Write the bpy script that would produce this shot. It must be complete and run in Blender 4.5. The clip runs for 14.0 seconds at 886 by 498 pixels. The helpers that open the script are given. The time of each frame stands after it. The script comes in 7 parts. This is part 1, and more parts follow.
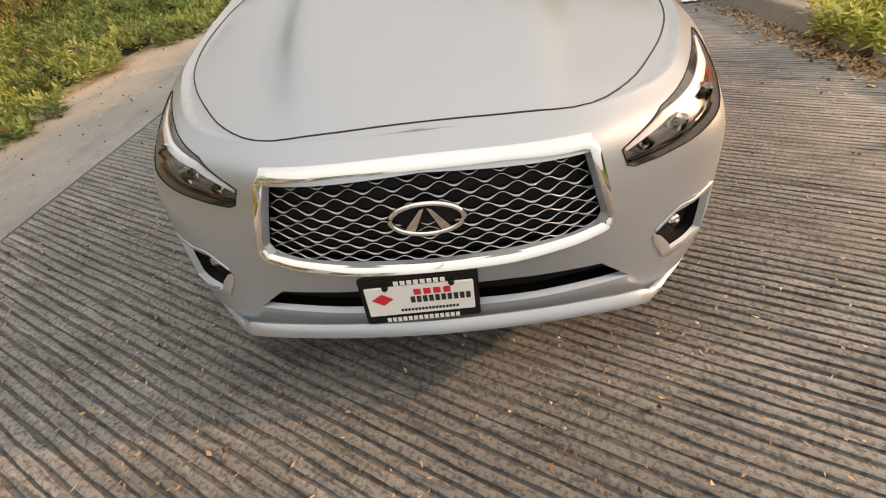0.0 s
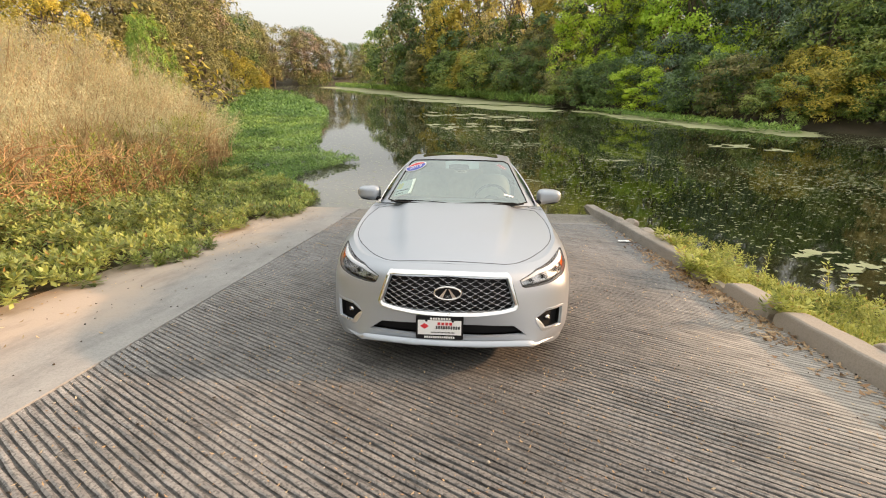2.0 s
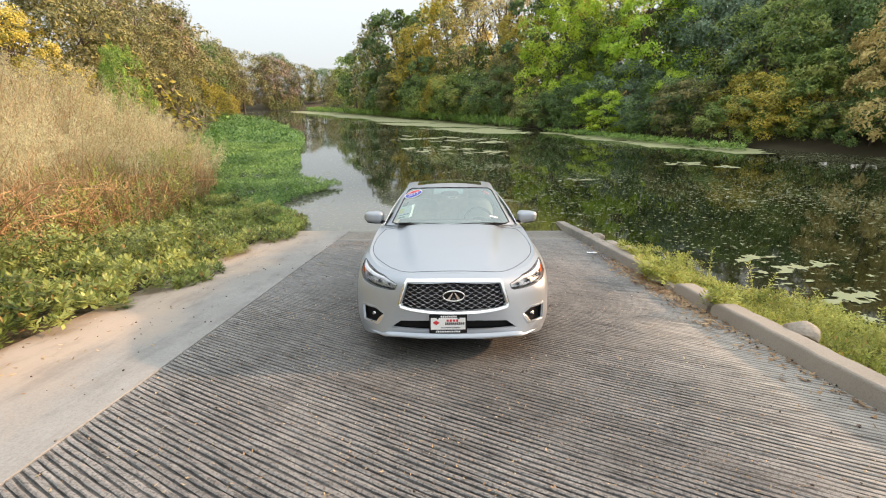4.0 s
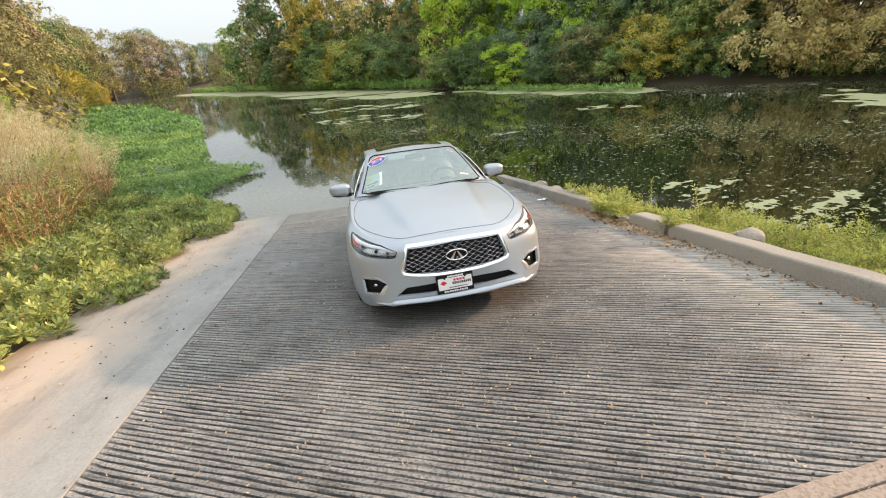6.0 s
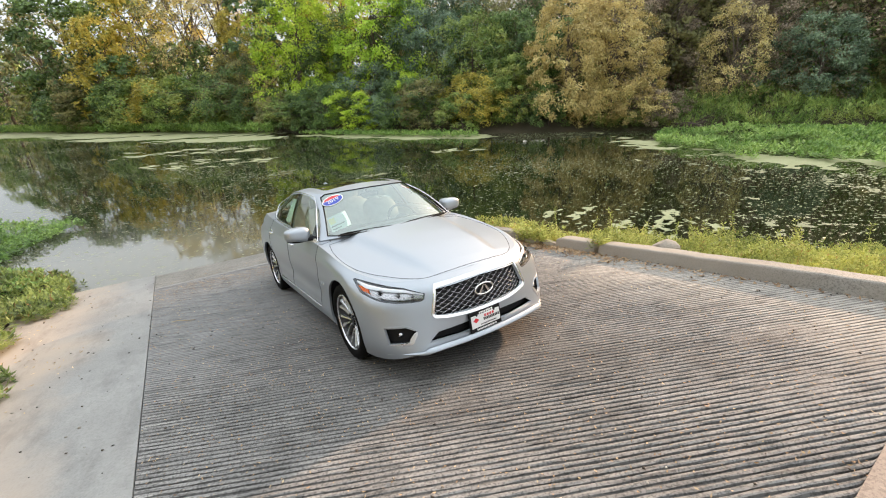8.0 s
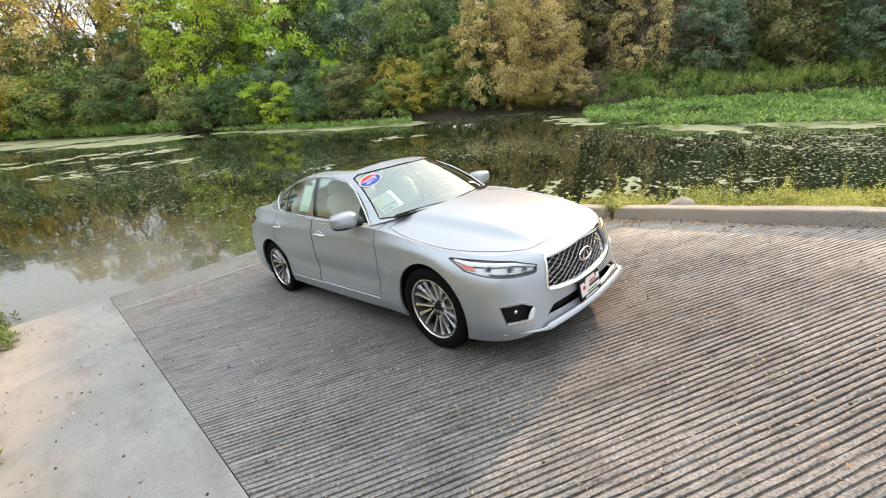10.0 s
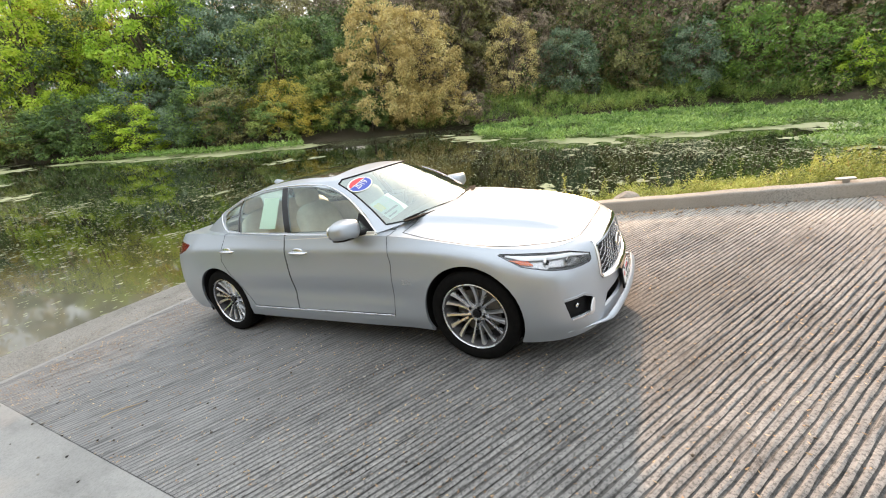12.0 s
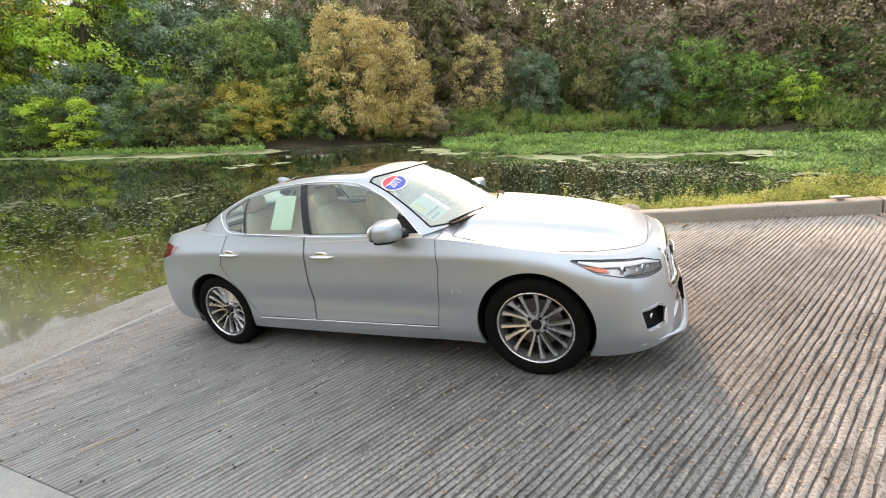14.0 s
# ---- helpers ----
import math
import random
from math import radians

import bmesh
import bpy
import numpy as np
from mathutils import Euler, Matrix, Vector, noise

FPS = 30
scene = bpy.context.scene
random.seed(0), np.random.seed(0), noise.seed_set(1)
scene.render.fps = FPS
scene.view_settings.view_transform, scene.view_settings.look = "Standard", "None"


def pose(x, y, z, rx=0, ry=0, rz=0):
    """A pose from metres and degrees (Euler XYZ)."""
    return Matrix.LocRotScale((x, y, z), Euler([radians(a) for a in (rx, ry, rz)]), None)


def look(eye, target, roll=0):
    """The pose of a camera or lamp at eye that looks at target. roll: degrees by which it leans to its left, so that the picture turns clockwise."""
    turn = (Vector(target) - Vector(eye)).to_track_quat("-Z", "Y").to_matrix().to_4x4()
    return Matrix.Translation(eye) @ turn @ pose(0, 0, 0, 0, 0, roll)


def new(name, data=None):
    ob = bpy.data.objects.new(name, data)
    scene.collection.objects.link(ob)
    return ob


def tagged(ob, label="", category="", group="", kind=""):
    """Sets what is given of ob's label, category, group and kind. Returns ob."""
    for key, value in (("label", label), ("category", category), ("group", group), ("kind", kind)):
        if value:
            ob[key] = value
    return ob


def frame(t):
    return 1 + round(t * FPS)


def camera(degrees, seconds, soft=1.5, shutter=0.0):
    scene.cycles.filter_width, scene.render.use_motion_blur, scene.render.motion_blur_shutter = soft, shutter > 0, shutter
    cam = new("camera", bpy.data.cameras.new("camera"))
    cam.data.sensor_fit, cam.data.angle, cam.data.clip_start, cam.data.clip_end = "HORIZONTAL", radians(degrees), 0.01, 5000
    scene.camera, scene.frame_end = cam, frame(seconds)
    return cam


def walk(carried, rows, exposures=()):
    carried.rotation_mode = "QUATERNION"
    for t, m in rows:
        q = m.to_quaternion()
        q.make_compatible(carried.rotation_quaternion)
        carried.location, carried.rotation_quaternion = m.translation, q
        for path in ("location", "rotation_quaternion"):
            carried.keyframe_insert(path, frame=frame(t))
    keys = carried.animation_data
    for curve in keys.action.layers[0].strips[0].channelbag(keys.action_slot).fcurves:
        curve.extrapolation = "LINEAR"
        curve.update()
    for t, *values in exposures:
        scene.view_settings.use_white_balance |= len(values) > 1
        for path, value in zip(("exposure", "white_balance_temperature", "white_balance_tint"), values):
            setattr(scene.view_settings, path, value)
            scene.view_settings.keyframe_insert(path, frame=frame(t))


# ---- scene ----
cam = camera(94.1, 14.0, soft=1.1)
# the boat ramp falls by SLOPE degrees towards the water; RAMP carries ramp coordinates (z square to the slab) into the level world
SLOPE = 8.0
RAMP = pose(0, 0, 0, -SLOPE, 0, 0)
PATH = [
    (0, (0.118, -3.052, 1.162), (-0.009, -1.535, -0.135), -8.4),
    (0.5, (0.097, -3.544, 1.405), (-0.026, -1.825, 0.39), -2.5),
    (1, (0.168, -4.018, 1.506), (0.074, -2.17, 0.747), 2.2),
    (1.5, (0.147, -4.447, 1.51), (0.058, -2.543, 0.904), 2.6),
    (2, (0.151, -4.819, 1.546), (0.028, -2.887, 1.045), 0.9),
    (2.5, (0.179, -5.104, 1.58), (0.128, -3.16, 1.113), 0.4),
    (3, (0.012, -5.294, 1.625), (0.01, -3.336, 1.216), -0.1),
    (3.2, (-0.018, -5.348, 1.64), (-0.021, -3.39, 1.236), 0.1),
    (5.3, (-0.283, -5.718, 1.662), (-0.212, -3.776, 1.186), -3.9),
    (5.5, (-0.377, -5.666, 1.644), (-0.237, -3.736, 1.138), -4.8),
    (6, (-0.645, -5.461, 1.62), (-0.317, -3.574, 1.046), -6.7),
    (6.5, (-0.986, -5.358, 1.603), (-0.441, -3.531, 1.0), -8.1),
    (7, (-1.304, -5.211, 1.614), (-0.597, -3.446, 0.993), -10.4),
    (7.5, (-1.589, -4.959, 1.683), (-0.72, -3.239, 1.145), -9.1),
    (8, (-1.875, -4.722, 1.677), (-0.837, -3.078, 1.211), -7.0),
    (8.2, (-1.965, -4.618, 1.682), (-0.899, -2.992, 1.214), -7.3),
    (10.3, (-2.779, -3.573, 1.609), (-1.432, -2.203, 1.052), -10.5),
    (10.5, (-2.834, -3.485, 1.59), (-1.438, -2.163, 1.039), -10.6),
    (11, (-2.971, -3.253, 1.62), (-1.45, -2.072, 1.078), -11.5),
    (11.5, (-3.021, -2.963, 1.588), (-1.448, -1.853, 1.046), -11.8),
    (12, (-3.083, -2.717, 1.598), (-1.462, -1.685, 1.045), -11.8),
    (12.5, (-3.157, -2.501, 1.595), (-1.498, -1.534, 1.038), -11.4),
    (13, (-3.101, -2.288, 1.593), (-1.409, -1.374, 1.04), -10.8),
    (13.5, (-3.071, -2.125, 1.598), (-1.357, -1.249, 1.053), -10.0),
    (14, (-3.172, -2.011, 1.587), (-1.438, -1.167, 1.057), -9.0),
]
walk(cam, [(t, RAMP @ look(eye, target, roll)) for t, eye, target, roll in PATH],
     [(0.0, 1.04, 7200, 10), (0.5, 1.0, 7600, 10), (1.5, 1.22, 7150, 8), (3.0, 1.33, 6250, 6), (7.0, 1.46, 6150, 5), (8.5, 1.56, 6150, 6), (10.5, 1.64, 6100, 6), (14.0, 1.74, 6250, 7)])

# ---- world and sun ----
SUN_AZ, SUN_EL = 79.0, 18.0          # degrees from +y towards +x, degrees above the horizon
world = bpy.data.worlds.new("hazy_sky")
scene.world = world
world.use_nodes = True
wn, wl = world.node_tree.nodes, world.node_tree.links
sky = wn.new("ShaderNodeTexSky")
sky.sky_type = "NISHITA"
sky.sun_disc = False
sky.sun_elevation = radians(SUN_EL)
sky.sun_rotation = radians(SUN_AZ)
sky.air_density, sky.dust_density, sky.ozone_density, sky.altitude = 1.0, 6.0, 2.0, 0
haze = wn.new("ShaderNodeMixRGB")     # smoke haze evens the sky out: pale grey at the horizon, brighter overhead
haze.inputs[0].default_value = 0.86
wco, wsep = wn.new("ShaderNodeTexCoord"), wn.new("ShaderNodeSeparateXYZ")
wramp = wn.new("ShaderNodeMapRange")
wramp.inputs["From Min"].default_value, wramp.inputs["From Max"].default_value = 0.0, 1.0
wramp.inputs["To Min"].default_value, wramp.inputs["To Max"].default_value = 3.0, 6.3
wl.new(wco.outputs["Generated"], wsep.inputs[0])
wl.new(wsep.outputs[2], wramp.inputs[0])
wtint = wn.new("ShaderNodeMixRGB")
wtint.blend_type = "MULTIPLY"
wtint.inputs[0].default_value = 1.0
wtint.inputs[2].default_value = (1.0, 0.99, 0.985, 1)
wl.new(wramp.outputs[0], wtint.inputs[1])
wl.new(sky.outputs[0], haze.inputs[1])
wl.new(wtint.outputs[0], haze.inputs[2])
# warm glow of the smoke round the low sun
sun_dir = Vector((math.sin(radians(SUN_AZ)) * math.cos(radians(SUN_EL)), math.cos(radians(SUN_AZ)) * math.cos(radians(SUN_EL)), math.sin(radians(SUN_EL))))
wdot, wpow, wglow = wn.new("ShaderNodeVectorMath"), wn.new("ShaderNodeMath"), wn.new("ShaderNodeMixRGB")
wdot.operation, wpow.operation, wglow.blend_type = "DOT_PRODUCT", "POWER", "ADD"
wdot.inputs[1].default_value = sun_dir
wclamp = wn.new("ShaderNodeMath")
wclamp.operation = "MAXIMUM"
wclamp.inputs[1].default_value = 0.0
wl.new(wco.outputs["Generated"], wdot.inputs[0])
wl.new(wdot.outputs["Value"], wclamp.inputs[0])
wl.new(wclamp.outputs[0], wpow.inputs[0])
wpow.inputs[1].default_value = 14.0
wglow.inputs[2].default_value = (9.0, 5.7, 3.5, 1)
wl.new(wpow.outputs[0], wglow.inputs[0])
wl.new(haze.outputs[0], wglow.inputs[1])
wl.new(wglow.outputs[0], wn["Background"].inputs[0])
wn["Background"].inputs[1].default_value = 0.12
sun_data = bpy.data.lights.new("sun", "SUN")
sun_data.energy, sun_data.angle, sun_data.color = 2.45, radians(1.5), (1.0, 0.61, 0.36)
sun = new("sun", sun_data)
sun.matrix_world = look(sun_dir * 60, (0, 0, 0))

# ---- helpers for meshes ----
rng = np.random.default_rng(7)


def part(name, bm, material, parent=None, label="", smooth=True, angle=None):
    me = bpy.data.meshes.new(name)
    bm.to_mesh(me)
    bm.free()
    return finish(name, me, material, parent, label, smooth)


def finish(name, me, material, parent=None, label="", smooth=True):
    for m in material if isinstance(material, (list, tuple)) else [material]:
        me.materials.append(m)
    if smooth:
        me.polygons.foreach_set("use_smooth", [True] * len(me.polygons))
    ob = new(name, me)
    if parent is not None:
        ob.parent = parent
    if label:
        ob["label"] = label
    return ob


def grid_mesh(name, P, closed_u=False):
    """A mesh from an array of points P[i, j, 3]."""
    n, m = P.shape[:2]
    idx = np.arange(n * m).reshape(n, m)
    if closed_u:
        idx = np.vstack([idx, idx[:1]])
    f = np.stack([idx[:-1, :-1], idx[1:, :-1], idx[1:, 1:], idx[:-1, 1:]], -1).reshape(-1, 4)
    return raw_mesh(name, P.reshape(-1, 3), f)


def raw_mesh(name, V, F):
    me = bpy.data.meshes.new(name)
    V, F = np.asarray(V, np.float32), np.asarray(F, np.int32)
    k = F.shape[1]
    me.vertices.add(len(V))
    me.vertices.foreach_set("co", V.ravel())
    me.loops.add(F.size)
    me.loops.foreach_set("vertex_index", F.ravel())
    me.polygons.add(len(F))
    me.polygons.foreach_set("loop_start", np.arange(0, F.size, k, dtype=np.int32))
    me.polygons.foreach_set("loop_total", np.full(len(F), k, np.int32))
    me.update(calc_edges=True)
    me.validate()
    return me


def unit(v):
    return v / np.maximum(np.linalg.norm(v, axis=-1, keepdims=True), 1e-9)


def leaf_quads(c, d, side, length, width, fold=0.15):
    """Folded diamond leaves: base c, direction d, side vector; arrays. Returns (n, 4, 3)."""
    length, width = np.reshape(length, (-1, 1)), np.reshape(width, (-1, 1))
    up = unit(np.cross(d, side))
    mid = c + d * length * 0.45
    return np.stack([c, mid + side * width * 0.5 + up * width * fold, c + d * length, mid - side * width * 0.5 + up * width * fold], 1)


def quads_mesh(name, Q):
    n = len(Q)
    return raw_mesh(name, Q.reshape(-1, 3), np.arange(n * 4).reshape(n, 4))


def random_dirs(n):
    return unit(rng.normal(size=(n, 3)))


def sides_of(d):
    return unit(np.cross(d, random_dirs(len(d))))


def tubes(paths, radii, sides=5):
    """Tapered tubes along paths (list of arrays (k, 3)) with radii (list of arrays k). Returns verts, quads."""
    V, F, base = [], [], 0
    a = np.arange(sides) * 2 * np.pi / sides
    for p, r in zip(paths, radii):
        p = np.asarray(p, float)
        k = len(p)
        t = unit(np.gradient(p, axis=0))
        ref = np.where(np.abs(t[:, 2:3]) > 0.9, [[1.0, 0, 0]], [[0, 0, 1.0]])
        u = unit(np.cross(t, ref))
        v = np.cross(t, u)
        ring = p[:, None] + np.reshape(r, (-1, 1, 1)) * (np.cos(a)[None, :, None] * u[:, None] + np.sin(a)[None, :, None] * v[:, None])
        V.append(ring.reshape(-1, 3))
        idx = base + np.arange(k * sides).reshape(k, sides)
        nx = np.roll(idx, -1, 1)
        F.append(np.stack([idx[:-1], nx[:-1], nx[1:], idx[1:]], -1).reshape(-1, 4))
        base += k * sides
    return np.vstack(V), np.vstack(F)


def fbm(x, y, s, seed=0):
    """Cheap smooth noise on arrays, about -1 to 1."""
    out = 0
    r = np.random.default_rng(1000 + seed)
    for o in range(6):
        a, ph = r.uniform(0, 2 * np.pi), r.uniform(0, 2 * np.pi)
        f = s * (1.0 + 0.55 * o)
        out = out + np.sin((np.cos(a) * x + np.sin(a) * y) * f + ph) / (1 + 0.3 * o)
    return out / 2.4


# ---- materials ----
class Mat:
    """A small builder for node materials."""
    def __init__(self, name, **kw):
        self.m = bpy.data.materials.new(name)
        self.m.use_nodes = True
        self.n, self.l = self.m.node_tree.nodes, self.m.node_tree.links
        self.b = self.n["Principled BSDF"]
        self.geo = None
        self.set(**kw)

    def set(self, **kw):
        for k, v in kw.items():
            k = k.replace("_", " ").title().replace("Ior", "IOR")
            self.b.inputs[k].default_value = (*v, 1) if isinstance(v, tuple) and len(v) == 3 else v
        return self

    def coords(self, kind="Object", scale=(1, 1, 1), rot=(0, 0, 0)):
        tc, mp = self.n.new("ShaderNodeTexCoord"), self.n.new("ShaderNodeMapping")
        mp.inputs["Scale"].default_value = scale
        mp.inputs["Rotation"].default_value = [radians(a) for a in rot]
        self.l.new(tc.outputs[kind], mp.inputs[0])
        return mp.outputs[0]

    def noise(self, scale, detail=4, rough=0.6, vec=None, distortion=0.0):
        nd = self.n.new("ShaderNodeTexNoise")
        nd.inputs["Scale"].default_value, nd.inputs["Detail"].default_value = scale, detail
        nd.inputs["Roughness"].default_value, nd.inputs["Distortion"].default_value = rough, distortion
        self.l.new(vec if vec is not None else self.coords(), nd.inputs["Vector"])
        return nd.outputs[0]

    def voronoi(self, scale, vec=None, feature="F1"):
        nd = self.n.new("ShaderNodeTexVoronoi")
        nd.feature = feature
        nd.inputs["Scale"].default_value = scale
        self.l.new(vec if vec is not None else self.coords(), nd.inputs["Vector"])
        return nd.outputs["Distance"]

    def random(self, kind="island"):
        if kind == "island":
            return self.n.new("ShaderNodeNewGeometry").outputs["Random Per Island"]
        return self.n.new("ShaderNodeObjectInfo").outputs["Random"]

    def ramp(self, fac, stops):
        r = self.n.new("ShaderNodeValToRGB")
        els = r.color_ramp.elements
        while len(els) < len(stops):
            els.new(0.5)
        for e, (p, c) in zip(els, stops):
            e.position = p
            e.color = (*c, 1) if isinstance(c, tuple) else (c, c, c, 1)
        self.l.new(fac, r.inputs[0])
        return r.outputs[0]

    def mix(self, fac, a, b, mode="MIX"):
        m = self.n.new("ShaderNodeMixRGB")
        m.blend_type = mode
        for i, v in enumerate((fac, a, b)):
            if isinstance(v, (int, float)):
                m.inputs[i].default_value = v if i == 0 else (v, v, v, 1)
            elif isinstance(v, tuple):
                m.inputs[i].default_value = (*v, 1)
            else:
                self.l.new(v, m.inputs[i])
        return m.outputs[0]

    def math(self, op, a, b=0.0):
        m = self.n.new("ShaderNodeMath")
        m.operation = op
        for i, v in enumerate((a, b)):
            if isinstance(v, (int, float)):
                m.inputs[i].default_value = v
            else:
                self.l.new(v, m.inputs[i])
        return m.outputs[0]

    def to(self, socket, out):
        self.l.new(out, self.b.inputs[socket])
        return self

    def bump(self, height, strength=0.3, distance=0.01, chain=None):
        b = self.n.new("ShaderNodeBump")
        b.inputs["Strength"].default_value, b.inputs["Distance"].default_value = strength, distance
        self.l.new(height, b.inputs["Height"])
        if chain is not None:
            self.l.new(chain, b.inputs["Normal"])
        self.l.new(b.outputs[0], self.b.inputs["Normal"])
        return b.outputs[0]


def leaf_material(name, dark, mid, light, rough=0.5, trans=0.25, clump=0.7, rust=None, alt=None):
    k = Mat(name, roughness=rough)
    r = k.random()
    n = k.noise(clump, 3, 0.55)
    shade = k.ramp(r, [(0.0, dark), (1.0, mid)])
    bright = k.ramp(r, [(0.0, mid), (1.0, light)])
    col = k.mix(k.ramp(n, [(0.40, 0.0), (0.60, 1.0)]), shade, bright)
    if alt:
        col = k.mix(k.ramp(k.noise(clump * 0.6, 3, 0.5, k.coords("Object", (1, 1, 1.3), (20, 0, 40))), [(0.54, 0.0), (0.62, 0.85)]), col, k.mix(r, alt, light))
    if rust:
        col = k.mix(k.ramp(r, [(0.965, 0.0), (0.975, 0.75)]), col, rust)
    ob = k.random("object")
    col = k.mix(k.math("MULTIPLY", ob, 0.35), col, k.mix(1.0, col, (0.95, 0.8, 0.55), "MULTIPLY"))
    k.to("Base Color", col)
    t = k.n.new("ShaderNodeBsdfTranslucent")
    k.l.new(col, t.inputs[0])
    ms = k.n.new("ShaderNodeMixShader")
    ms.inputs[0].default_value = trans
    k.l.new(k.b.outputs[0], ms.inputs[1])
    k.l.new(t.outputs[0], ms.inputs[2])
    k.l.new(ms.outputs[0], k.n["Material Output"].inputs[0])
    return k.m


def bark_material(name, a, b):
    k = Mat(name, roughness=0.9)
    n = k.noise(6, 6, 0.7, k.coords("Object", (1, 1, 0.2)))
    k.to("Base Color", k.ramp(n, [(0.3, a), (0.7, b)]))
    k.bump(n, 0.6, 0.03)
    return k.m


M_BARK = bark_material("bark", (0.06, 0.045, 0.035), (0.19, 0.15, 0.11))
LEAF = {
    "deep": leaf_material("deep_green_leaves", (0.03, 0.065, 0.018), (0.10, 0.175, 0.045), (0.28, 0.40, 0.11), trans=0.25),
    "mid": leaf_material("green_leaves", (0.05, 0.10, 0.02), (0.20, 0.31, 0.06), (0.47, 0.57, 0.16), trans=0.28, alt=(0.28, 0.28, 0.06)),
    "lime": leaf_material("lime_green_leaves", (0.20, 0.36, 0.025), (0.52, 0.72, 0.06), (0.76, 0.88, 0.14), trans=0.4),
    "teal": leaf_material("blue_green_leaves", (0.045, 0.085, 0.05), (0.14, 0.22, 0.125), (0.34, 0.44, 0.28), trans=0.2),
    "yellow": leaf_material("yellowing_leaves", (0.19, 0.19, 0.03), (0.54, 0.47, 0.07), (0.84, 0.70, 0.15), trans=0.34, alt=(0.16, 0.21, 0.05)),
    "tan": leaf_material("tan_willow_leaves", (0.33, 0.265, 0.095), (0.62, 0.50, 0.19), (0.86, 0.74, 0.33), trans=0.28, alt=(0.36, 0.35, 0.12)),
    "olive": leaf_material("olive_leaves", (0.06, 0.07, 0.027), (0.20, 0.205, 0.07), (0.42, 0.41, 0.16), trans=0.2, alt=(0.28, 0.23, 0.09)),
    "fresh": leaf_material("fresh_green_leaves", (0.07, 0.16, 0.02), (0.22, 0.38, 0.055), (0.46, 0.64, 0.14), trans=0.25),
    "brown": leaf_material("dry_brown_leaves", (0.09, 0.07, 0.05), (0.27, 0.21, 0.145), (0.52, 0.42, 0.29), trans=0.2, alt=(0.17, 0.19, 0.08)),
}

# ---- lie of the land ----
WATER_Z = -0.654
SHORE_R = [(-46, 150), (-14, 92), (-1, 68), (8, 51), (13, 40), (18.5, 29), (21.5, 22), (25, 17.8), (29, 14), (33, 10), (37, 2), (39, -6), (37.5, -16), (34, -32), (32, -90)]
SHORE_L = [(-78, 165), (-56, 104), (-34, 60), (-20, 30), (-12.5, 15), (-9, 9), (-6.5, 5.5), (-4.2, 4.75)]
SHORE_N = [(3.05, 4.75), (3.12, 3.4), (3.5, 2.4), (4.2, 1.3), (5.0, 0.1), (5.9, -1.4), (7.8, -4.5), (10.6, -8.5), (15, -13), (19, -20), (21, -32), (22, -90)]
RIVER = np.array(SHORE_L + SHORE_N + SHORE_R[::-1], float)


def shore_distance(x, y):
    """Distance to the shore, positive inland, negative over the river."""
    p = np.stack([x, y], -1)
    a, b = RIVER, np.roll(RIVER, -1, 0)
    best = np.full(x.shape, 1e9)
    inside = np.zeros(x.shape, bool)
    for (ax, ay), (bx, by) in zip(a, b):
        d = np.array([bx - ax, by - ay])
        t = np.clip(((x - ax) * d[0] + (y - ay) * d[1]) / (d @ d), 0, 1)
        best = np.minimum(best, np.hypot(x - ax - t * d[0], y - ay - t * d[1]))
        if ay != by:
            cross = ((ay > y) != (by > y)) & (x < (bx - ax) * (y - ay) / (by - ay) + ax)
            inside ^= cross
    return np.where(inside, -best, best)


def ground_height(x, y):
    d = shore_distance(x, y)
    ramp_z = -y * math.tan(radians(SLOPE))
    ramp_z = np.minimum(ramp_z, 2.2)
    dk = np.maximum(np.maximum(x - 3.05, -4.0 - x), 0)
    di = np.maximum(d, 0)
    near = WATER_Z + (ramp_z + 0.02 - WATER_Z) * di / (di + dk + 1e-6)
    left_rise = 0.14 * np.maximum(-9 - x, 0)
    far = WATER_Z + 0.9 * (1 - np.exp(-di / 1.5)) + 0.09 * np.maximum(di - 3, 0)
    far = np.minimum(far, 4.5) + 0.15 * fbm(x, y, 0.25, 3) * (di > 1)
    w = np.clip((np.hypot(x, y - 0) - 12) / 12, 0, 1)
    near = near + np.minimum(left_rise, 2.5)
    land = near * (1 - w) + far * w
    bed = WATER_Z - 0.25 * np.minimum(-np.minimum(d, 0), 8) - 0.05
    z = np.where(d > 0, land, bed)
    on_ramp = (x > -4.14) & (x < 3.04) & (y < 9)
    return np.where(on_ramp, np.minimum(z, -y * math.tan(radians(SLOPE)) - 0.25), z)


def spread(lo, hi, n, k):
    u = np.linspace(-1, 1, n)
    s = np.sinh(u * k) / np.sinh(k)
    return np.where(s < 0, -s * lo, s * hi)


gx, gy = spread(-1500, 1500, 260, 6.2), spread(-1500, 1500, 260, 6.2)
GX, GY = np.meshgrid(gx, gy, indexing="ij")
M_SOIL = Mat("leaf_strewn_soil", roughness=0.95)
n1, n2 = M_SOIL.noise(0.8, 5), M_SOIL.noise(9, 6, 0.7)
M_SOIL.to("Base Color", M_SOIL.mix(n2, M_SOIL.ramp(n1, [(0.3, (0.045, 0.045, 0.018)), (0.7, (0.10, 0.075, 0.045))]), (0.08, 0.065, 0.04)))
M_SOIL.bump(n2, 0.8, 0.05)
tagged(finish("ground", grid_mesh("ground", np.stack([GX, GY, ground_height(GX, GY)], -1)), M_SOIL.m), "brown soil banks strewn with dry leaves and green growth", "ground", kind="structure")

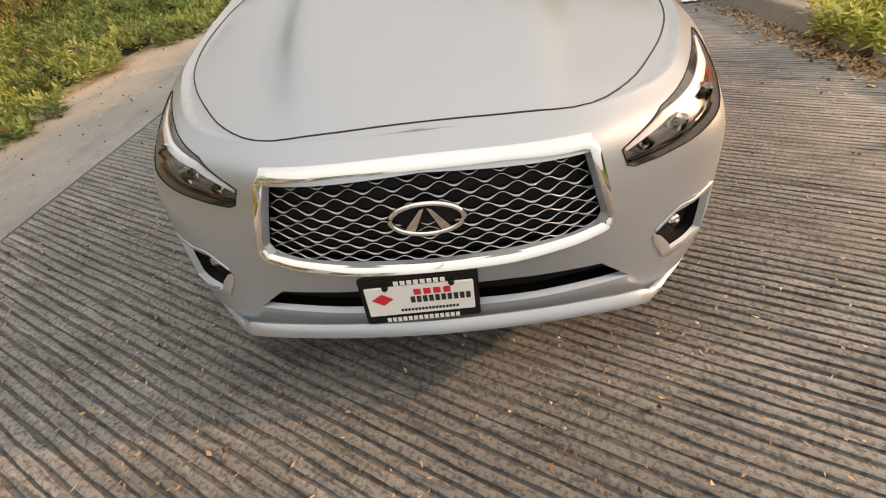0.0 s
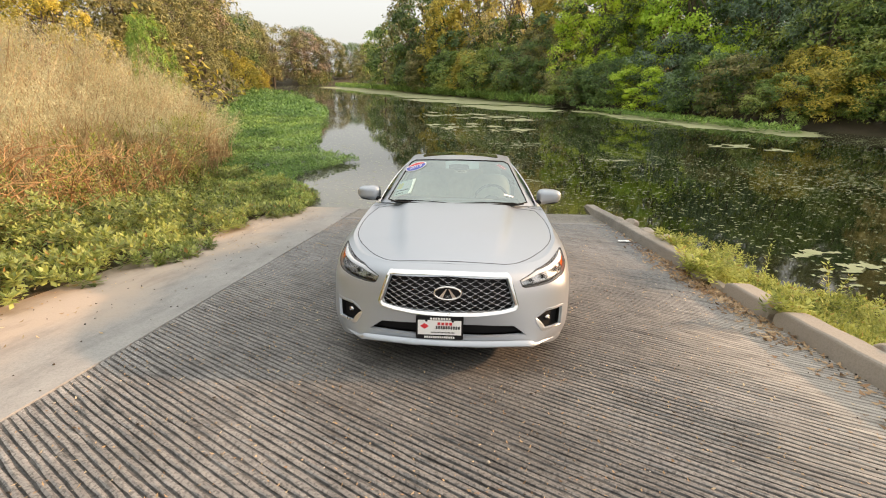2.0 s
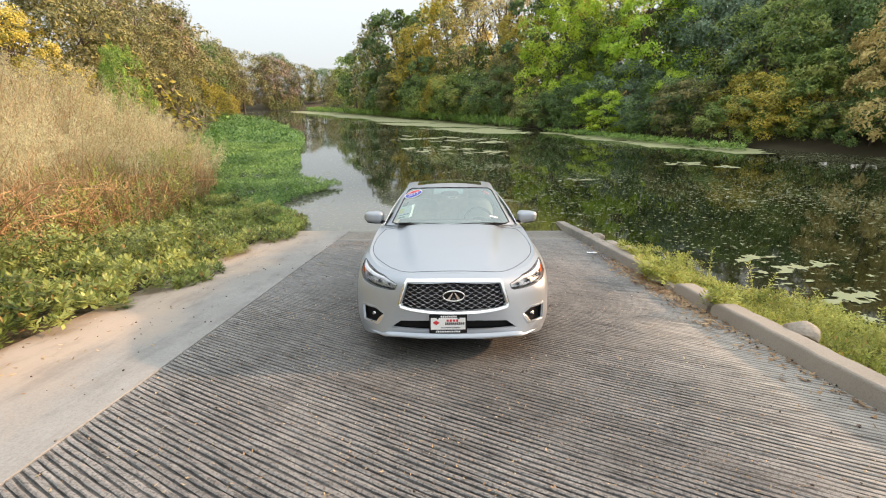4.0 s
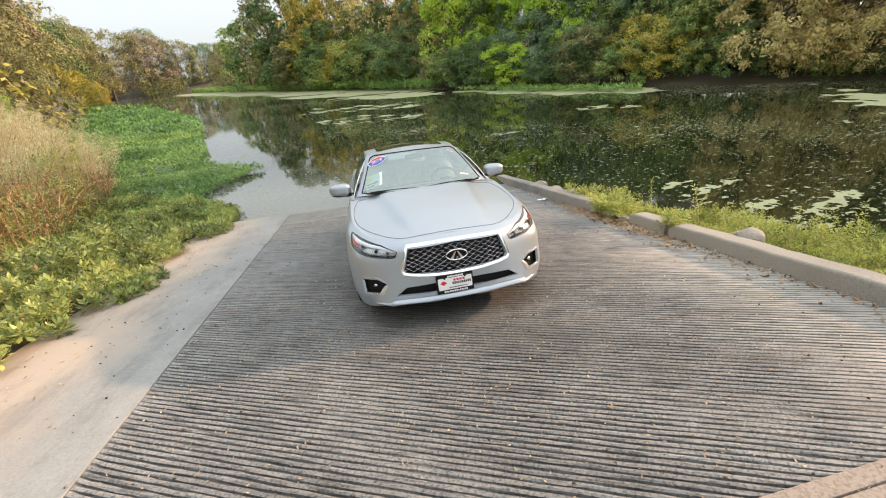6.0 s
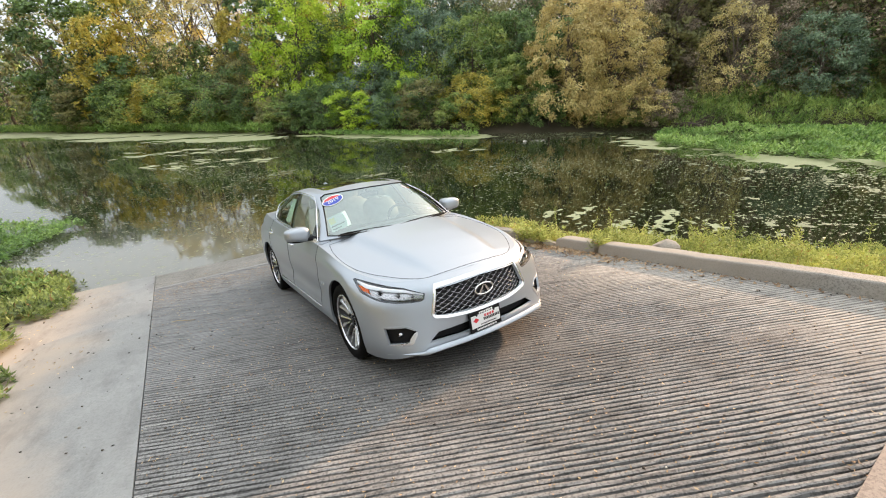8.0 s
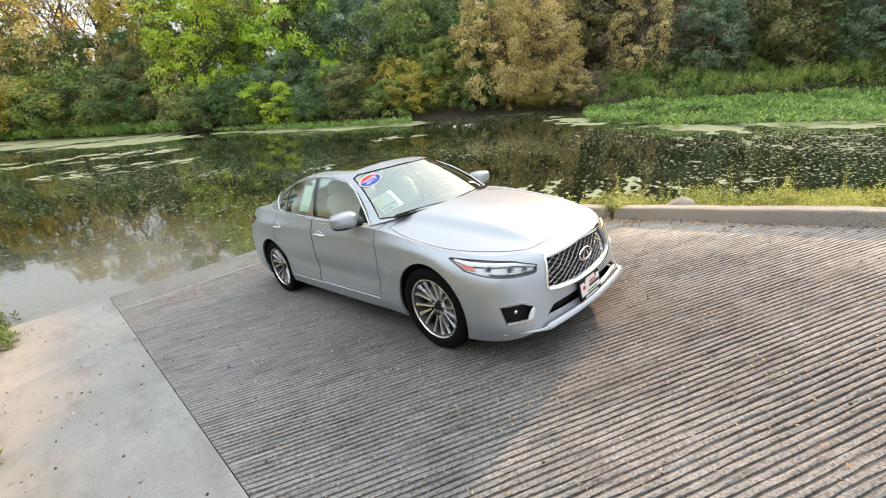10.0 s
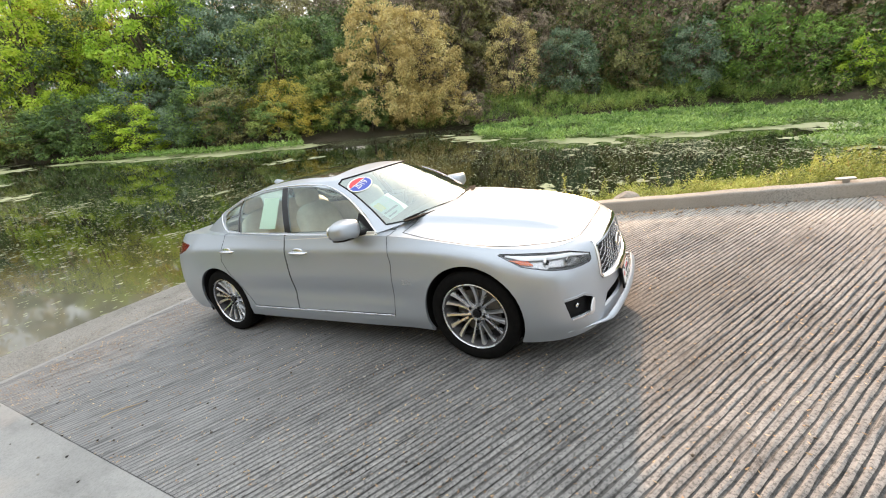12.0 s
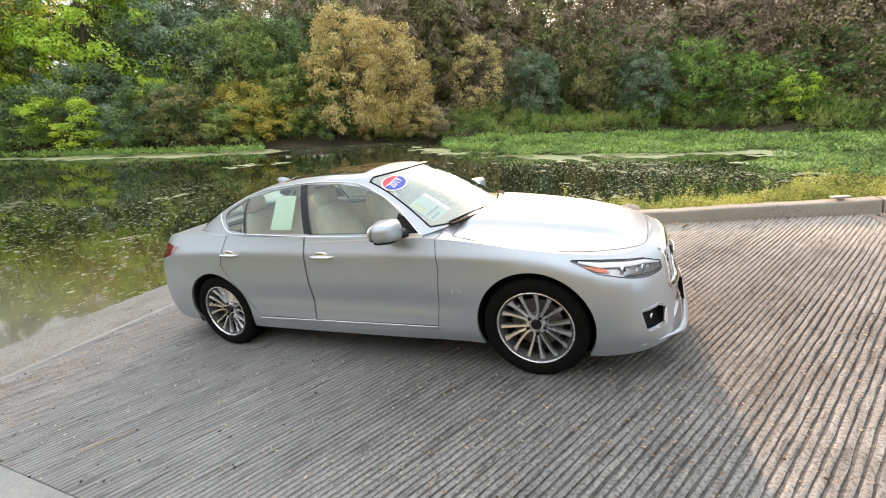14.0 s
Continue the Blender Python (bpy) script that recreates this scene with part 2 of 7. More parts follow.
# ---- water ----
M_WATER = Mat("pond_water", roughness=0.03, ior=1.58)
wv = M_WATER.coords("Object")
ws = M_WATER.coords("Object", (1.0, 1.5, 1.0), (0, 0, 12))
big = M_WATER.noise(0.09, 3, 0.5, wv)
mid_n = M_WATER.noise(0.55, 5, 0.65, ws, 0.6)
fine = M_WATER.noise(3.2, 4, 0.7, ws, 0.8)
blot = M_WATER.math("ADD", M_WATER.math("MULTIPLY", mid_n, 0.65), M_WATER.math("MULTIPLY", fine, 0.45))
blot = M_WATER.math("ADD", blot, M_WATER.math("MULTIPLY", big, 0.35))
scum = M_WATER.ramp(blot, [(0.845, 0.0), (0.88, 1.0)])
speck = M_WATER.ramp(M_WATER.math("ADD", M_WATER.noise(8.0, 2, 0.5, ws, 0.3), M_WATER.math("MULTIPLY", big, 0.3)), [(0.778, 0.0), (0.795, 1.0)])
cover = M_WATER.math("MAXIMUM", scum, speck)
film_col = M_WATER.ramp(fine, [(0.3, (0.13, 0.15, 0.06)), (0.7, (0.32, 0.32, 0.17))])
water_col = M_WATER.ramp(big, [(0.3, (0.008, 0.012, 0.004)), (0.7, (0.022, 0.026, 0.008))])
wxyz = M_WATER.n.new("ShaderNodeSeparateXYZ")
M_WATER.l.new(wv, wxyz.inputs[0])
shoal_sky = M_WATER.math("ADD", M_WATER.math("ADD", wxyz.outputs[1], M_WATER.math("MULTIPLY", M_WATER.math("MAXIMUM", M_WATER.math("SUBTRACT", wxyz.outputs[0], 2.0), 0.0), 3.0)), M_WATER.math("MULTIPLY", mid_n, 2.5))
# olive silty shallows; paler to the left, where reflected sky is painted in
water_col = M_WATER.mix(M_WATER.ramp(M_WATER.math("MULTIPLY", shoal_sky, 0.075), [(0.60, 0.75), (0.88, 0.0)]), water_col, M_WATER.mix(M_WATER.ramp(M_WATER.math("ADD", M_WATER.math("MULTIPLY", wxyz.outputs[0], -0.2), 0.2), [(0.1, 0.0), (0.5, 1.0)]), (0.10, 0.088, 0.028), (0.20, 0.192, 0.155)))
M_WATER.to("Base Color", M_WATER.mix(cover, water_col, film_col))
M_WATER.to("Roughness", M_WATER.ramp(cover, [(0.0, 0.035), (1.0, 0.7)]))
M_WATER.bump(M_WATER.noise(2.0, 3, 0.5, wv), 0.06, 0.02)
wx, wy = spread(-300, 300, 60, 4), spread(-300, 400, 60, 4)
WX, WY = np.meshgrid(wx, wy, indexing="ij")
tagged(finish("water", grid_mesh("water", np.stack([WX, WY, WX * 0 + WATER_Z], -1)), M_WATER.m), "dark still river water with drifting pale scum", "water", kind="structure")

# ---- the boat ramp (built in ramp coordinates, z square to the slab) ----
RX0, RX1 = -2.42, 2.92
GROOVE, PITCH = 28.0, 0.040


def concrete(name, dark, light, stain, scale=1.0, warm=None, streak=None, sand_sun=None, silt=None, mud=None, grain=1.0, worn_shade=None):
    k = Mat(name, roughness=0.9)
    v = k.coords("Object")
    a, b, c = k.noise(0.7 * scale, 5, 0.6, v), k.noise(7 * scale, 6, 0.7, v), k.noise(60, 4, 0.7, v)
    col = k.mix(b, dark, light)
    col = k.mix(k.ramp(a, [(0.42, 0.0), (0.68, 0.7)]), col, stain)
    col = k.mix(k.ramp(c, [(0.40, 0.9 * grain), (0.52, 0.0)]), col, k.mix(1.0, col, (0.42, 0.42, 0.42), "MULTIPLY"))
    col = k.mix(k.ramp(k.noise(38, 3, 0.6, v), [(0.60, 0.0), (0.68, 0.6 * grain)]), col, k.mix(1.0, col, (1.5, 1.48, 1.45), "MULTIPLY"))
    if warm:
        col = k.mix(k.ramp(k.noise(0.45, 4, 0.6, v), [(0.34, 0.0), (0.6, 0.75)]), col, warm)
    # tan towards the kerb: sand, and warm sunlight put into the colour
    if sand_sun:
        sep = k.n.new("ShaderNodeSeparateXYZ")
        k.l.new(v, sep.inputs[0])
        edge = k.math("ADD", sep.outputs[0], k.math("MULTIPLY", k.noise(1.3, 4, 0.6, v), 1.6))
        edge = k.math("SUBTRACT", edge, k.math("MULTIPLY", k.math("MAXIMUM", k.math("ADD", sep.outputs[1], 1.6), 0.0), 0.55))
        col = k.mix(k.ramp(k.math("MULTIPLY", edge, 0.25), [(0.56, 0.0), (0.84, 0.85)]), col, sand_sun)
    if silt:
        low = k.math("ADD", sep.outputs[1], k.math("MULTIPLY", k.noise(1.0, 5, 0.65, k.coords("Object", (1, 1, 1), (0, 0, 50))), 2.4))
        col = k.mix(k.ramp(k.math("MULTIPLY", low, 0.2), [(-0.0, 0.0), (0.34, 0.85)]), col, silt)
    if worn_shade:
        # tyre stain, with the shade round the parked car put into the colour
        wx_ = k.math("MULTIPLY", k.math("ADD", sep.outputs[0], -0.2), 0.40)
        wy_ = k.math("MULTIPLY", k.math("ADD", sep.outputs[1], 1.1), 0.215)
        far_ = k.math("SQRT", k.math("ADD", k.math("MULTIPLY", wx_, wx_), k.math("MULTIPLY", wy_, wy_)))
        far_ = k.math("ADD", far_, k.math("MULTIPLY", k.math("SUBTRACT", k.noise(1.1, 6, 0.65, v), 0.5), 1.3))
        col = k.mix(k.ramp(far_, [(0.30, worn_shade), (0.95, 0.0)]), col, k.mix(1.0, col, (0.55, 0.54, 0.53), "MULTIPLY"))
    if mud:
        sep = k.n.new("ShaderNodeSeparateXYZ")
        k.l.new(v, sep.inputs[0])
        side = k.math("ADD", sep.outputs[0], k.math("MULTIPLY", k.noise(0.8, 5, 0.6, v), 1.5))
        col = k.mix(k.ramp(k.math("MULTIPLY", k.math("ADD", side, 4.0), 0.4), [(0.50, 0.9), (0.78, 0.0)]), col, mud)
        stain_n = k.noise(2.2, 6, 0.7, k.coords("Object", (1.6, .5, 1)))
        col = k.mix(k.ramp(stain_n, [(0.5, 0.0), (0.66, 0.55)]), col, k.mix(1.0, col, (0.62, 0.62, 0.62), "MULTIPLY"))
    if streak is not None:
        mp = k.n.new("ShaderNodeMapping")
        mp.inputs["Scale"].default_value = (0.5, 5.0, 1.0)
        k.l.new(k.coords("Object", (1, 1, 1), (0, 0, streak)), mp.inputs[0])
        s1, s2 = k.noise(1.0, 5, 0.65, mp.outputs[0]), k.noise(6.0, 4, 0.65, mp.outputs[0])
        col = k.mix(k.ramp(s1, [(0.52, 0.0), (0.66, 0.6)]), col, k.mix(1.0, col, (0.55, 0.55, 0.56), "MULTIPLY"))
        col = k.mix(k.ramp(s2, [(0.35, 0.8), (0.46, 0.0)]), col, k.mix(1.0, col, (0.4, 0.4, 0.4), "MULTIPLY"))
        col = k.mix(k.ramp(s2, [(0.54, 0.0), (0.70, 0.8)]), col, k.mix(1.0, col, (1.5, 1.48, 1.43), "MULTIPLY"))
    k.to("Base Color", col)
    k.bump(c, 0.35, 0.004, k.bump(b, 0.3, 0.012))
    return k.m


M_RIDGE = concrete("worn_grooved_concrete", (0.19, 0.186, 0.181), (0.38, 0.371, 0.358), (0.185, 0.182, 0.178), streak=28.0, sand_sun=(0.38, 0.354, 0.315), silt=(0.235, 0.234, 0.232), worn_shade=0.9)
# groove floors darker than the ridges: grime, plus their shade put into the colour
M_GROOVE = concrete("groove_grime_shade", (0.075, 0.073, 0.07), (0.15, 0.146, 0.14), (0.07, 0.068, 0.066), streak=28.0, sand_sun=(0.19, 0.172, 0.15), silt=(0.15, 0.149, 0.147), worn_shade=0.4)
M_STRIP = concrete("smooth_side_concrete", (0.27, 0.268, 0.26), (0.38, 0.377, 0.364), (0.23, 0.228, 0.22), mud=(0.45, 0.365, 0.29), grain=0.25)
M_APRON = concrete("apron_concrete", (0.21, 0.20, 0.183), (0.33, 0.315, 0.285), (0.15, 0.14, 0.122), 1.6)
M_KERB = concrete("kerb_concrete", (0.24, 0.232, 0.215), (0.38, 0.365, 0.335), (0.12, 0.115, 0.108), 1.7, warm=(0.34, 0.30, 0.25))
M_BEAM = concrete("joint_concrete", (0.26, 0.215, 0.18), (0.36, 0.30, 0.255), (0.20, 0.165, 0.14), grain=0.6)
M_SEAM = Mat("dark_joint", base_color=(0.03, 0.028, 0.025), roughness=0.95).m


def groove_sheet(y0, y1):
    """Ridged slab between y0 and y1: sloping ridges with worn, uneven crowns."""
    step = PITCH / math.cos(radians(GROOVE))
    lean = math.tan(radians(GROOVE))
    cols = np.linspace(RX0, RX1, 150)
    k = np.arange(math.floor((y0 - 2.5) / step), math.ceil((y1 + 2.5) / step))
    prof = np.array([0.0, 0.14, 0.24, 0.48, 0.74, 0.92])
    lift = np.array([0.0, 0.0, 0.74, 1.0, 0.88, 0.52])
    off = (k[:, None] + prof[None]).ravel() * step
    h = np.tile(lift, len(k))
    wob = 0.004 * fbm(np.repeat(k, 6)[:, None] * 0.9, cols[None] * 3.0, 2.0, 5) + 0.003 * fbm(np.arange(6 * len(k))[:, None] * 2.7, cols[None] * 9.0, 2.0, 6)
    Y = off[:, None] - lean * cols[None] + wob
    X = np.broadcast_to(cols[None], Y.shape)
    along = X * math.cos(radians(GROOVE)) - Y * math.sin(radians(GROOVE))
    across = X * math.sin(radians(GROOVE)) + Y * math.cos(radians(GROOVE))
    wear = 0.62 + 0.46 * fbm(X, Y, 0.8, 8) + 0.40 * fbm(along * .35, across * 2.2, 3.0, 9) + 0.24 * fbm(X, Y, 9.0, 10)
    wear *= np.clip((RX1 - X) / 0.55, 0.12, 1) * np.clip((X - RX0 + .03 * fbm(X, Y, 9.0, 17)) / .07, 0.0, 1)
    wear *= np.interp(Y + 0.35 * fbm(X, Y, 1.1, 12), [-3.4, -2.0, -0.6, 0.6, 3.4], [1.1, 0.85, 0.42, 0.24, 0.10])
    depth = 0.0115 * np.clip(wear, 0.05, 1.3)
    Z = (h[:, None] - 1.0) * depth - 0.0015 + 0.0016 * fbm(X * 9 + h[:, None] * 3, Y * 9, 3.0, 4) * h[:, None]
    Yc = np.clip(Y, y0, y1)
    P = np.stack([X, Yc, Z], -1)
    n, m = P.shape[:2]
    idx = np.arange(n * m).reshape(n, m)
    f = np.stack([idx[:-1, :-1], idx[:-1, 1:], idx[1:, 1:], idx[1:, :-1]], -1)
    alive = ~((Y[:-1, :-1] <= y0) & (Y[1:, 1:] <= y0) & (Y[1:, :-1] <= y0)) & ~((Y[:-1, :-1] >= y1) & (Y[1:, 1:] >= y1) & (Y[:-1, 1:] >= y1))
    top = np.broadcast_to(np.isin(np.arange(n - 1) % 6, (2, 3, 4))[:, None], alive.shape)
    return P.reshape(-1, 3), f[alive], top[alive]


def slab(name, x0, x1, y0, y1, z0, z1, mat, label, bevel=0.006, parent=None, seg=0):
    bm = bmesh.new()
    bmesh.ops.create_cube(bm, size=1)
    bmesh.ops.scale(bm, vec=(x1 - x0, y1 - y0, z1 - z0), verts=bm.verts)
    bmesh.ops.translate(bm, vec=((x0 + x1) / 2, (y0 + y1) / 2, (z0 + z1) / 2), verts=bm.verts)
    if bevel:
        bmesh.ops.bevel(bm, geom=bm.edges[:], offset=bevel, segments=2, affect="EDGES", profile=0.7)
    ob = part(name, bm, mat, parent, label, smooth=False)
    ob.matrix_world = RAMP
    return ob


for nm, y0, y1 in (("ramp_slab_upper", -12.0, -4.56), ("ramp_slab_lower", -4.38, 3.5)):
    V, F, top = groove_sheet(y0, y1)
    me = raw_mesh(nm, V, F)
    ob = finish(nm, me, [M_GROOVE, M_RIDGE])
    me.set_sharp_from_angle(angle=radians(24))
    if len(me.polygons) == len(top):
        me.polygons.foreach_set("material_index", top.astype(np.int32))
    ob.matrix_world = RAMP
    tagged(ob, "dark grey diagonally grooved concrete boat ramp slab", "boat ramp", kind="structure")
tagged(slab("ramp_bed", RX0, RX1, -14.0, 3.46, -0.3, -0.022, M_GROOVE, ""), "grey concrete bed below the ramp ridges", "boat ramp", kind="structure")
tagged(slab("ramp_apron", RX0, RX1, 3.545, 9.0, -0.3, -0.004, M_APRON, ""), "smooth brown-grey concrete ramp toe at the water", "boat ramp", kind="structure")
tagged(slab("ramp_seam", RX0, RX1, 3.46, 3.545, -0.3, 0.001, M_STRIP, ""), "pale concrete joint line across the ramp", "joint", kind="structure")
tagged(slab("joint_beam_lower", RX0, RX1, -4.466, -4.38, -0.3, 0.004, M_BEAM, "", 0.01), "pinkish concrete joint beam across the ramp", "joint", kind="structure")
tagged(slab("joint_beam_upper", RX0, RX1, -4.56, -4.474, -0.3, 0.004, M_BEAM, "", 0.01), "pinkish concrete joint beam across the ramp", "joint", kind="structure")
tagged(slab("joint_gap", RX0, RX1, -4.48, -4.46, -0.3, -0.012, M_SEAM, "", 0), "dark gap between the joint beams", "joint", kind="structure")
tagged(slab("side_strip", -4.15, RX0 - 0.006, -14.0, 9.0, -0.3, 0.006, M_STRIP, ""), "pale smooth concrete strip beside the ramp", "pavement", kind="structure")

# ---- the car (ramp coordinates: nose towards -y, z square to the ramp) ----
M_PAINT = Mat("silver_metallic_paint", base_color=(0.50, 0.53, 0.57), metallic=0.64, roughness=0.38, coat_weight=0.3, coat_roughness=0.06)
fl = M_PAINT.noise(900, 2, 0.5)
M_PAINT.to("Base Color", M_PAINT.mix(M_PAINT.noise(2.5, 4), M_PAINT.mix(fl, (0.355, 0.388, 0.43), (0.45, 0.488, 0.54)), (0.405, 0.44, 0.485)))
M_PAINT = M_PAINT.m
M_CHROME = Mat("chrome", base_color=(0.82, 0.81, 0.79), metallic=1.0, roughness=0.07).m
M_SATIN = Mat("satin_chrome", base_color=(0.74, 0.75, 0.77), metallic=1.0, roughness=0.22).m
M_BAR = Mat("smoked_chrome_bar", base_color=(0.42, 0.42, 0.43), metallic=1.0, roughness=0.25).m
M_DARKCHROME = Mat("dark_chrome", base_color=(0.2, 0.2, 0.21), metallic=1.0, roughness=0.2).m
M_BLACK = Mat("black_plastic", base_color=(0.009, 0.009, 0.010), roughness=0.6, specular_ior_level=0.2).m
M_MATTE = Mat("matt_black_rubber", base_color=(0.01, 0.01, 0.01), roughness=0.9, specular_ior_level=0.1).m
M_GLOSS = Mat("gloss_black_trim", base_color=(0.008, 0.008, 0.009), roughness=0.12, specular_ior_level=0.3).m
M_SEAMLINE = Mat("shut_line_shadow_gap", base_color=(0.03, 0.03, 0.032), roughness=0.8).m
k = Mat("tyre_rubber", roughness=0.85, specular_ior_level=0.1)
rn = k.noise(30, 4)
k.to("Base Color", k.ramp(rn, [(0.3, (0.003, 0.003, 0.0032)), (0.7, (0.008, 0.0078, 0.0075))]))
k.bump(k.noise(120, 2), 0.2, 0.002)
M_TYRE = k.m
k = Mat("machined_alloy", base_color=(0.72, 0.73, 0.75), metallic=0.9, roughness=0.24)
k.to("Roughness", k.ramp(k.noise(5, 2), [(0.3, 0.22), (0.7, 0.32)]))
M_ALLOY = k.m
M_ALLOYDARK = Mat("painted_dark_alloy", base_color=(0.06, 0.06, 0.065), metallic=0.3, roughness=0.6).m
M_DISC = Mat("brake_disc_steel", base_color=(0.16, 0.155, 0.15), metallic=0.8, roughness=0.55).m
k = Mat("cream_leather", roughness=0.5)
ln = k.noise(14, 5)
k.to("Base Color", k.ramp(ln, [(0.3, (0.62, 0.59, 0.53)), (0.7, (0.74, 0.71, 0.65))]))
k.bump(k.noise(160, 2), 0.15, 0.001)
M_LEATHER = k.m
M_DASH = Mat("dark_dashboard", base_color=(0.06, 0.06, 0.06), roughness=0.6).m
M_LAMPBOWL = Mat("silver_lamp_bowl", base_color=(0.5, 0.5, 0.51), metallic=0.8, roughness=0.2).m
M_LAMPWALL = Mat("grey_lamp_wall", base_color=(0.12, 0.12, 0.125), metallic=0.3, roughness=0.35).m
M_PALE = Mat("pale_light_guide", base_color=(0.82, 0.83, 0.85), roughness=0.3).m
M_AMBER = Mat("amber_reflector", base_color=(0.75, 0.13, 0.01), roughness=0.12, coat_weight=1.0).m
M_RED = Mat("red_tail_lens", base_color=(0.16, 0.006, 0.012), roughness=0.08, coat_weight=1.0).m
M_WHITE = Mat("white_paper", base_color=(0.8, 0.8, 0.79), roughness=0.6).m
M_PAPER = Mat("pale_green_paper", base_color=(0.72, 0.83, 0.74), roughness=0.6).m
M_YEL = Mat("yellow_print", base_color=(0.85, 0.78, 0.15), roughness=0.6).m
M_BLUE = Mat("blue_sticker", base_color=(0.03, 0.06, 0.42), roughness=0.35).m
M_REDP = Mat("red_print", base_color=(0.62, 0.03, 0.04), roughness=0.4).m
M_INK = Mat("black_print", base_color=(0.02, 0.02, 0.02), roughness=0.5).m


def glass_material(name, tint, ior=1.5, gain=0.0, sheen=(1, 1, 1)):
    k = Mat(name)
    t, g, f, m = k.n.new("ShaderNodeBsdfTransparent"), k.n.new("ShaderNodeBsdfGlossy"), k.n.new("ShaderNodeFresnel"), k.n.new("ShaderNodeMixShader")
    t.inputs[0].default_value = (*tint, 1)
    g.inputs["Roughness"].default_value = 0.01
    g.inputs[0].default_value = (*sheen, 1)
    f.inputs[0].default_value = ior
    k.l.new(k.math("ADD", f.outputs[0], gain), m.inputs[0])
    k.l.new(t.outputs[0], m.inputs[1])
    k.l.new(g.outputs[0], m.inputs[2])
    k.l.new(m.outputs[0], k.n["Material Output"].inputs[0])
    return k.m


M_SCREEN = glass_material("windscreen_glass", (0.40, 0.50, 0.46), 1.7, 0.23, (0.83, 0.92, 0.90))
M_GLASS = glass_material("tinted_side_glass", (0.84, 0.95, 0.89), 1.5, 0.04, (0.88, 0.96, 0.92))
M_LENS = glass_material("clear_lamp_lens", (0.9, 0.91, 0.92), 1.5)
# the brown reflection of trees is put into this base colour
M_ROOFGLASS = Mat("dark_sunroof_glass", base_color=(0.055, 0.036, 0.025), roughness=0.03, coat_weight=1.0).m

car = tagged(new("car"), "silver four-door sedan with price stickers parked nose-up on the ramp", "car")
car.matrix_world = RAMP @ Matrix.Translation((.023, 0, 0))


def hermite(P, u, q, periodic=False, period=None):
    """Smooth interpolation of points P[i] at parameters u[i], read at q."""
    P, u = np.asarray(P, float), np.asarray(u, float)
    if periodic:
        P = np.concatenate([P[-2:], P, P[:3]])
        u = np.concatenate([u[-2:] - period, u, u[:3] + period])
    h = np.diff(u)
    d = np.diff(P, axis=0) / h.reshape(-1, *[1] * (P.ndim - 1))
    hh = h.reshape(-1, *[1] * (P.ndim - 1))
    m = np.zeros_like(P)
    m[1:-1] = (d[1:] * hh[:-1] + d[:-1] * hh[1:]) / (hh[1:] + hh[:-1])
    m[0], m[-1] = d[0], d[-1]
    i = np.clip(np.searchsorted(u, q, side="right") - 1, 0, len(u) - 2)
    s = ((q - u[i]) / h[i]).reshape(-1, *[1] * (P.ndim - 1))
    H = h[i].reshape(s.shape)
    return (2 * s**3 - 3 * s**2 + 1) * P[i] + (s**3 - 2 * s**2 + s) * H * m[i] + (-2 * s**3 + 3 * s**2) * P[i + 1] + (s**3 - s**2) * H * m[i + 1]


def loop_levels(levels, samples, rows, crease=()):
    """A wrap-round skin through mirrored outlines, bottom to top. Returns P[row, sample, 3]."""
    full = []
    for lv in levels:
        a = np.array(lv, float)
        mirrored = a[-2:0:-1] * [-1, 1, 1]
        full.append(np.concatenate([a, mirrored]))
    L = np.array(full)
    mid = L[len(L) // 2]
    seg = np.linalg.norm(np.roll(mid, -1, 0) - mid, axis=1)
    u = np.concatenate([[0], np.cumsum(seg)[:-1]])
    q = np.linspace(0, seg.sum(), samples, endpoint=False)
    across = np.stack([hermite(l, u, q, True, seg.sum()) for l in L])
    v = np.arange(len(L), dtype=float)
    return hermite(across, v, np.linspace(0, len(L) - 1, rows))


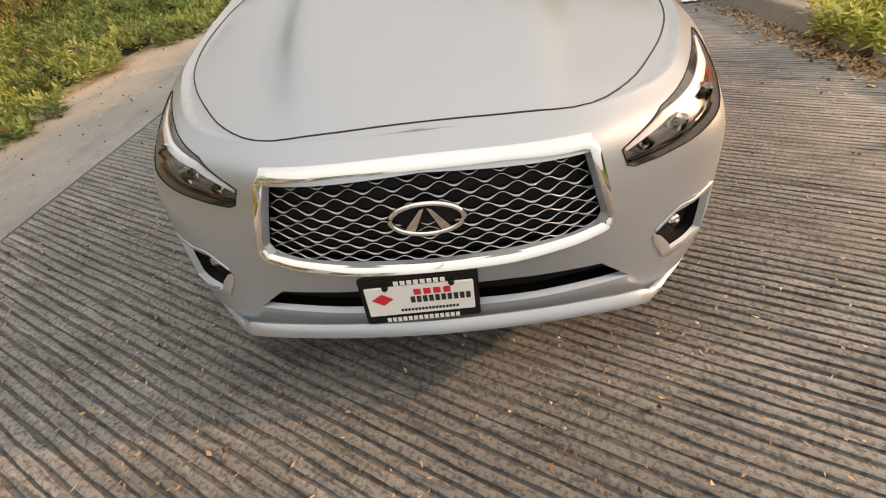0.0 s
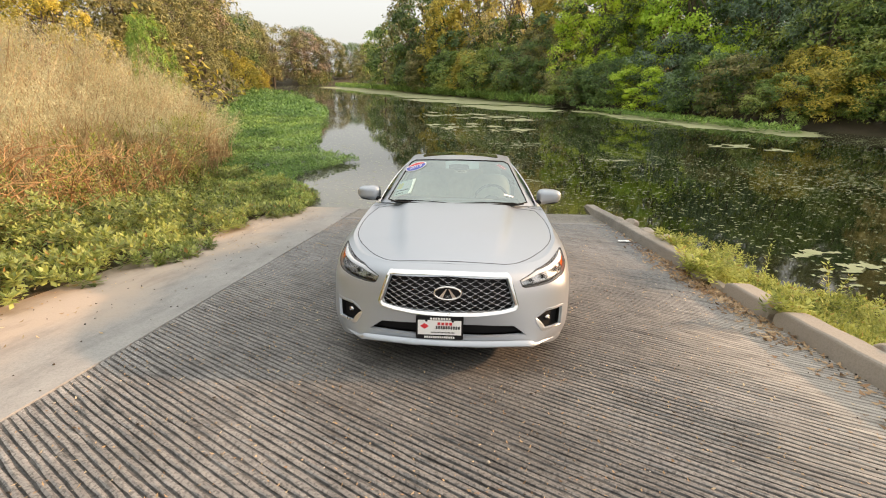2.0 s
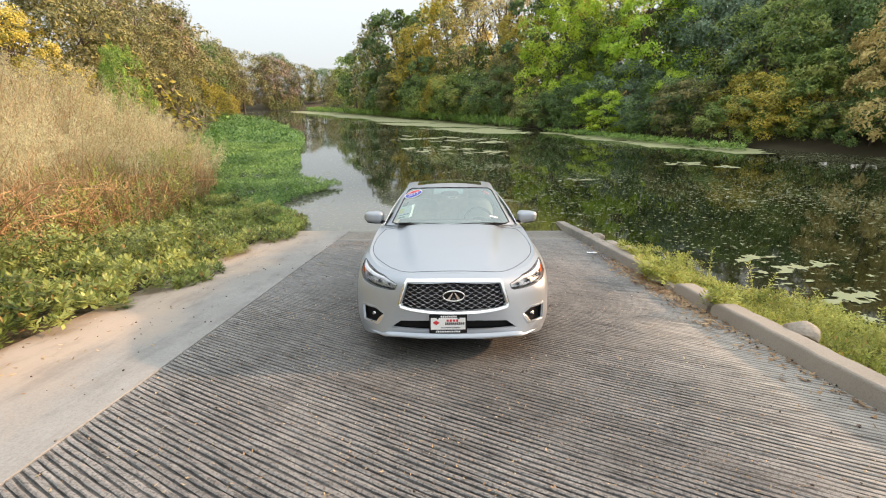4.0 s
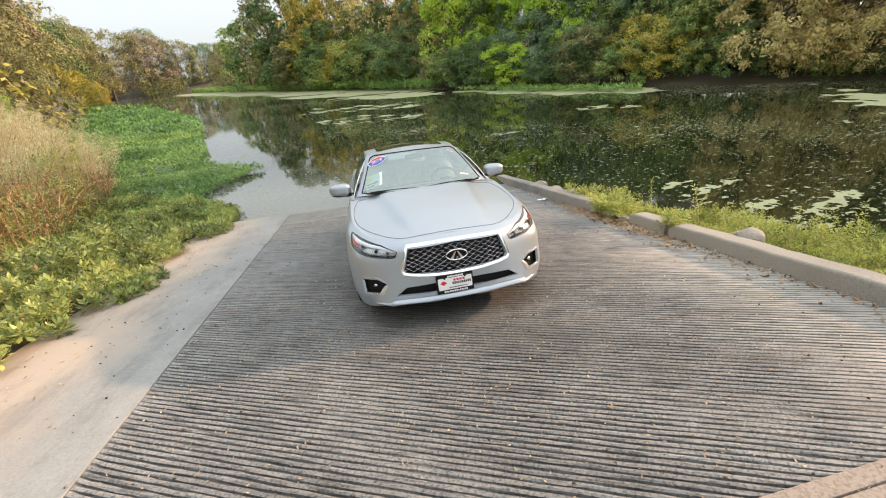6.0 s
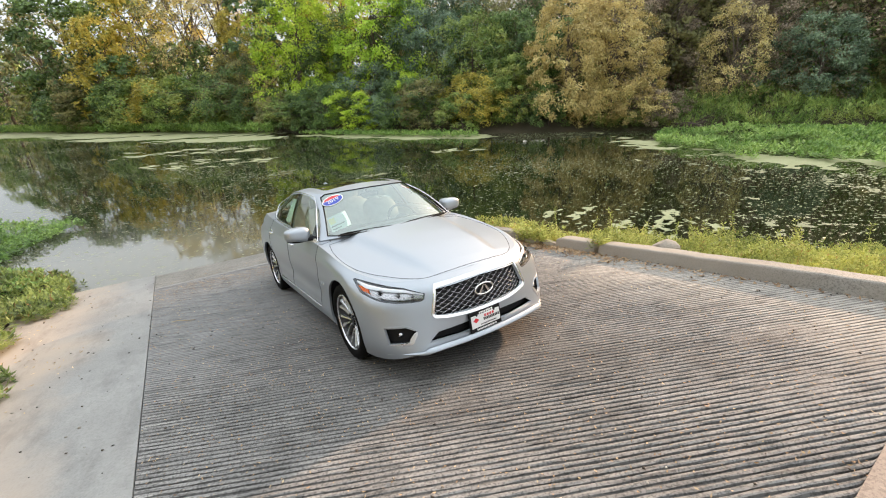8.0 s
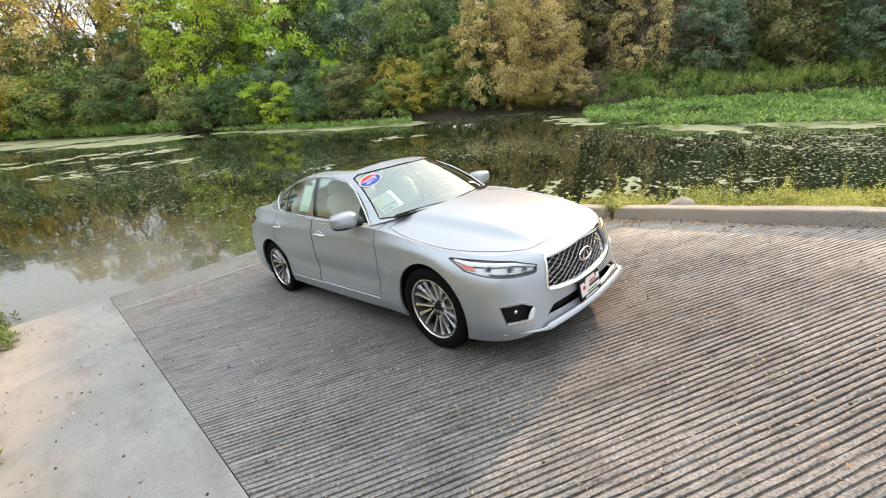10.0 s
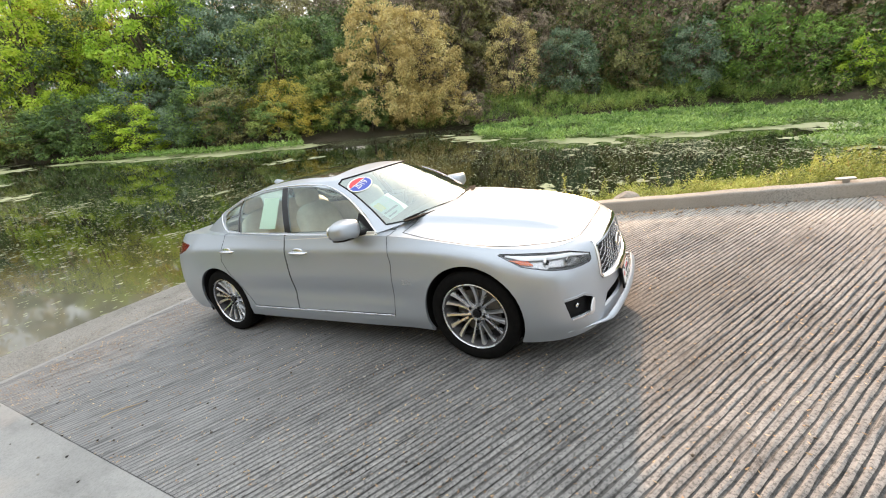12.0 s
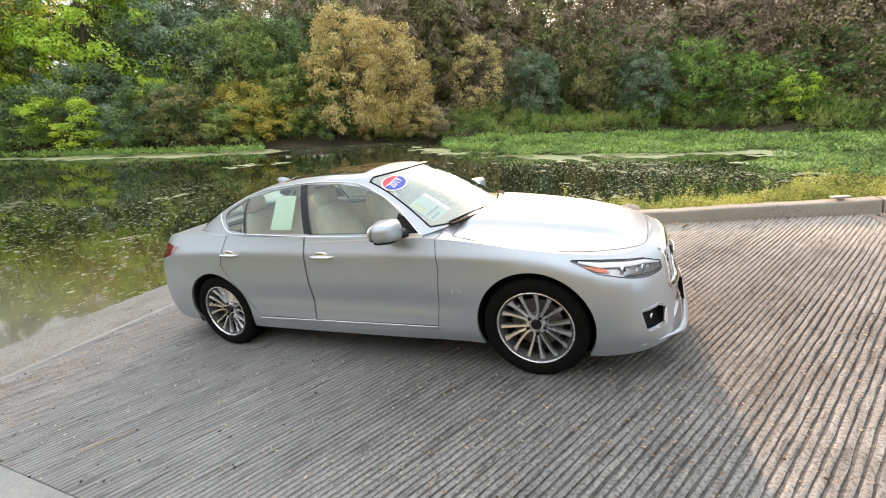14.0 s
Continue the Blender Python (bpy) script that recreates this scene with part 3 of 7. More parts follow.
FRONT0 = [(0, -2.29, .215), (.30, -2.28, .212), (.575, -2.228, .225), (.785, -2.04, .185), (.855, -1.82, .17), (.86, -1.425, .17), (.865, -1.05, .205), (.865, -.4, .205),
          (.865, .3, .205), (.865, 1.0, .21), (.86, 1.425, .22), (.85, 1.85, .225), (.77, 2.22, .25), (.5, 2.40, .27), (0, 2.43, .27)]
BAND = [
    FRONT0,
    [(0, -2.275, .285), (.30, -2.265, .285), (.58, -2.205, .295), (.83, -2.02, .30), (.89, -1.80, .30), (.893, -1.425, .31), (.888, -1.05, .30), (.884, -.4, .30),
     (.884, .3, .30), (.884, 1.0, .305), (.89, 1.425, .33), (.885, 1.85, .35), (.80, 2.24, .36), (.52, 2.43, .37), (0, 2.46, .37)],
    [(0, -2.27, .44), (.30, -2.25, .44), (.56, -2.175, .45), (.832, -2.0, .46), (.902, -1.77, .47), (.91, -1.425, .50), (.888, -1.05, .47), (.866, -.4, .46),
     (.866, .3, .46), (.882, 1.0, .48), (.908, 1.425, .52), (.897, 1.85, .52), (.81, 2.25, .53), (.53, 2.44, .53), (0, 2.475, .53)],
    [(0, -2.255, .58), (.30, -2.235, .58), (.52, -2.155, .59), (.818, -1.985, .60), (.893, -1.75, .63), (.907, -1.425, .67), (.892, -1.05, .65), (.878, -.4, .64),
     (.878, .3, .65), (.89, 1.0, .67), (.906, 1.425, .70), (.89, 1.85, .71), (.80, 2.23, .72), (.54, 2.41, .72), (0, 2.455, .72)],
    [(0, -2.215, .685), (.29, -2.195, .685), (.485, -2.125, .685), (.762, -1.95, .695), (.866, -1.69, .735), (.877, -1.425, .785), (.876, -1.05, .80), (.868, -.4, .805),
     (.866, .3, .825), (.868, 1.0, .85), (.872, 1.425, .87), (.855, 1.85, .885), (.77, 2.19, .89), (.53, 2.36, .89), (0, 2.42, .89)],
    [(0, -2.12, .742), (.26, -2.10, .740), (.45, -2.06, .738), (.68, -1.895, .756), (.788, -1.66, .80), (.825, -1.40, .846), (.83, -1.0, .913), (.822, -.5, .952),
     (.812, .3, .982), (.80, 1.0, 1.012), (.785, 1.425, 1.04), (.75, 1.80, 1.055), (.69, 2.12, 1.045), (.49, 2.31, 1.015), (0, 2.39, 1.01)],
]
NU = 300
band = loop_levels(BAND, NU, 62)


def press(P):
    """Pressed lines along the flanks: a shoulder over a hollow, and a fold above the sill."""
    y, z = P[..., 1], P[..., 2]
    side = np.sign(P[..., 0]) * np.clip((np.abs(P[..., 0]) - .70) / .10, 0, 1)
    run = np.clip((y + 1.75) / .5, 0, 1) * np.clip((2.15 - y) / .5, 0, 1)
    zs = np.interp(y, [-1.7, -1.2, -.6, .2, 1.0, 1.6, 2.2], [.765, .80, .825, .85, .89, .905, .90])
    amp = np.interp(y, [-1.7, -.9, -.2, .5, 1.2, 2.0], [.6, 1.0, .75, .6, 1.0, .7])
    shoulder = .005 * np.exp(-((z - zs) / .040) ** 2) - .005 * np.exp(-((z - zs + .105) / .065) ** 2)
    doors_run = np.clip((y + 1.0) / .3, 0, 1) * np.clip((1.25 - y) / .4, 0, 1)
    zl = np.interp(y, [-1.0, .2, 1.1], [.395, .405, .44])
    fold = .003 * np.exp(-((z - zl) / .030) ** 2) - .004 * np.exp(-((z - zl - .085) / .055) ** 2)
    keep = np.clip((P[-1, :, 2] - z) / .06, 0, 1)
    out = P.copy()
    out[..., 0] += side * keep * (run * amp * shoulder + doors_run * fold)
    return out


band = press(band)
top = band[-1]


def zc_deck(y):
    """Height of the deck on the centre line."""
    return np.interp(y, [-2.12, -2.0, -1.7, -1.4, -1.1, -.85, -.5, 1.5, 1.8, 2.1, 2.3, 2.39], [.742, .792, .865, .918, .962, .992, 1.01, 1.06, 1.072, 1.066, 1.045, 1.01])


# deck: hood, cowl and boot in one sheet between the two top edges
uu = np.linspace(0, 1, 26)[1:]
centre_y = np.where(top[:, 1] < 0, -2.12 + (top[:, 1] + 2.12) * 1.0, top[:, 1])
deck = [top]
for t in uu:
    x = top[:, 0] * (1 - t)
    y = top[:, 1] + (centre_y - top[:, 1]) * t
    b = 1 - (1 - t) ** 2.1
    z = top[:, 2] + (np.maximum(zc_deck(centre_y), top[:, 2] + 0.004) - top[:, 2]) * b
    xr = np.interp(y, [-2.1, -1.6, -.8], [.33, .42, .53])
    w = np.clip((y + 2.12) / 0.35, 0, 1) * np.clip((-.3 - y) / .3, 0, 1)
    z = z + 0.032 * w / (1 + np.exp((np.abs(x) - xr) / 0.016)) - 0.010 * w
    deck.append(np.stack([x, y, z], -1))
shell_grid = np.concatenate([band, np.array(deck[1:])])


def grid_bm(P):
    """bmesh of a ring grid P[row, sample], closed along the samples."""
    bm = bmesh.new()
    vs = [[bm.verts.new(p) for p in row] for row in P]
    n = P.shape[1]
    for r in range(len(P) - 1):
        for c in range(n):
            try:
                bm.faces.new((vs[r][c], vs[r][(c + 1) % n], vs[r + 1][(c + 1) % n], vs[r + 1][c]))
            except ValueError:
                pass
    bmesh.ops.remove_doubles(bm, verts=bm.verts, dist=1e-5)
    return bm


AX = {"side": ((0, 1, 0), (0, 0, 1)), "front": ((1, 0, 0), (0, 0, 1)), "plan": ((1, 0, 0), (0, 1, 0)),
      "rcorner": ((.7071, .7071, 0), (0, 0, 1)), "lcorner": ((-.7071, .7071, 0), (0, 0, 1))}


def carve(bm, poly, axes, pick):
    """Cuts the convex polygon, seen along the axes, into the skin; returns the faces inside it."""
    a, b = (Vector(v) for v in AX[axes])
    n = len(poly)
    area = sum(poly[i][0] * poly[(i + 1) % n][1] - poly[(i + 1) % n][0] * poly[i][1] for i in range(n))
    if area < 0:
        poly = poly[::-1]
    xs, ys = [p[0] for p in poly], [p[1] for p in poly]
    F = []
    for f in bm.faces:
        c = f.calc_center_median()
        if pick(c):
            h, v = c.dot(a), c.dot(b)
            if min(xs) - .12 < h < max(xs) + .12 and min(ys) - .12 < v < max(ys) + .12:
                F.append(f)
    for i in range(n):
        p, q = poly[i], poly[(i + 1) % n]
        no = (a * -(q[1] - p[1]) + b * (q[0] - p[0])).normalized()
        co = a * p[0] + b * p[1]
        geom = set(F)
        for f in F:
            geom.update(f.edges)
            geom.update(f.verts)
        r = bmesh.ops.bisect_plane(bm, geom=list(geom), dist=1e-6, plane_co=co, plane_no=no)
        F = [f for f in r["geom"] if isinstance(f, bmesh.types.BMFace) and (f.calc_center_median() - co).dot(no) > 0]
    return F


def take(bm, F, delete=True):
    """Lifts faces out of bm into a bmesh of their own."""
    out, m = bmesh.new(), {}
    for f in F:
        vs = []
        for v in f.verts:
            if v not in m:
                m[v] = out.verts.new(v.co)
            vs.append(m[v])
        try:
            out.faces.new(vs)
        except ValueError:
            pass
    if delete:
        bmesh.ops.delete(bm, geom=F, context="FACES")
    bmesh.ops.recalc_face_normals(out, faces=out.faces)
    return out


def rim_paths(bm):
    """Chains of points along the open edges of bm."""
    nxt = {}
    for e in bm.edges:
        if len(e.link_faces) == 1:
            for v, w in ((e.verts[0], e.verts[1]), (e.verts[1], e.verts[0])):
                nxt.setdefault(v, []).append(w)
    seen, paths = set(), []
    for s in nxt:
        if s in seen:
            continue
        path, v = [s], s
        seen.add(s)
        while True:
            w = [x for x in nxt[v] if x not in seen]
            if not w:
                break
            v = w[0]
            seen.add(v)
            path.append(v)
        paths.append(np.array([p.co[:] for p in path] + [path[0].co[:]]))
    return paths


def tube_mesh(name, paths, r, sides=5):
    V, F = tubes(paths, [np.full(len(p), r) for p in paths], sides)
    return raw_mesh(name, V, F)


def thick(bm, d):
    """Folds the open rim of a panel inwards by d, towards the car's middle."""
    edges = [e for e in bm.edges if len(e.link_faces) == 1]
    r = bmesh.ops.extrude_edge_only(bm, edges=edges)
    for v in [g for g in r["geom"] if isinstance(g, bmesh.types.BMVert)]:
        c = Vector((0, max(-1.6, min(1.9, v.co.y)), 0.6))
        v.co += (c - v.co).normalized() * d


def panel(name, bm, mat, parent, label="", rim=0.012):
    if rim:
        thick(bm, rim)
    ob = part(name, bm, mat, parent, label)
    ob.data.set_sharp_from_angle(angle=radians(38))
    return ob


shell = grid_bm(shell_grid)
bmesh.ops.recalc_face_normals(shell, faces=shell.faces)
if sum(f.normal.z * f.calc_center_median().z for f in shell.faces) < 0:
    bmesh.ops.reverse_faces(shell, faces=shell.faces)

# the deck below cabin: open a hole so that the cabin is hollow
cabin_hole = [(-.60, -.78), (.60, -.78), (.74, -.5), (.74, .9), (.70, 1.4), (.56, 1.72), (-.56, 1.72), (-.70, 1.4), (-.74, .9), (-.74, -.5)]
bmesh.ops.delete(shell, geom=carve(shell, cabin_hole, "plan", lambda c: c.z > .9), context="FACES")

# wheel arches
WHEEL_Y, WHEEL_Z, ARCH = (-1.425, 1.425), 0.335, 0.372
for wy in WHEEL_Y:
    arc = [(wy + ARCH * math.cos(a), WHEEL_Z + 0.012 + ARCH * math.sin(a)) for a in np.linspace(0, 2 * math.pi, 44, endpoint=False)]
    for s in (-1, 1):
        bmesh.ops.delete(shell, geom=carve(shell, arc, "side", lambda c: c.x * s > .6 and c.z < .82), context="FACES")

# hood
hood_half = np.array([(.745, -.90), (.790, -1.12), (.800, -1.37), (.775, -1.57), (.718, -1.72), (.633, -1.86), (.535, -1.985), (.41, -2.068), (.22, -2.092), (0, -2.096)])
hood_poly = [tuple(p) for p in hermite(hood_half, np.arange(10.0), np.linspace(0, 9, 31))]
hood_poly = hood_poly + [(-x, y) for x, y in hood_poly[-2::-1]]
hood_bm = take(shell, carve(shell, hood_poly, "plan", lambda c: c.z > .68))

# doors
FRONT_DOOR = [(-.805, .99), (-.822, .74), (-.762, .325), (.325, .318), (.318, 1.03)]
REAR_DOOR = [(.326, 1.03), (.333, .318), (.95, .325), (1.272, .79), (1.20, 1.07)]
doors = {}
for s in (-1, 1):
    for nm, poly in (("front_door", FRONT_DOOR), ("rear_door", REAR_DOOR)):
        doors[nm, s] = take(shell, carve(shell, poly, "side", lambda c: c.x * s > .70 and c.z < 1.1))

# openings in the nose
GRILLE = [(-.398, .668), (-.452, .50), (-.44, .472), (-.37, .458), (0, .443), (.37, .458), (.44, .472), (.452, .50), (.398, .668), (0, .684)]
INTAKE = [(-.45, .354), (-.538, .290), (-.3, .284), (.3, .284), (.538, .290), (.45, .354), (.2, .368), (-.2, .368)]
grille_back = take(shell, carve(shell, GRILLE, "front", lambda c: c.y < -1.9))
intake_back = take(shell, carve(shell, INTAKE, "front", lambda c: c.y < -1.9))
lamp_bm, fog_bm = {}, {}
LAMP = [(-1.172, .612), (-1.178, .650), (-1.025, .705), (-.813, .740), (-.60, .772), (-.585, .768), (-.68, .692), (-.83, .648), (-.98, .617), (-1.085, .604), (-1.15, .602)]
FOG = [(-.872, .440), (-1.03, .432), (-1.112, .390), (-1.062, .312), (-.90, .314)]
for s, ax in ((1, "rcorner"), (-1, "lcorner")):
    lamp_bm[s] = take(shell, carve(shell, LAMP, ax, lambda c: c.x * s > .3 and c.y < -1.3))
    fog_bm[s] = take(shell, carve(shell, FOG, ax, lambda c: c.x * s > .3 and c.y < -1.3))
tail_bm = {}
for s in (-1, 1):
    F = carve(shell, [(1.86, .95), (1.93, .90), (2.10, .855), (2.34, .85), (2.34, .975), (2.08, .985)], "side", lambda c: c.x * s > .25 and c.y > 1.7)
    tail_bm[s] = take(shell, F)
fuel_bm = take(shell, carve(shell, [(1.62, .80), (1.77, .80), (1.77, .945), (1.62, .945)], "side", lambda c: c.x < -.5))

# seams as thin dark gaps
seams = rim_paths(hood_bm) + [p for b in doors.values() for p in rim_paths(b)]
seam_mesh = tube_mesh("shut_line", seams, 0.0026, 5)

shell_ob = panel("body_shell", shell, M_PAINT, car, rim=0.02)
finish("shut_line", seam_mesh, M_SEAMLINE, shell_ob, "dark gaps between body panels")
panel("hood", hood_bm, M_PAINT, car)
panel("fuel_flap", fuel_bm, M_PAINT, car)
for s in (-1, 1):
    t = panel("tail_light", tail_bm[s], M_RED, car, "dark red tail light lens", 0.03)

# ---- greenhouse ----
G0 = [(0, -1.0, .975), (.40, -.945, .972), (.655, -.80, .962), (.785, -.66, .945), (.797, -.3, .953), (.795, .1, .966), (.79, .5, .985), (.772, 1.0, 1.012), (.74, 1.38, 1.038), (.62, 1.78, 1.05), (.38, 1.93, 1.055), (0, 1.98, 1.06)]
G3 = [(0, -.30, 1.375), (.32, -.265, 1.372), (.505, -.155, 1.355), (.535, -.05, 1.362), (.555, .15, 1.378), (.565, .35, 1.388), (.565, .6, 1.388), (.55, .90, 1.36), (.525, 1.10, 1.328), (.47, 1.25, 1.305), (.30, 1.32, 1.318), (0, 1.36, 1.328)]
g0, g3 = np.array(G0), np.array(G3)
GREEN = []
for t, bulge in ((0, 0), (.34, .017), (.68, .019), (1, 0)):
    p = g0 + (g3 - g0) * t
    out = unit(np.stack([g0[:, 0], np.zeros(len(g0)) + np.where(np.arange(len(g0)) < 3, -.5, np.where(np.arange(len(g0)) > 8, .6, 0)), 0.35 * np.ones(len(g0))], -1))
    GREEN.append([tuple(v) for v in p + out * bulge])
green = loop_levels(GREEN, 240, 26)
gtop = green[-1]
roof = []
for t in np.linspace(0, 1, 22)[1:]:
    x = gtop[:, 0] * (1 - t)
    b = 1 - (1 - t) ** 2.0
    zc = np.interp(gtop[:, 1], [-.30, -.1, .2, .5, .9, 1.2, 1.36], [1.375, 1.408, 1.433, 1.438, 1.41, 1.362, 1.328])
    roof.append(np.stack([x, gtop[:, 1], gtop[:, 2] + np.maximum(zc - gtop[:, 2], 0) * b], -1))
gh = grid_bm(np.concatenate([green, np.array(roof)]))
bmesh.ops.recalc_face_normals(gh, faces=gh.faces)

SCREEN = [(-.690, .985), (-.3, .965), (.3, .965), (.690, .985), (.532, 1.325), (.48, 1.352), (.30, 1.362), (0, 1.366), (-.30, 1.362), (-.48, 1.352), (-.532, 1.325)]
screen_bm = take(gh, carve(gh, SCREEN, "front", lambda c: c.y < .0))
BACKLIGHT = [(-.56, 1.09), (.56, 1.09), (.42, 1.285), (0, 1.305), (-.42, 1.285)]
back_bm = take(gh, carve(gh, BACKLIGHT, "front", lambda c: c.y > 1.1))
WIN_F = [(-.655, .968), (-.545, 1.075), (-.365, 1.203), (-.15, 1.298), (.06, 1.342), (.365, 1.364), (.262, .995)]
WIN_R = [(.44, 1.366), (.76, 1.352), (1.055, 1.31), (1.0, 1.03), (.345, 1.005)]
WIN_Q = [(1.09, 1.302), (1.33, 1.215), (1.352, 1.175), (1.215, 1.062), (1.035, 1.038)]
PILLAR_B = [(.263, .995), (.366, 1.364), (.439, 1.366), (.344, 1.005)]
PILLAR_D = [(1.001, 1.03), (1.056, 1.31), (1.089, 1.302), (1.034, 1.038)]
windows, pillars = {}, {}
for s in (-1, 1):
    pk = lambda c: c.x * s > .4
    for nm, poly in (("front_window", WIN_F), ("rear_window", WIN_R), ("quarter_window", WIN_Q)):
        windows[nm, s] = take(gh, carve(gh, poly, "side", pk))
    for poly in (PILLAR_B, PILLAR_D):
        pillars[len(pillars), s] = take(gh, carve(gh, poly, "side", pk))
sun_bm = take(gh, carve(gh, [(-.40, -.06), (.40, -.06), (.43, .02), (.43, .72), (.40, .80), (-.40, .80), (-.43, .72), (-.43, .02)], "plan", lambda c: c.z > 1.3))
seals = [rim_paths(screen_bm), rim_paths(back_bm)]
roof_ob = panel("roof", gh, M_PAINT, car, rim=0.015)
panel("sunroof", sun_bm, M_ROOFGLASS, car, "dark tinted sunroof glass", 0.004)
screen_ob = panel("windshield", screen_bm, M_SCREEN, car, "clear greenish windshield", 0)
back_ob = panel("rear_screen", back_bm, M_GLASS, car, "tinted rear screen", 0)
for o in (screen_ob, back_ob):
    o.visible_shadow = False
for seal, host in zip(seals, (screen_ob, back_ob)):
    finish("screen_seal", raw_mesh("screen_seal", *tubes(seal, [np.full(len(p), .007) for p in seal])), M_MATTE, host, "black rubber edge")
door_obs = {}
for (nm, s), b in doors.items():
    d = panel(nm, b, M_PAINT, car)
    door_obs[nm, s] = d
for (nm, s), b in windows.items():
    host = door_obs["front_door" if nm == "front_window" else "rear_door", s] if nm != "quarter_window" else roof_ob
    o = panel(nm, b, M_GLASS, host, "tinted side window glass", 0)
    o.visible_shadow = False
for (i, s), b in pillars.items():
    panel("pillar_trim", b, M_GLOSS, roof_ob, "gloss black pillar cover", 0.004)

# bright line round the side windows
DLO = np.array([(-.69, .951), (-.555, 1.083), (-.375, 1.212), (-.16, 1.308), (.06, 1.353), (.40, 1.377), (.78, 1.363), (1.09, 1.314), (1.345, 1.225), (1.372, 1.178), (1.226, 1.05), (.9, 1.022), (.3, .985), (-.3, .960), (-.69, .951)])


def green_x(y, z):
    """Half width of the cabin side at y, z."""
    lo = np.interp(y, [p[1] for p in G0[3:9]], [p[0] for p in G0[3:9]])
    hi = np.interp(y, [p[1] for p in G3[3:9]], [p[0] for p in G3[3:9]])
    zl = np.interp(y, [p[1] for p in G0[3:9]], [p[2] for p in G0[3:9]])
    zh = np.interp(y, [p[1] for p in G3[3:9]], [p[2] for p in G3[3:9]])
    t = np.clip((z - zl) / (zh - zl), 0, 1)
    return lo + (hi - lo) * t + 0.019 * np.sin(np.pi * t)


from mathutils.bvhtree import BVHTree
for s in (-1, 1):
    dl = hermite(DLO, np.arange(len(DLO), dtype=float), np.linspace(0, len(DLO) - 1, 120))
    pts = np.stack([s * (green_x(dl[:, 0], dl[:, 1]) + .007), dl[:, 0], dl[:, 1]], -1)
    finish("window_trim", raw_mesh("window_trim", *tubes([pts], [np.full(len(pts), .006)], 6)), M_SATIN, roof_ob, "bright window surround")

# ---- nose ----
nose = new("grille")
nose.parent = car


def shift(bm, v):
    bmesh.ops.translate(bm, vec=v, verts=bm.verts)
    return bm


def y_front(x, z):
    """Nose surface y at x, z, from the skin levels."""
    zs = [np.interp(abs(x), [p[0] for p in lv[:5]], [p[2] for p in lv[:5]]) for lv in BAND]
    ys = [np.interp(abs(x), [p[0] for p in lv[:5]], [p[1] for p in lv[:5]]) for lv in BAND]
    return float(np.interp(z, zs, ys))


panel("grille_backing", shift(grille_back, (0, .05, 0)), M_BLACK, nose, "black void behind the grille", 0)
panel("intake_backing", shift(intake_back, (0, .06, 0)), M_BLACK, nose, "black lower air intake", 0)


def swept(name, pts, wid, depth, mat, parent, label="", out=(0, -1, 0)):
    """A bevelled band along pts (closed or open), wid wide, standing out by depth."""
    pts = np.asarray(pts, float)
    t = unit(np.gradient(pts, axis=0))
    o = unit(np.broadcast_to(np.array(out, float), pts.shape) - (t * np.array(out, float)).sum(1, keepdims=True) * t)
    side = np.cross(t, o)
    w = np.reshape(wid, (-1, 1)) * np.ones((len(pts), 1))
    prof = [(-.5, -.6), (-.5, .6), (-.34, 1), (.34, 1), (.5, .6), (.5, -.6)]
    P = np.stack([pts + side * w * a + o * depth * b for a, b in prof], 0)
    ob = finish(name, grid_mesh(name, P, True), mat, parent, label)
    ob.data.set_sharp_from_angle(angle=radians(50))
    return ob


tmp = grid_bm(shell_grid)
skin_tree = BVHTree.FromBMesh(tmp)
tmp.free()


def on_nose(path, lift=0.0):
    out = []
    for x, z in path:
        hit = skin_tree.ray_cast(Vector((x, -4, z)), Vector((0, 1, 0)))[0]
        out.append((x, (hit.y if hit is not None else y_front(x, z)) - lift, z))
    return np.array(out)


# one chrome surround along the grille opening
outline = np.array([(0, .434), (.20, .439), (.37, .452), (.452, .468), (.466, .492), (.445, .56), (.405, .684), (.20, .697), (0, .698)])
outline = np.concatenate([outline, outline[-2:0:-1] * [-1, 1]])
ring_pts = []
for p, q in zip(outline, np.roll(outline, -1, 0)):
    ring_pts += [p + (q - p) * t for t in np.linspace(0, 1, 9)[:-1]]
ring_pts = np.array(ring_pts)
for _ in range(1):
    ring_pts = (np.roll(ring_pts, 1, 0) + ring_pts * 2 + np.roll(ring_pts, -1, 0)) / 4
ring_pts = np.concatenate([ring_pts, ring_pts[:2]])
band_w = np.interp(ring_pts[:, 1], [.44, .47, .52, .66, .69], [.028, .026, .022, .024, .028])
face_up = np.interp(ring_pts[:, 1], [.44, .475, .52, .64, .69], [.95, .75, .1, .1, .9])
sideways = np.interp(ring_pts[:, 1], [.46, .52, .64, .67], [0, .25, .25, 0]) * np.sign(ring_pts[:, 0])
swept("surround", on_nose(ring_pts, .001), band_w, .006, M_CHROME, nose, "bright chrome grille surround", out=np.column_stack([sideways, -np.ones(len(ring_pts)), face_up]))
header_x = np.linspace(-.404, .404, 40)
swept("header_bar", on_nose(np.column_stack([header_x, .706 - .012 * (header_x / .43) ** 2]), .002), .022, .004, M_SATIN, nose, "satin chrome bar above the grille", out=(0, -.55, .83))
LAM = 0.074
zrows = np.linspace(.460, .674, 12)
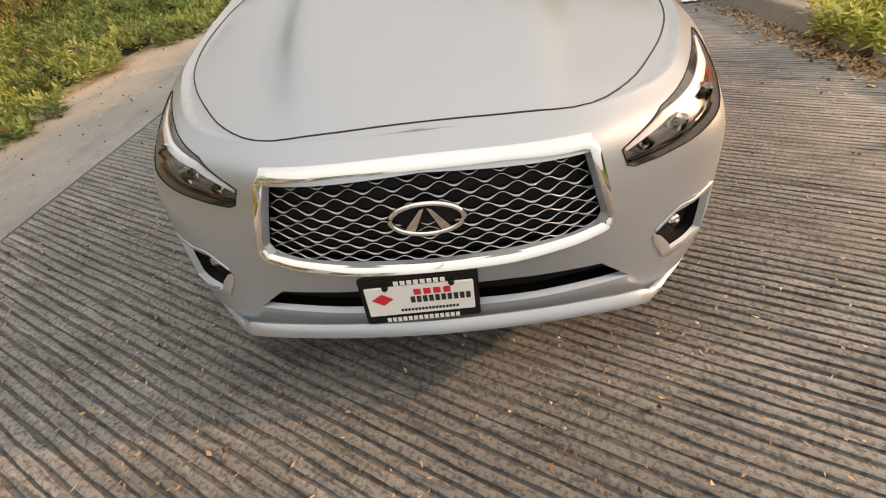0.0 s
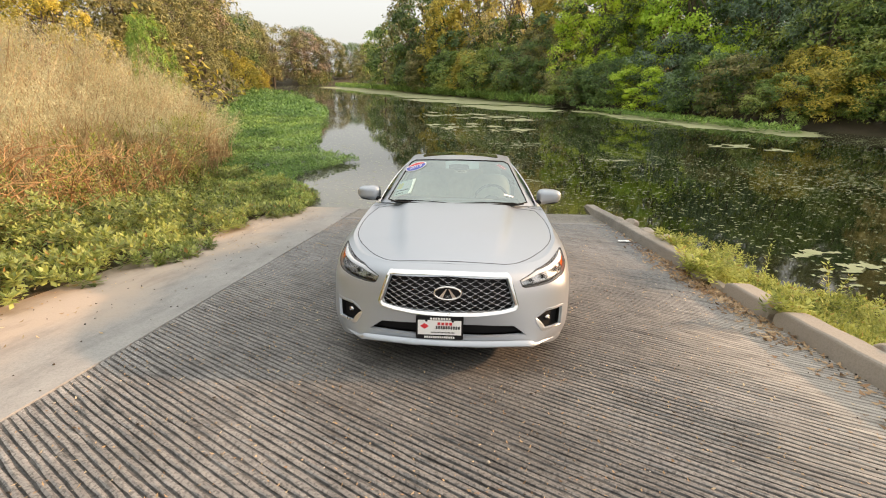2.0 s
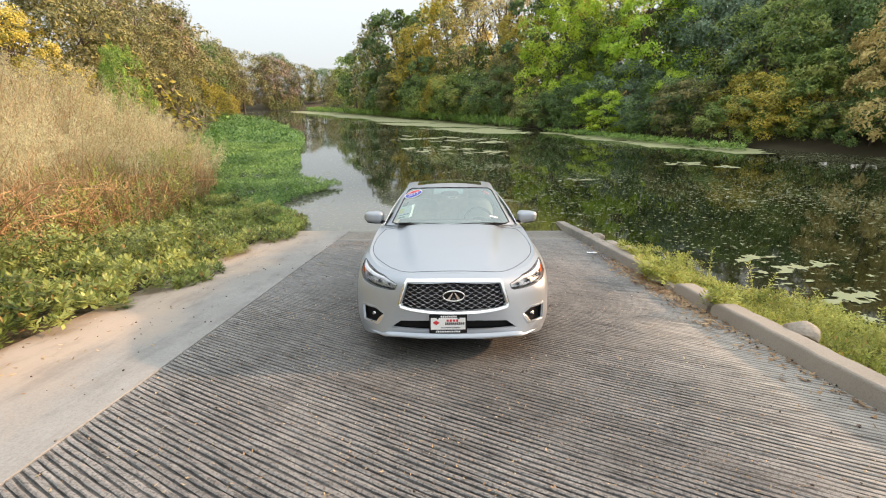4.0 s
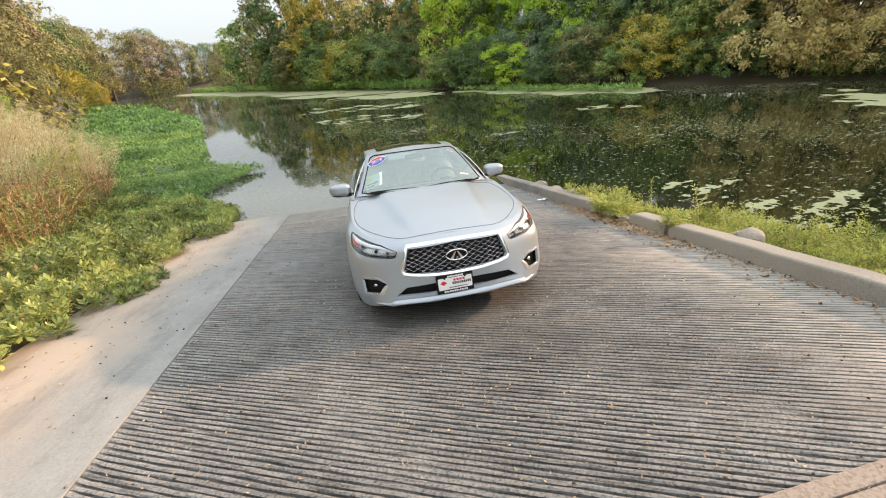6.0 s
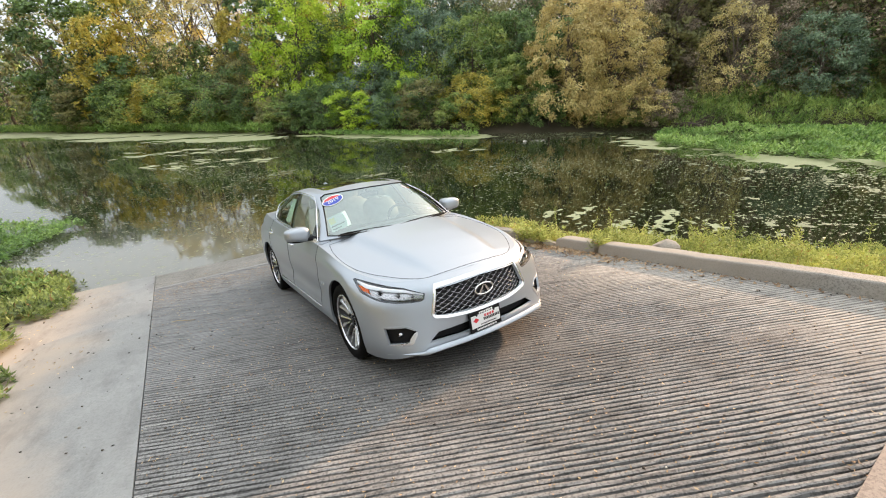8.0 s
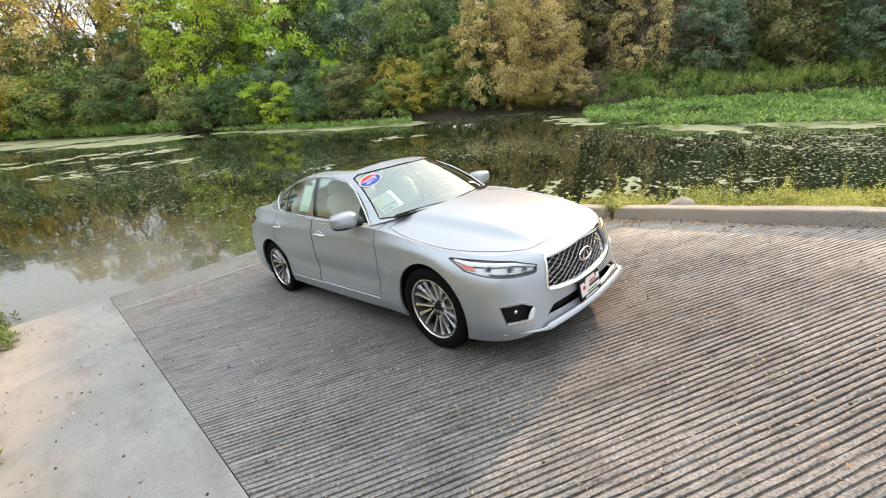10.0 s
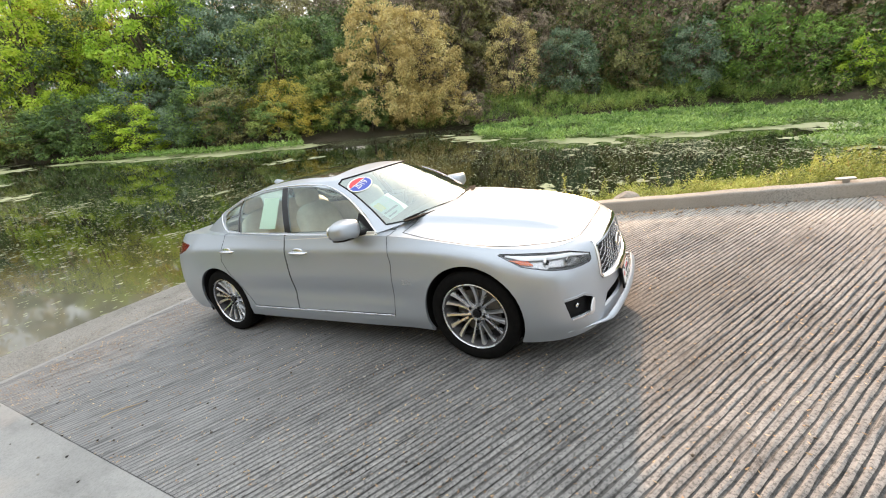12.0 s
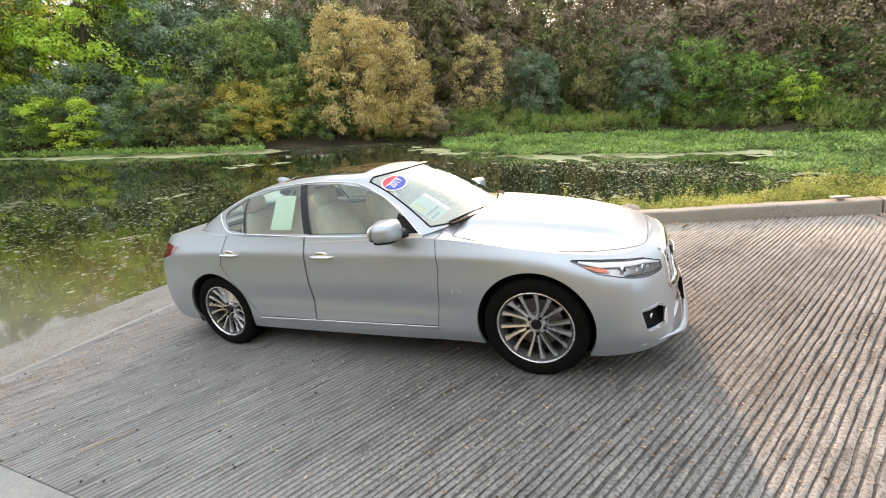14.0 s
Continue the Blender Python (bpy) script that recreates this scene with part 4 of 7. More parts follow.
for i, zr in enumerate(zrows):
    half = .412 + .038 * np.clip((.668 - zr) / .19, 0, 1)
    xw = np.linspace(-half, half, 140)
    sag = .012 * (xw / .43) ** 2 * (1 - (zr - .46) / .21) + .012 * (1 - (xw / .39) ** 2) * (zr - .46) / .21 - .006 * (1 - (xw / .4) ** 2) * (1 - (zr - .46) / .21)
    wave = np.cos(2 * np.pi * xw / LAM + math.pi * i)
    zw = zr + sag + .0064 * wave
    yw = np.array([y_front(x, z) for x, z in zip(xw, zw)]) + .020
    tilt = .008 * wave
    prof = [(-.004, -.0012), (-.004, .0012), (.006, .0017), (.006, -.0017)]
    P = np.stack([np.stack([xw, yw + a, zw + b - tilt * (a / .012) * .6], -1) for a, b in prof], 0)
    finish("mesh_bar", grid_mesh("mesh_bar", P, True), M_BAR, nose)

# emblem: an oval ring and two plain tapering strokes
emblem = new("emblem")
emblem.parent = nose
a = np.linspace(0, 2 * np.pi, 49)
ring = np.stack([.090 * np.cos(a), np.full(49, -2.252), .578 + .044 * np.sin(a)], -1)
finish("ring", raw_mesh("ring", *tubes([ring], [np.full(49, .0068)], 8)), M_CHROME, emblem, "chrome oval ring")
bm = bmesh.new()
bmesh.ops.create_circle(bm, cap_ends=True, segments=40, radius=1)
for v in bm.verts:
    v.co = Vector((.08 * v.co.x, -2.240, .578 + .038 * v.co.y))
part("backing", bm, M_BLACK, emblem, smooth=False)
for s in (-1, 1):
    bm = bmesh.new()
    q = [(s * .003, .610), (s * .014, .606), (s * .058, .549), (s * .034, .540)]
    f = bm.faces.new([bm.verts.new((x, -2.254, z)) for x, z in q])
    r = bmesh.ops.extrude_face_region(bm, geom=[f])
    for v in r["geom"]:
        if isinstance(v, bmesh.types.BMVert):
            v.co.y += .012
    bmesh.ops.recalc_face_normals(bm, faces=bm.faces)
    part("stroke", bm, M_CHROME, emblem, smooth=False)


def box(name, c, size, mat, parent, label="", bevel=0.003, rot=None):
    bm = bmesh.new()
    bmesh.ops.create_cube(bm, size=1)
    bmesh.ops.scale(bm, vec=size, verts=bm.verts)
    if bevel:
        bmesh.ops.bevel(bm, geom=bm.edges[:], offset=bevel, segments=2, affect="EDGES")
    m = Matrix.Translation(c) @ (rot if rot is not None else Matrix())
    bmesh.ops.transform(bm, matrix=m, verts=bm.verts)
    return part(name, bm, mat, parent, label, smooth=False)


# dealer plate with a black surround
tilt = Euler((radians(-5), 0, radians(1.0))).to_matrix().to_4x4()
PC = Vector((-.048, -2.289, .348))


def on_plate(x, z, d):
    return PC + tilt @ Vector((x, -d, z))


plate = box("licence_plate", PC, (.318, .016, .160), M_BLACK, car, "white dealer plate in a black surround on the bumper", .004, tilt)
box("plate_face", on_plate(0, .002, .009), (.290, .006, .100), M_WHITE, plate, "white plate face", .002, tilt)
for x, z, w, h, n, m in ((.035, .030, .105, .019, 4, M_REDP), (.055, .004, .165, .021, 10, M_INK), (.022, -.031, .16, .008, 17, M_INK),
                         (.005, .064, .14, .013, 8, M_WHITE), (0, -.064, .205, .014, 14, M_WHITE)):
    for i in range(n):
        box("print_bar", on_plate(x + w * ((i + .5) / n - .5), z, .0125), (w / n * .72, .002, h), m, plate, "", 0, tilt)
bm = bmesh.new()
dm = [(-.13, .012), (-.10, .032), (-.07, .012), (-.10, -.008)]
f = bm.faces.new([bm.verts.new(on_plate(x, z, .0132)) for x, z in dm])
part("print_mark", bm, M_REDP, plate, "red diamond mark", smooth=False)
for s in (-1, 1):
    bm = bmesh.new()
    bmesh.ops.create_cone(bm, cap_ends=True, segments=14, radius1=.009, radius2=.007, depth=.006)
    bmesh.ops.transform(bm, matrix=Matrix.Translation(on_plate(s * .088, .05, .014)) @ tilt @ Euler((radians(90), 0, 0)).to_matrix().to_4x4(), verts=bm.verts)
    part("screw_cap", bm, M_BLACK, plate)

# head lights and fog lights
corner_dir = {1: Vector((.62, -.78, 0)), -1: Vector((-.62, -.78, 0))}
for s in (-1, 1):
    lens_bm = lamp_bm[s]
    bowl = lens_bm.copy()
    rimp = rim_paths(lens_bm)
    d = -corner_dir[s]
    for v in bowl.verts:
        v.co += d * .03
    lamp = part("headlight", bowl, M_LAMPBOWL, car, "dark chrome headlight with clear lens and amber corner")
    V, F, base = [], [], 0
    for p in rimp:
        n = len(p)
        V += [p, p + np.array(d) * .033]
        i = np.arange(n - 1) + base
        F.append(np.stack([i, i + 1, i + 1 + n, i + n], -1))
        base += 2 * n
    finish("lamp_wall", raw_mesh("lamp_wall", np.vstack(V), np.vstack(F)), M_LAMPWALL, lamp)
    lens = part("lens", lens_bm, M_LENS, lamp, "clear lens")
    lens.visible_shadow = False
    finish("lens_edge", raw_mesh("lens_edge", *tubes(rimp, [np.full(len(p), .0022) for p in rimp])), M_BLACK, lamp)

    def lp(h, z, depth):
        """A point of the lamp: h along the corner, z up, depth behind the lens."""
        a, b = (Vector(v) for v in AX["rcorner" if s > 0 else "lcorner"])
        # the skin point at h, z is found along the corner direction
        n = Vector((.7071 * s, -.7071, 0))
        hit = lens_tree.ray_cast(a * h + b * z + n * 3, -n)
        place = hit[0] if hit[0] is not None else lens_tree.find_nearest(a * h + b * z + n * 1.9)[0]
        return place - n * depth

    tmp = bmesh.new()
    tmp.from_mesh(lens.data)
    lens_tree = BVHTree.FromBMesh(tmp)
    tmp.free()
    for h, z, r in ((-.845, .682, .027), (-.985, .654, .024), (-1.085, .636, .016)):
        c = lp(h, z, .026)
        aim = Vector((.25 * s, -.97, 0))
        m = Matrix.Translation(c) @ aim.to_track_quat("Z", "Y").to_matrix().to_4x4()
        bm = bmesh.new()
        bmesh.ops.create_cone(bm, cap_ends=False, segments=28, radius1=r, radius2=r * 1.18, depth=.02)
        bmesh.ops.transform(bm, matrix=m, verts=bm.verts)
        part("reflector_ring", bm, M_CHROME, lamp, "chrome lamp ring")
        bm = bmesh.new()
        bmesh.ops.create_uvsphere(bm, u_segments=20, v_segments=12, radius=r * .62)
        bmesh.ops.transform(bm, matrix=m, verts=bm.verts)
        part("projector", bm, M_GLOSS, lamp, "dark glass projector")
    hs = np.linspace(-1.165, -.625, 24)
    strip_w = np.interp(hs, [-1.165, -1.05, -.85, -.72, -.625], [.010, .021, .032, .034, .012])
    edge_z = np.interp(hs, [-1.178, -1.025, -.813, -.60], [.650, .705, .740, .772])
    top_path = [lp(h, z - w_ * .62 - .004, .006) for h, z, w_ in zip(hs, edge_z, strip_w)]
    swept("light_strip", top_path, strip_w, .003, M_PALE, lamp, "pale light guide", out=(.45 * s, -.60, .66))
    low_path = [lp(h, z, .015) for h, z in zip(np.linspace(-1.15, -.84, 12), np.interp(np.linspace(-1.15, -.84, 12), [-1.15, -1.085, -.98, -.83], [.612, .615, .628, .660]))]
    swept("light_strip", low_path, .008, .006, M_DARKCHROME, lamp, "smoked lower trim", out=tuple(corner_dir[s]))
    bm = bmesh.new()
    bm.faces.new([bm.verts.new(lp(h, z, .014)) for h, z in ((-.632, .733), (-.735, .716), (-.758, .684), (-.695, .698))])
    part("amber_corner", bm, M_AMBER, lamp, "amber side reflector", smooth=False)

    fog = fog_bm[s]
    frim = rim_paths(fog)
    for v in fog.verts:
        v.co += d * .05
    fl_ob = part("fog_light", fog, M_BLACK, car, "black fog light pocket with chrome edge")
    V, F, base = [], [], 0
    for p in frim:
        n = len(p)
        V += [p, p + np.array(d) * .052]
        i = np.arange(n - 1) + base
        F.append(np.stack([i, i + 1, i + 1 + n, i + n], -1))
        base += 2 * n
    finish("pocket_wall", raw_mesh("pocket_wall", np.vstack(V), np.vstack(F)), M_BLACK, fl_ob)
    a, b = (np.array(v) for v in AX["rcorner" if s > 0 else "lcorner"])
    fp = np.vstack(frim)

    def edge_point(h, z):
        hh, zz = fp @ a, fp @ b
        return fp[np.argmin((hh - h) ** 2 + (zz - z) ** 2)]

    path = np.array([edge_point(*q) for q in ((-1.110, .390), (-1.095, .366), (-1.078, .340), (-1.062, .313), (-1.02, .313), (-.97, .313), (-.905, .314))])
    path = hermite(path, np.arange(7.0), np.linspace(0, 6, 30))
    swept("chrome_edge", path, np.interp(np.arange(30.0), [0, 4, 12, 16, 29], [.008, .030, .038, .020, .009]), .003, M_ALLOY, fl_ob, "chrome blade along the pocket", out=tuple(corner_dir[s]))
    path = np.array([edge_point(-1.10, .398), edge_point(-1.03, .428), edge_point(-.96, .436), edge_point(-.875, .440)]) + [0, 0, .012]
    path = hermite(path, np.arange(4.0), np.linspace(0, 3, 12))
    swept("signal_strip", path, np.interp(np.arange(12.0), [0, 4, 11], [.003, .008, .009]), .003, M_PAINT, fl_ob, "silver signal strip", out=tuple(corner_dir[s]))
    c = Vector(fp.mean(0)) + d * .035
    bm = bmesh.new()
    bmesh.ops.create_cone(bm, cap_ends=True, segments=20, radius1=.016, radius2=.019, depth=.02)
    bmesh.ops.transform(bm, matrix=Matrix.Translation(c) @ Vector((.3 * s, -.95, 0)).to_track_quat("Z", "Y").to_matrix().to_4x4(), verts=bm.verts)
    part("fog_lamp_glass", bm, M_SATIN, fl_ob, "round fog lamp")

# chin blade along the lower edge of the nose
blade = np.array([(-.80, -2.035, .226), (-.74, -2.105, .228), (-.665, -2.180, .230), (-.60, -2.243, .236), (-.55, -2.270, .250), (-.45, -2.288, .252), (-.25, -2.306, .248), (0, -2.314, .246)])
blade = np.concatenate([blade, blade[-2::-1] * [-1, 1, 1]])
blade = hermite(blade, np.arange(float(len(blade))), np.linspace(0, len(blade) - 1, 90))
swept("chin_blade", blade, np.interp(np.linspace(-1, 1, 90), [-1, -.72, -.58, -.48, .48, .58, .72, 1], [.004, .014, .024, .040, .040, .024, .014, .004]), .010, M_PAINT, shell_ob, "silver lower lip", out=(0, -.8, .6))

# sill line, underbody and wheel wells
for s in (-1, 1):
    pts = np.array([(s * .889, y, .316 - .006 * (y + .78) / 1.7) for y in np.linspace(-.76, .95, 30)])
    swept("sill_trim", pts, .012, .006, M_SATIN, shell_ob, "thin bright sill line", out=(s, 0, 0))
bm = bmesh.new()
bm.faces.new([bm.verts.new((x * .97, y * .985, z + .012)) for x, y, z in FRONT0 + [(-x, y, z) for x, y, z in FRONT0[-2:0:-1]]])
part("underbody", bm, M_BLACK, shell_ob, "black underbody", smooth=False)
for wy in WHEEL_Y:
    for s in (-1, 1):
        ang = np.linspace(-.35, math.pi + .35, 30)
        arc = np.stack([np.zeros(30), wy + .375 * np.cos(ang), WHEEL_Z + .012 + .375 * np.sin(ang)], -1)
        P = np.stack([arc + [s * .875, 0, 0], arc + [s * .58, 0, 0], (arc - [0, wy, WHEEL_Z]) * .02 + [s * .58, wy, WHEEL_Z]], 0)
        finish("wheel_well", grid_mesh("wheel_well", P), M_BLACK, shell_ob, "black wheel well liner")

# ---- wheels ----


def lathe(name, prof, seg=64):
    a = np.linspace(0, 2 * np.pi, seg, endpoint=False)
    prof = np.array(prof, float)
    P = np.stack([np.stack([np.full(len(prof), 1.0) * prof[:, 0], prof[:, 1] * np.cos(t), prof[:, 1] * np.sin(t)], -1) for t in a], 0)
    return grid_mesh(name, P, True)


tyre_me = lathe("tyre", [(-.09, .236), (-.105, .25), (-.116, .29), (-.108, .318), (-.095, .331), (-.06, .336), (-.058, .331), (-.05, .331), (-.048, .337), (0, .338), (.002, .332), (.01, .332), (.012, .338), (.048, .337), (.05, .331), (.058, .331), (.06, .336), (.095, .331), (.108, .318), (.116, .29), (.112, .262), (.105, .25), (.098, .243), (.085, .236)], 72)
barrel_me = lathe("rim_barrel", [(-.09, .236), (-.09, .222), (.0, .205), (.06, .216), (.088, .224), (.094, .232), (.094, .241), (.102, .244), (.102, .236)], 64)
lip_me = lathe("rim_lip", [(.092, .234), (.101, .236), (.105, .240), (.103, .245), (.096, .246)], 64)
disc_me = lathe("brake_disc", [(-.012, .05), (-.012, .165), (.006, .165), (.006, .05)], 48)
# black disc added to stop light showing through between the spokes
light_stop_me = lathe("dust_shield", [(-.045, .0), (-.045, .212), (-.05, .214)], 40)
cap_me = lathe("hub_cap", [(.056, .0005), (.061, .018), (.059, .030), (.050, .034)], 32)


def spoke_mesh(da, w, sweep):
    """One slender spoke with chamfered edges, turned by da from the group's middle."""
    rr = np.linspace(.045, .238, 9)
    t = (rr - .045) / .193
    ang = da * (0.72 + 0.33 * t) + sweep * t * t
    half = np.interp(t, [0, .2, .7, 1], [.012, w * .26, w * .34, w * .56])
    xf = np.interp(t, [0, .5, 1], [.050, .066, .088])
    rings = []
    for i in range(9):
        along, across = np.array([math.cos(ang[i]), math.sin(ang[i])]), np.array([-math.sin(ang[i]), math.cos(ang[i])])
        for wx, dx in ((-1.0, -.030), (-1.0, -.010), (-.62, .0), (.62, .004), (1.0, -.008), (1.0, -.030)):
            p = along * rr[i] + across * half[i] * wx
            rings.append((xf[i] + dx, p[0], p[1]))
    idx = np.arange(54).reshape(9, 6)
    F = np.stack([idx[:-1, :-1], idx[:-1, 1:], idx[1:, 1:], idx[1:, :-1]], -1).reshape(-1, 4)
    return raw_mesh("spoke", np.array(rings), F)


spoke_mes = [spoke_mesh(*q) for q in ((-.40, .034, .05), (0.0, .040, .05), (.40, .034, .05))]
nut_bm = bmesh.new()
bmesh.ops.create_cone(nut_bm, cap_ends=True, segments=12, radius1=.0120, radius2=.0105, depth=.026)
bmesh.ops.rotate(nut_bm, matrix=Matrix.Rotation(radians(90), 3, "Y"), verts=nut_bm.verts)
nut_me = bpy.data.meshes.new("wheel_nut")
nut_bm.to_mesh(nut_me)
hubface_me = lathe("hub_face", [(.040, .0), (.046, .03), (.046, .062), (.03, .075), (.0, .08)], 40)
for me, mt in ((tyre_me, M_TYRE), (barrel_me, M_ALLOYDARK), (lip_me, M_ALLOY), (disc_me, M_DISC), (light_stop_me, M_BLACK), (cap_me, M_GLOSS), *[(sm, M_ALLOY) for sm in spoke_mes], (nut_me, M_BLACK), (hubface_me, M_ALLOY)):
    me.materials.append(mt)
    me.polygons.foreach_set("use_smooth", [True] * len(me.polygons))
    me.set_sharp_from_angle(angle=radians(35))
for wy in WHEEL_Y:
    for s in (-1, 1):
        w = tagged(new("wheel", barrel_me), "silver multi-spoke alloy wheel with black tyre")
        w.parent = car
        w.matrix_local = pose(s * .768, wy, WHEEL_Z, 13 + 40 * (wy > 0), 0, 0) @ (Matrix() if s > 0 else Matrix.Rotation(math.pi, 4, "Z"))
        for nm, me in (("tyre", tyre_me), ("rim_lip", lip_me), ("brake_disc", disc_me), ("dust_shield", light_stop_me), ("hub_face", hubface_me), ("hub_cap", cap_me)):
            o = new(nm, me)
            o.parent = w
        for i in range(5):
            for sm in spoke_mes:
                o = new("spoke", sm)
                o.parent = w
                o.rotation_euler = (i * 2 * math.pi / 5, 0, 0)
            an = 2 * math.pi * i / 5
            o = new("wheel_nut", nut_me)
            o.parent = w
            o.location = (.052, .058 * math.cos(an), .058 * math.sin(an))

# ---- mirrors, handles, wipers, fin, lettering ----


def blob(name, c, size, mat, parent, label="", power=2.4, rot=None, taper=None):
    """A rounded box: superellipsoid of the given half sizes."""
    bm = bmesh.new()
    bmesh.ops.create_uvsphere(bm, u_segments=32, v_segments=20, radius=1)
    for v in bm.verts:
        n = (abs(v.co.x) ** power + abs(v.co.y) ** power + abs(v.co.z) ** power) ** (1 / power)
        v.co = v.co / n
        if taper:
            v.co = taper(v.co)
        v.co = Vector((v.co.x * size[0], v.co.y * size[1], v.co.z * size[2]))
    bmesh.ops.transform(bm, matrix=Matrix.Translation(c) @ (rot if rot is not None else Matrix()), verts=bm.verts)
    return part(name, bm, mat, parent, label)


for s in (-1, 1):
    hostd = door_obs["front_door", s]
    tp = lambda c: Vector((c.x, c.y * (1 - .25 * c.x * s), c.z * (1 - .18 * c.x * s) + (.10 * c.x * s)))
    mir = blob("door_mirror", (s * .935, -.505, 1.022), (.120, .088, .074), M_PAINT, hostd, "silver door mirror with black foot", 3.4, Euler((0, 0, radians(-s * 12))).to_matrix().to_4x4(), tp)
    finish("mirror_foot", raw_mesh("mirror_foot", *tubes([np.array([(s * .775, -.60, .965), (s * .84, -.56, .972), (s * .90, -.53, .975)])], [np.array([.024, .022, .028])], 10)), M_BLACK, hostd, "black mirror foot")
    blob("mirror_base", (s * .935, -.500, .962), (.098, .075, .018), M_BLACK, hostd, "black mirror underside", 2.5, Euler((0, radians(-s * 6), radians(-s * 12))).to_matrix().to_4x4())
    blob("mirror_glass", (s * .932, -.425, 1.02), (.088, .012, .055), M_CHROME, hostd, "mirror glass", 3)
    bm = bmesh.new()
    f = bm.faces.new([bm.verts.new((s * (green_x(y, z) + .003), y, z)) for y, z in ((-.675, .958), (-.47, .962), (-.50, 1.105), (-.555, 1.075))])
    part("mirror_sail", bm, M_BLACK, hostd, "black corner trim", smooth=False)
    for nm, hy, hz in (("front_door", .155, .838), ("rear_door", 1.165, .874)):
        hd = door_obs[nm, s]
        ys_ = np.linspace(-.115, .115, 14)
        pts = np.array([(s * (.874 + .022 * (1 - (y / .115) ** 4) - .012), hy + y, hz + .004 * (y / .115)) for y in ys_])
        finish("door_handle", raw_mesh("door_handle", *tubes([pts], [np.interp(np.abs(ys_), [0, .09, .115], [.0125, .012, .005])], 8)), M_SATIN, hd, "silver pull handle")
        blob("handle_cup", (s * .862, hy, hz + .012), (.010, .065, .030), M_SATIN, hd, "recess behind the handle", 2)
for x0, y0, x1, y1 in ((-.60, -.83, -.05, -.985), (-.02, -.99, .56, -.86)):
    t = np.linspace(0, 1, 12)
    pts = np.stack([x0 + (x1 - x0) * t, y0 + (y1 - y0) * t - .01 * np.sin(np.pi * t), np.array([.99] * 12) + .010 * np.sin(np.pi * t)], -1)
    finish("wiper", raw_mesh("wiper", *tubes([pts], [np.full(12, .008)], 6)), M_MATTE, screen_ob, "black wiper blade")
cw = [(x, -1.005 + .15 * (abs(x) / .64) ** 2 + .012, .985) for x in np.linspace(-.63, .63, 24)]
swept("cowl", cw, .05, .006, M_MATTE, shell_ob, "black cowl panel", out=(0, 0, 1))
blob("antenna_fin", (0, 1.18, 1.375), (.03, .085, .045), M_PAINT, roof_ob, "silver antenna fin", 2, None, lambda c: Vector((c.x * (1 - .5 * max(c.z, 0)), c.y + .5 * c.z, c.z)))


def lettering(name, body, size, m, mat, parent, label=""):
    cu = bpy.data.curves.new(name, "FONT")
    cu.body, cu.size, cu.align_x, cu.align_y, cu.extrude = body, size, "CENTER", "CENTER", .0015
    tmp_ob = bpy.data.objects.new(name, cu)
    me = bpy.data.meshes.new_from_object(tmp_ob)
    bpy.data.objects.remove(tmp_ob)
    bpy.data.curves.remove(cu)
    me.transform(m)
    return finish(name, me, mat, parent, label, smooth=False)


lettering("engine_badge", "3.0t", .052, Matrix.Translation((-.889, -.935, .592)) @ Matrix.Rotation(radians(-90), 4, "Z") @ Matrix.Rotation(radians(90), 4, "X"), M_CHROME, shell_ob, "small chrome lettering")

# ---- windscreen stickers and papers, inside the glass ----
tmp = bmesh.new()
tmp.from_mesh(screen_ob.data)
scr = BVHTree.FromBMesh(tmp)
tmp.free()


def on_screen(x, z, inset):
    """Pose on the windscreen at x and height z, its own z looking out of the glass."""
    hit = scr.ray_cast(Vector((x, -3, z)), Vector((0, 1, 0)))
    p, n = (hit[0], hit[1]) if hit[0] is not None else (Vector((x, -.6, z)), Vector((0, -.5, .86)))
    if n.y > 0:
        n = -n
    xa = Vector((1, 0, 0)) - n * n.x
    xa.normalize()
    m = Matrix((xa, n.cross(xa), n)).transposed().to_4x4()
    m.translation = p - n * inset
    return m


def decal(name, m, outline, mat, parent, label="", d=0.0):
    bm = bmesh.new()
    f = bm.faces.new([bm.verts.new(m @ Vector((x, y, d))) for x, y in outline])
    return part(name, bm, mat, parent, label, smooth=False)


def oval(rx, ry, a0=0, a1=360, n=40):
    return [(rx * math.cos(radians(a0 + (a1 - a0) * i / n)), ry * math.sin(radians(a0 + (a1 - a0) * i / n))) for i in range(n + (a1 - a0 < 360))]


m = on_screen(-.458, 1.290, -.0015) @ Matrix.Rotation(radians(1), 4, "Z") @ Matrix.Diagonal((1, 1.35, 1, 1))
st = decal("year_sticker", m, oval(.118, .069), M_WHITE, screen_ob, "white, blue and red oval year sticker")
decal("sticker_blue", m, oval(.108, .060, 180, 360), M_BLUE, st, d=.0008)
decal("sticker_red", m, [(.102 * math.cos(radians(a)), max(.020, .060 * math.sin(radians(a)))) for a in range(18, 163, 8)], M_REDP, st, d=.0008)
decal("sticker_band", m, [(-.106, -.012), (.106, -.012), (.106, .017), (-.106, .017)], M_BLUE, st, d=.0006)
lettering("sticker_year", "2019", .068, m @ Matrix.Translation((0, -.006, .0016)), M_WHITE, st)
m = on_screen(-.555, 1.10, .006) @ Matrix.Rotation(radians(-7), 4, "Z") @ Matrix.Diagonal((.92, 1.12, 1, 1))
sheet = decal("price_sheet", m, [(-.085, -.11), (.135, -.11), (.135, .10), (-.085, .10)], M_PAPER, screen_ob, "pale green price sheet behind the glass")
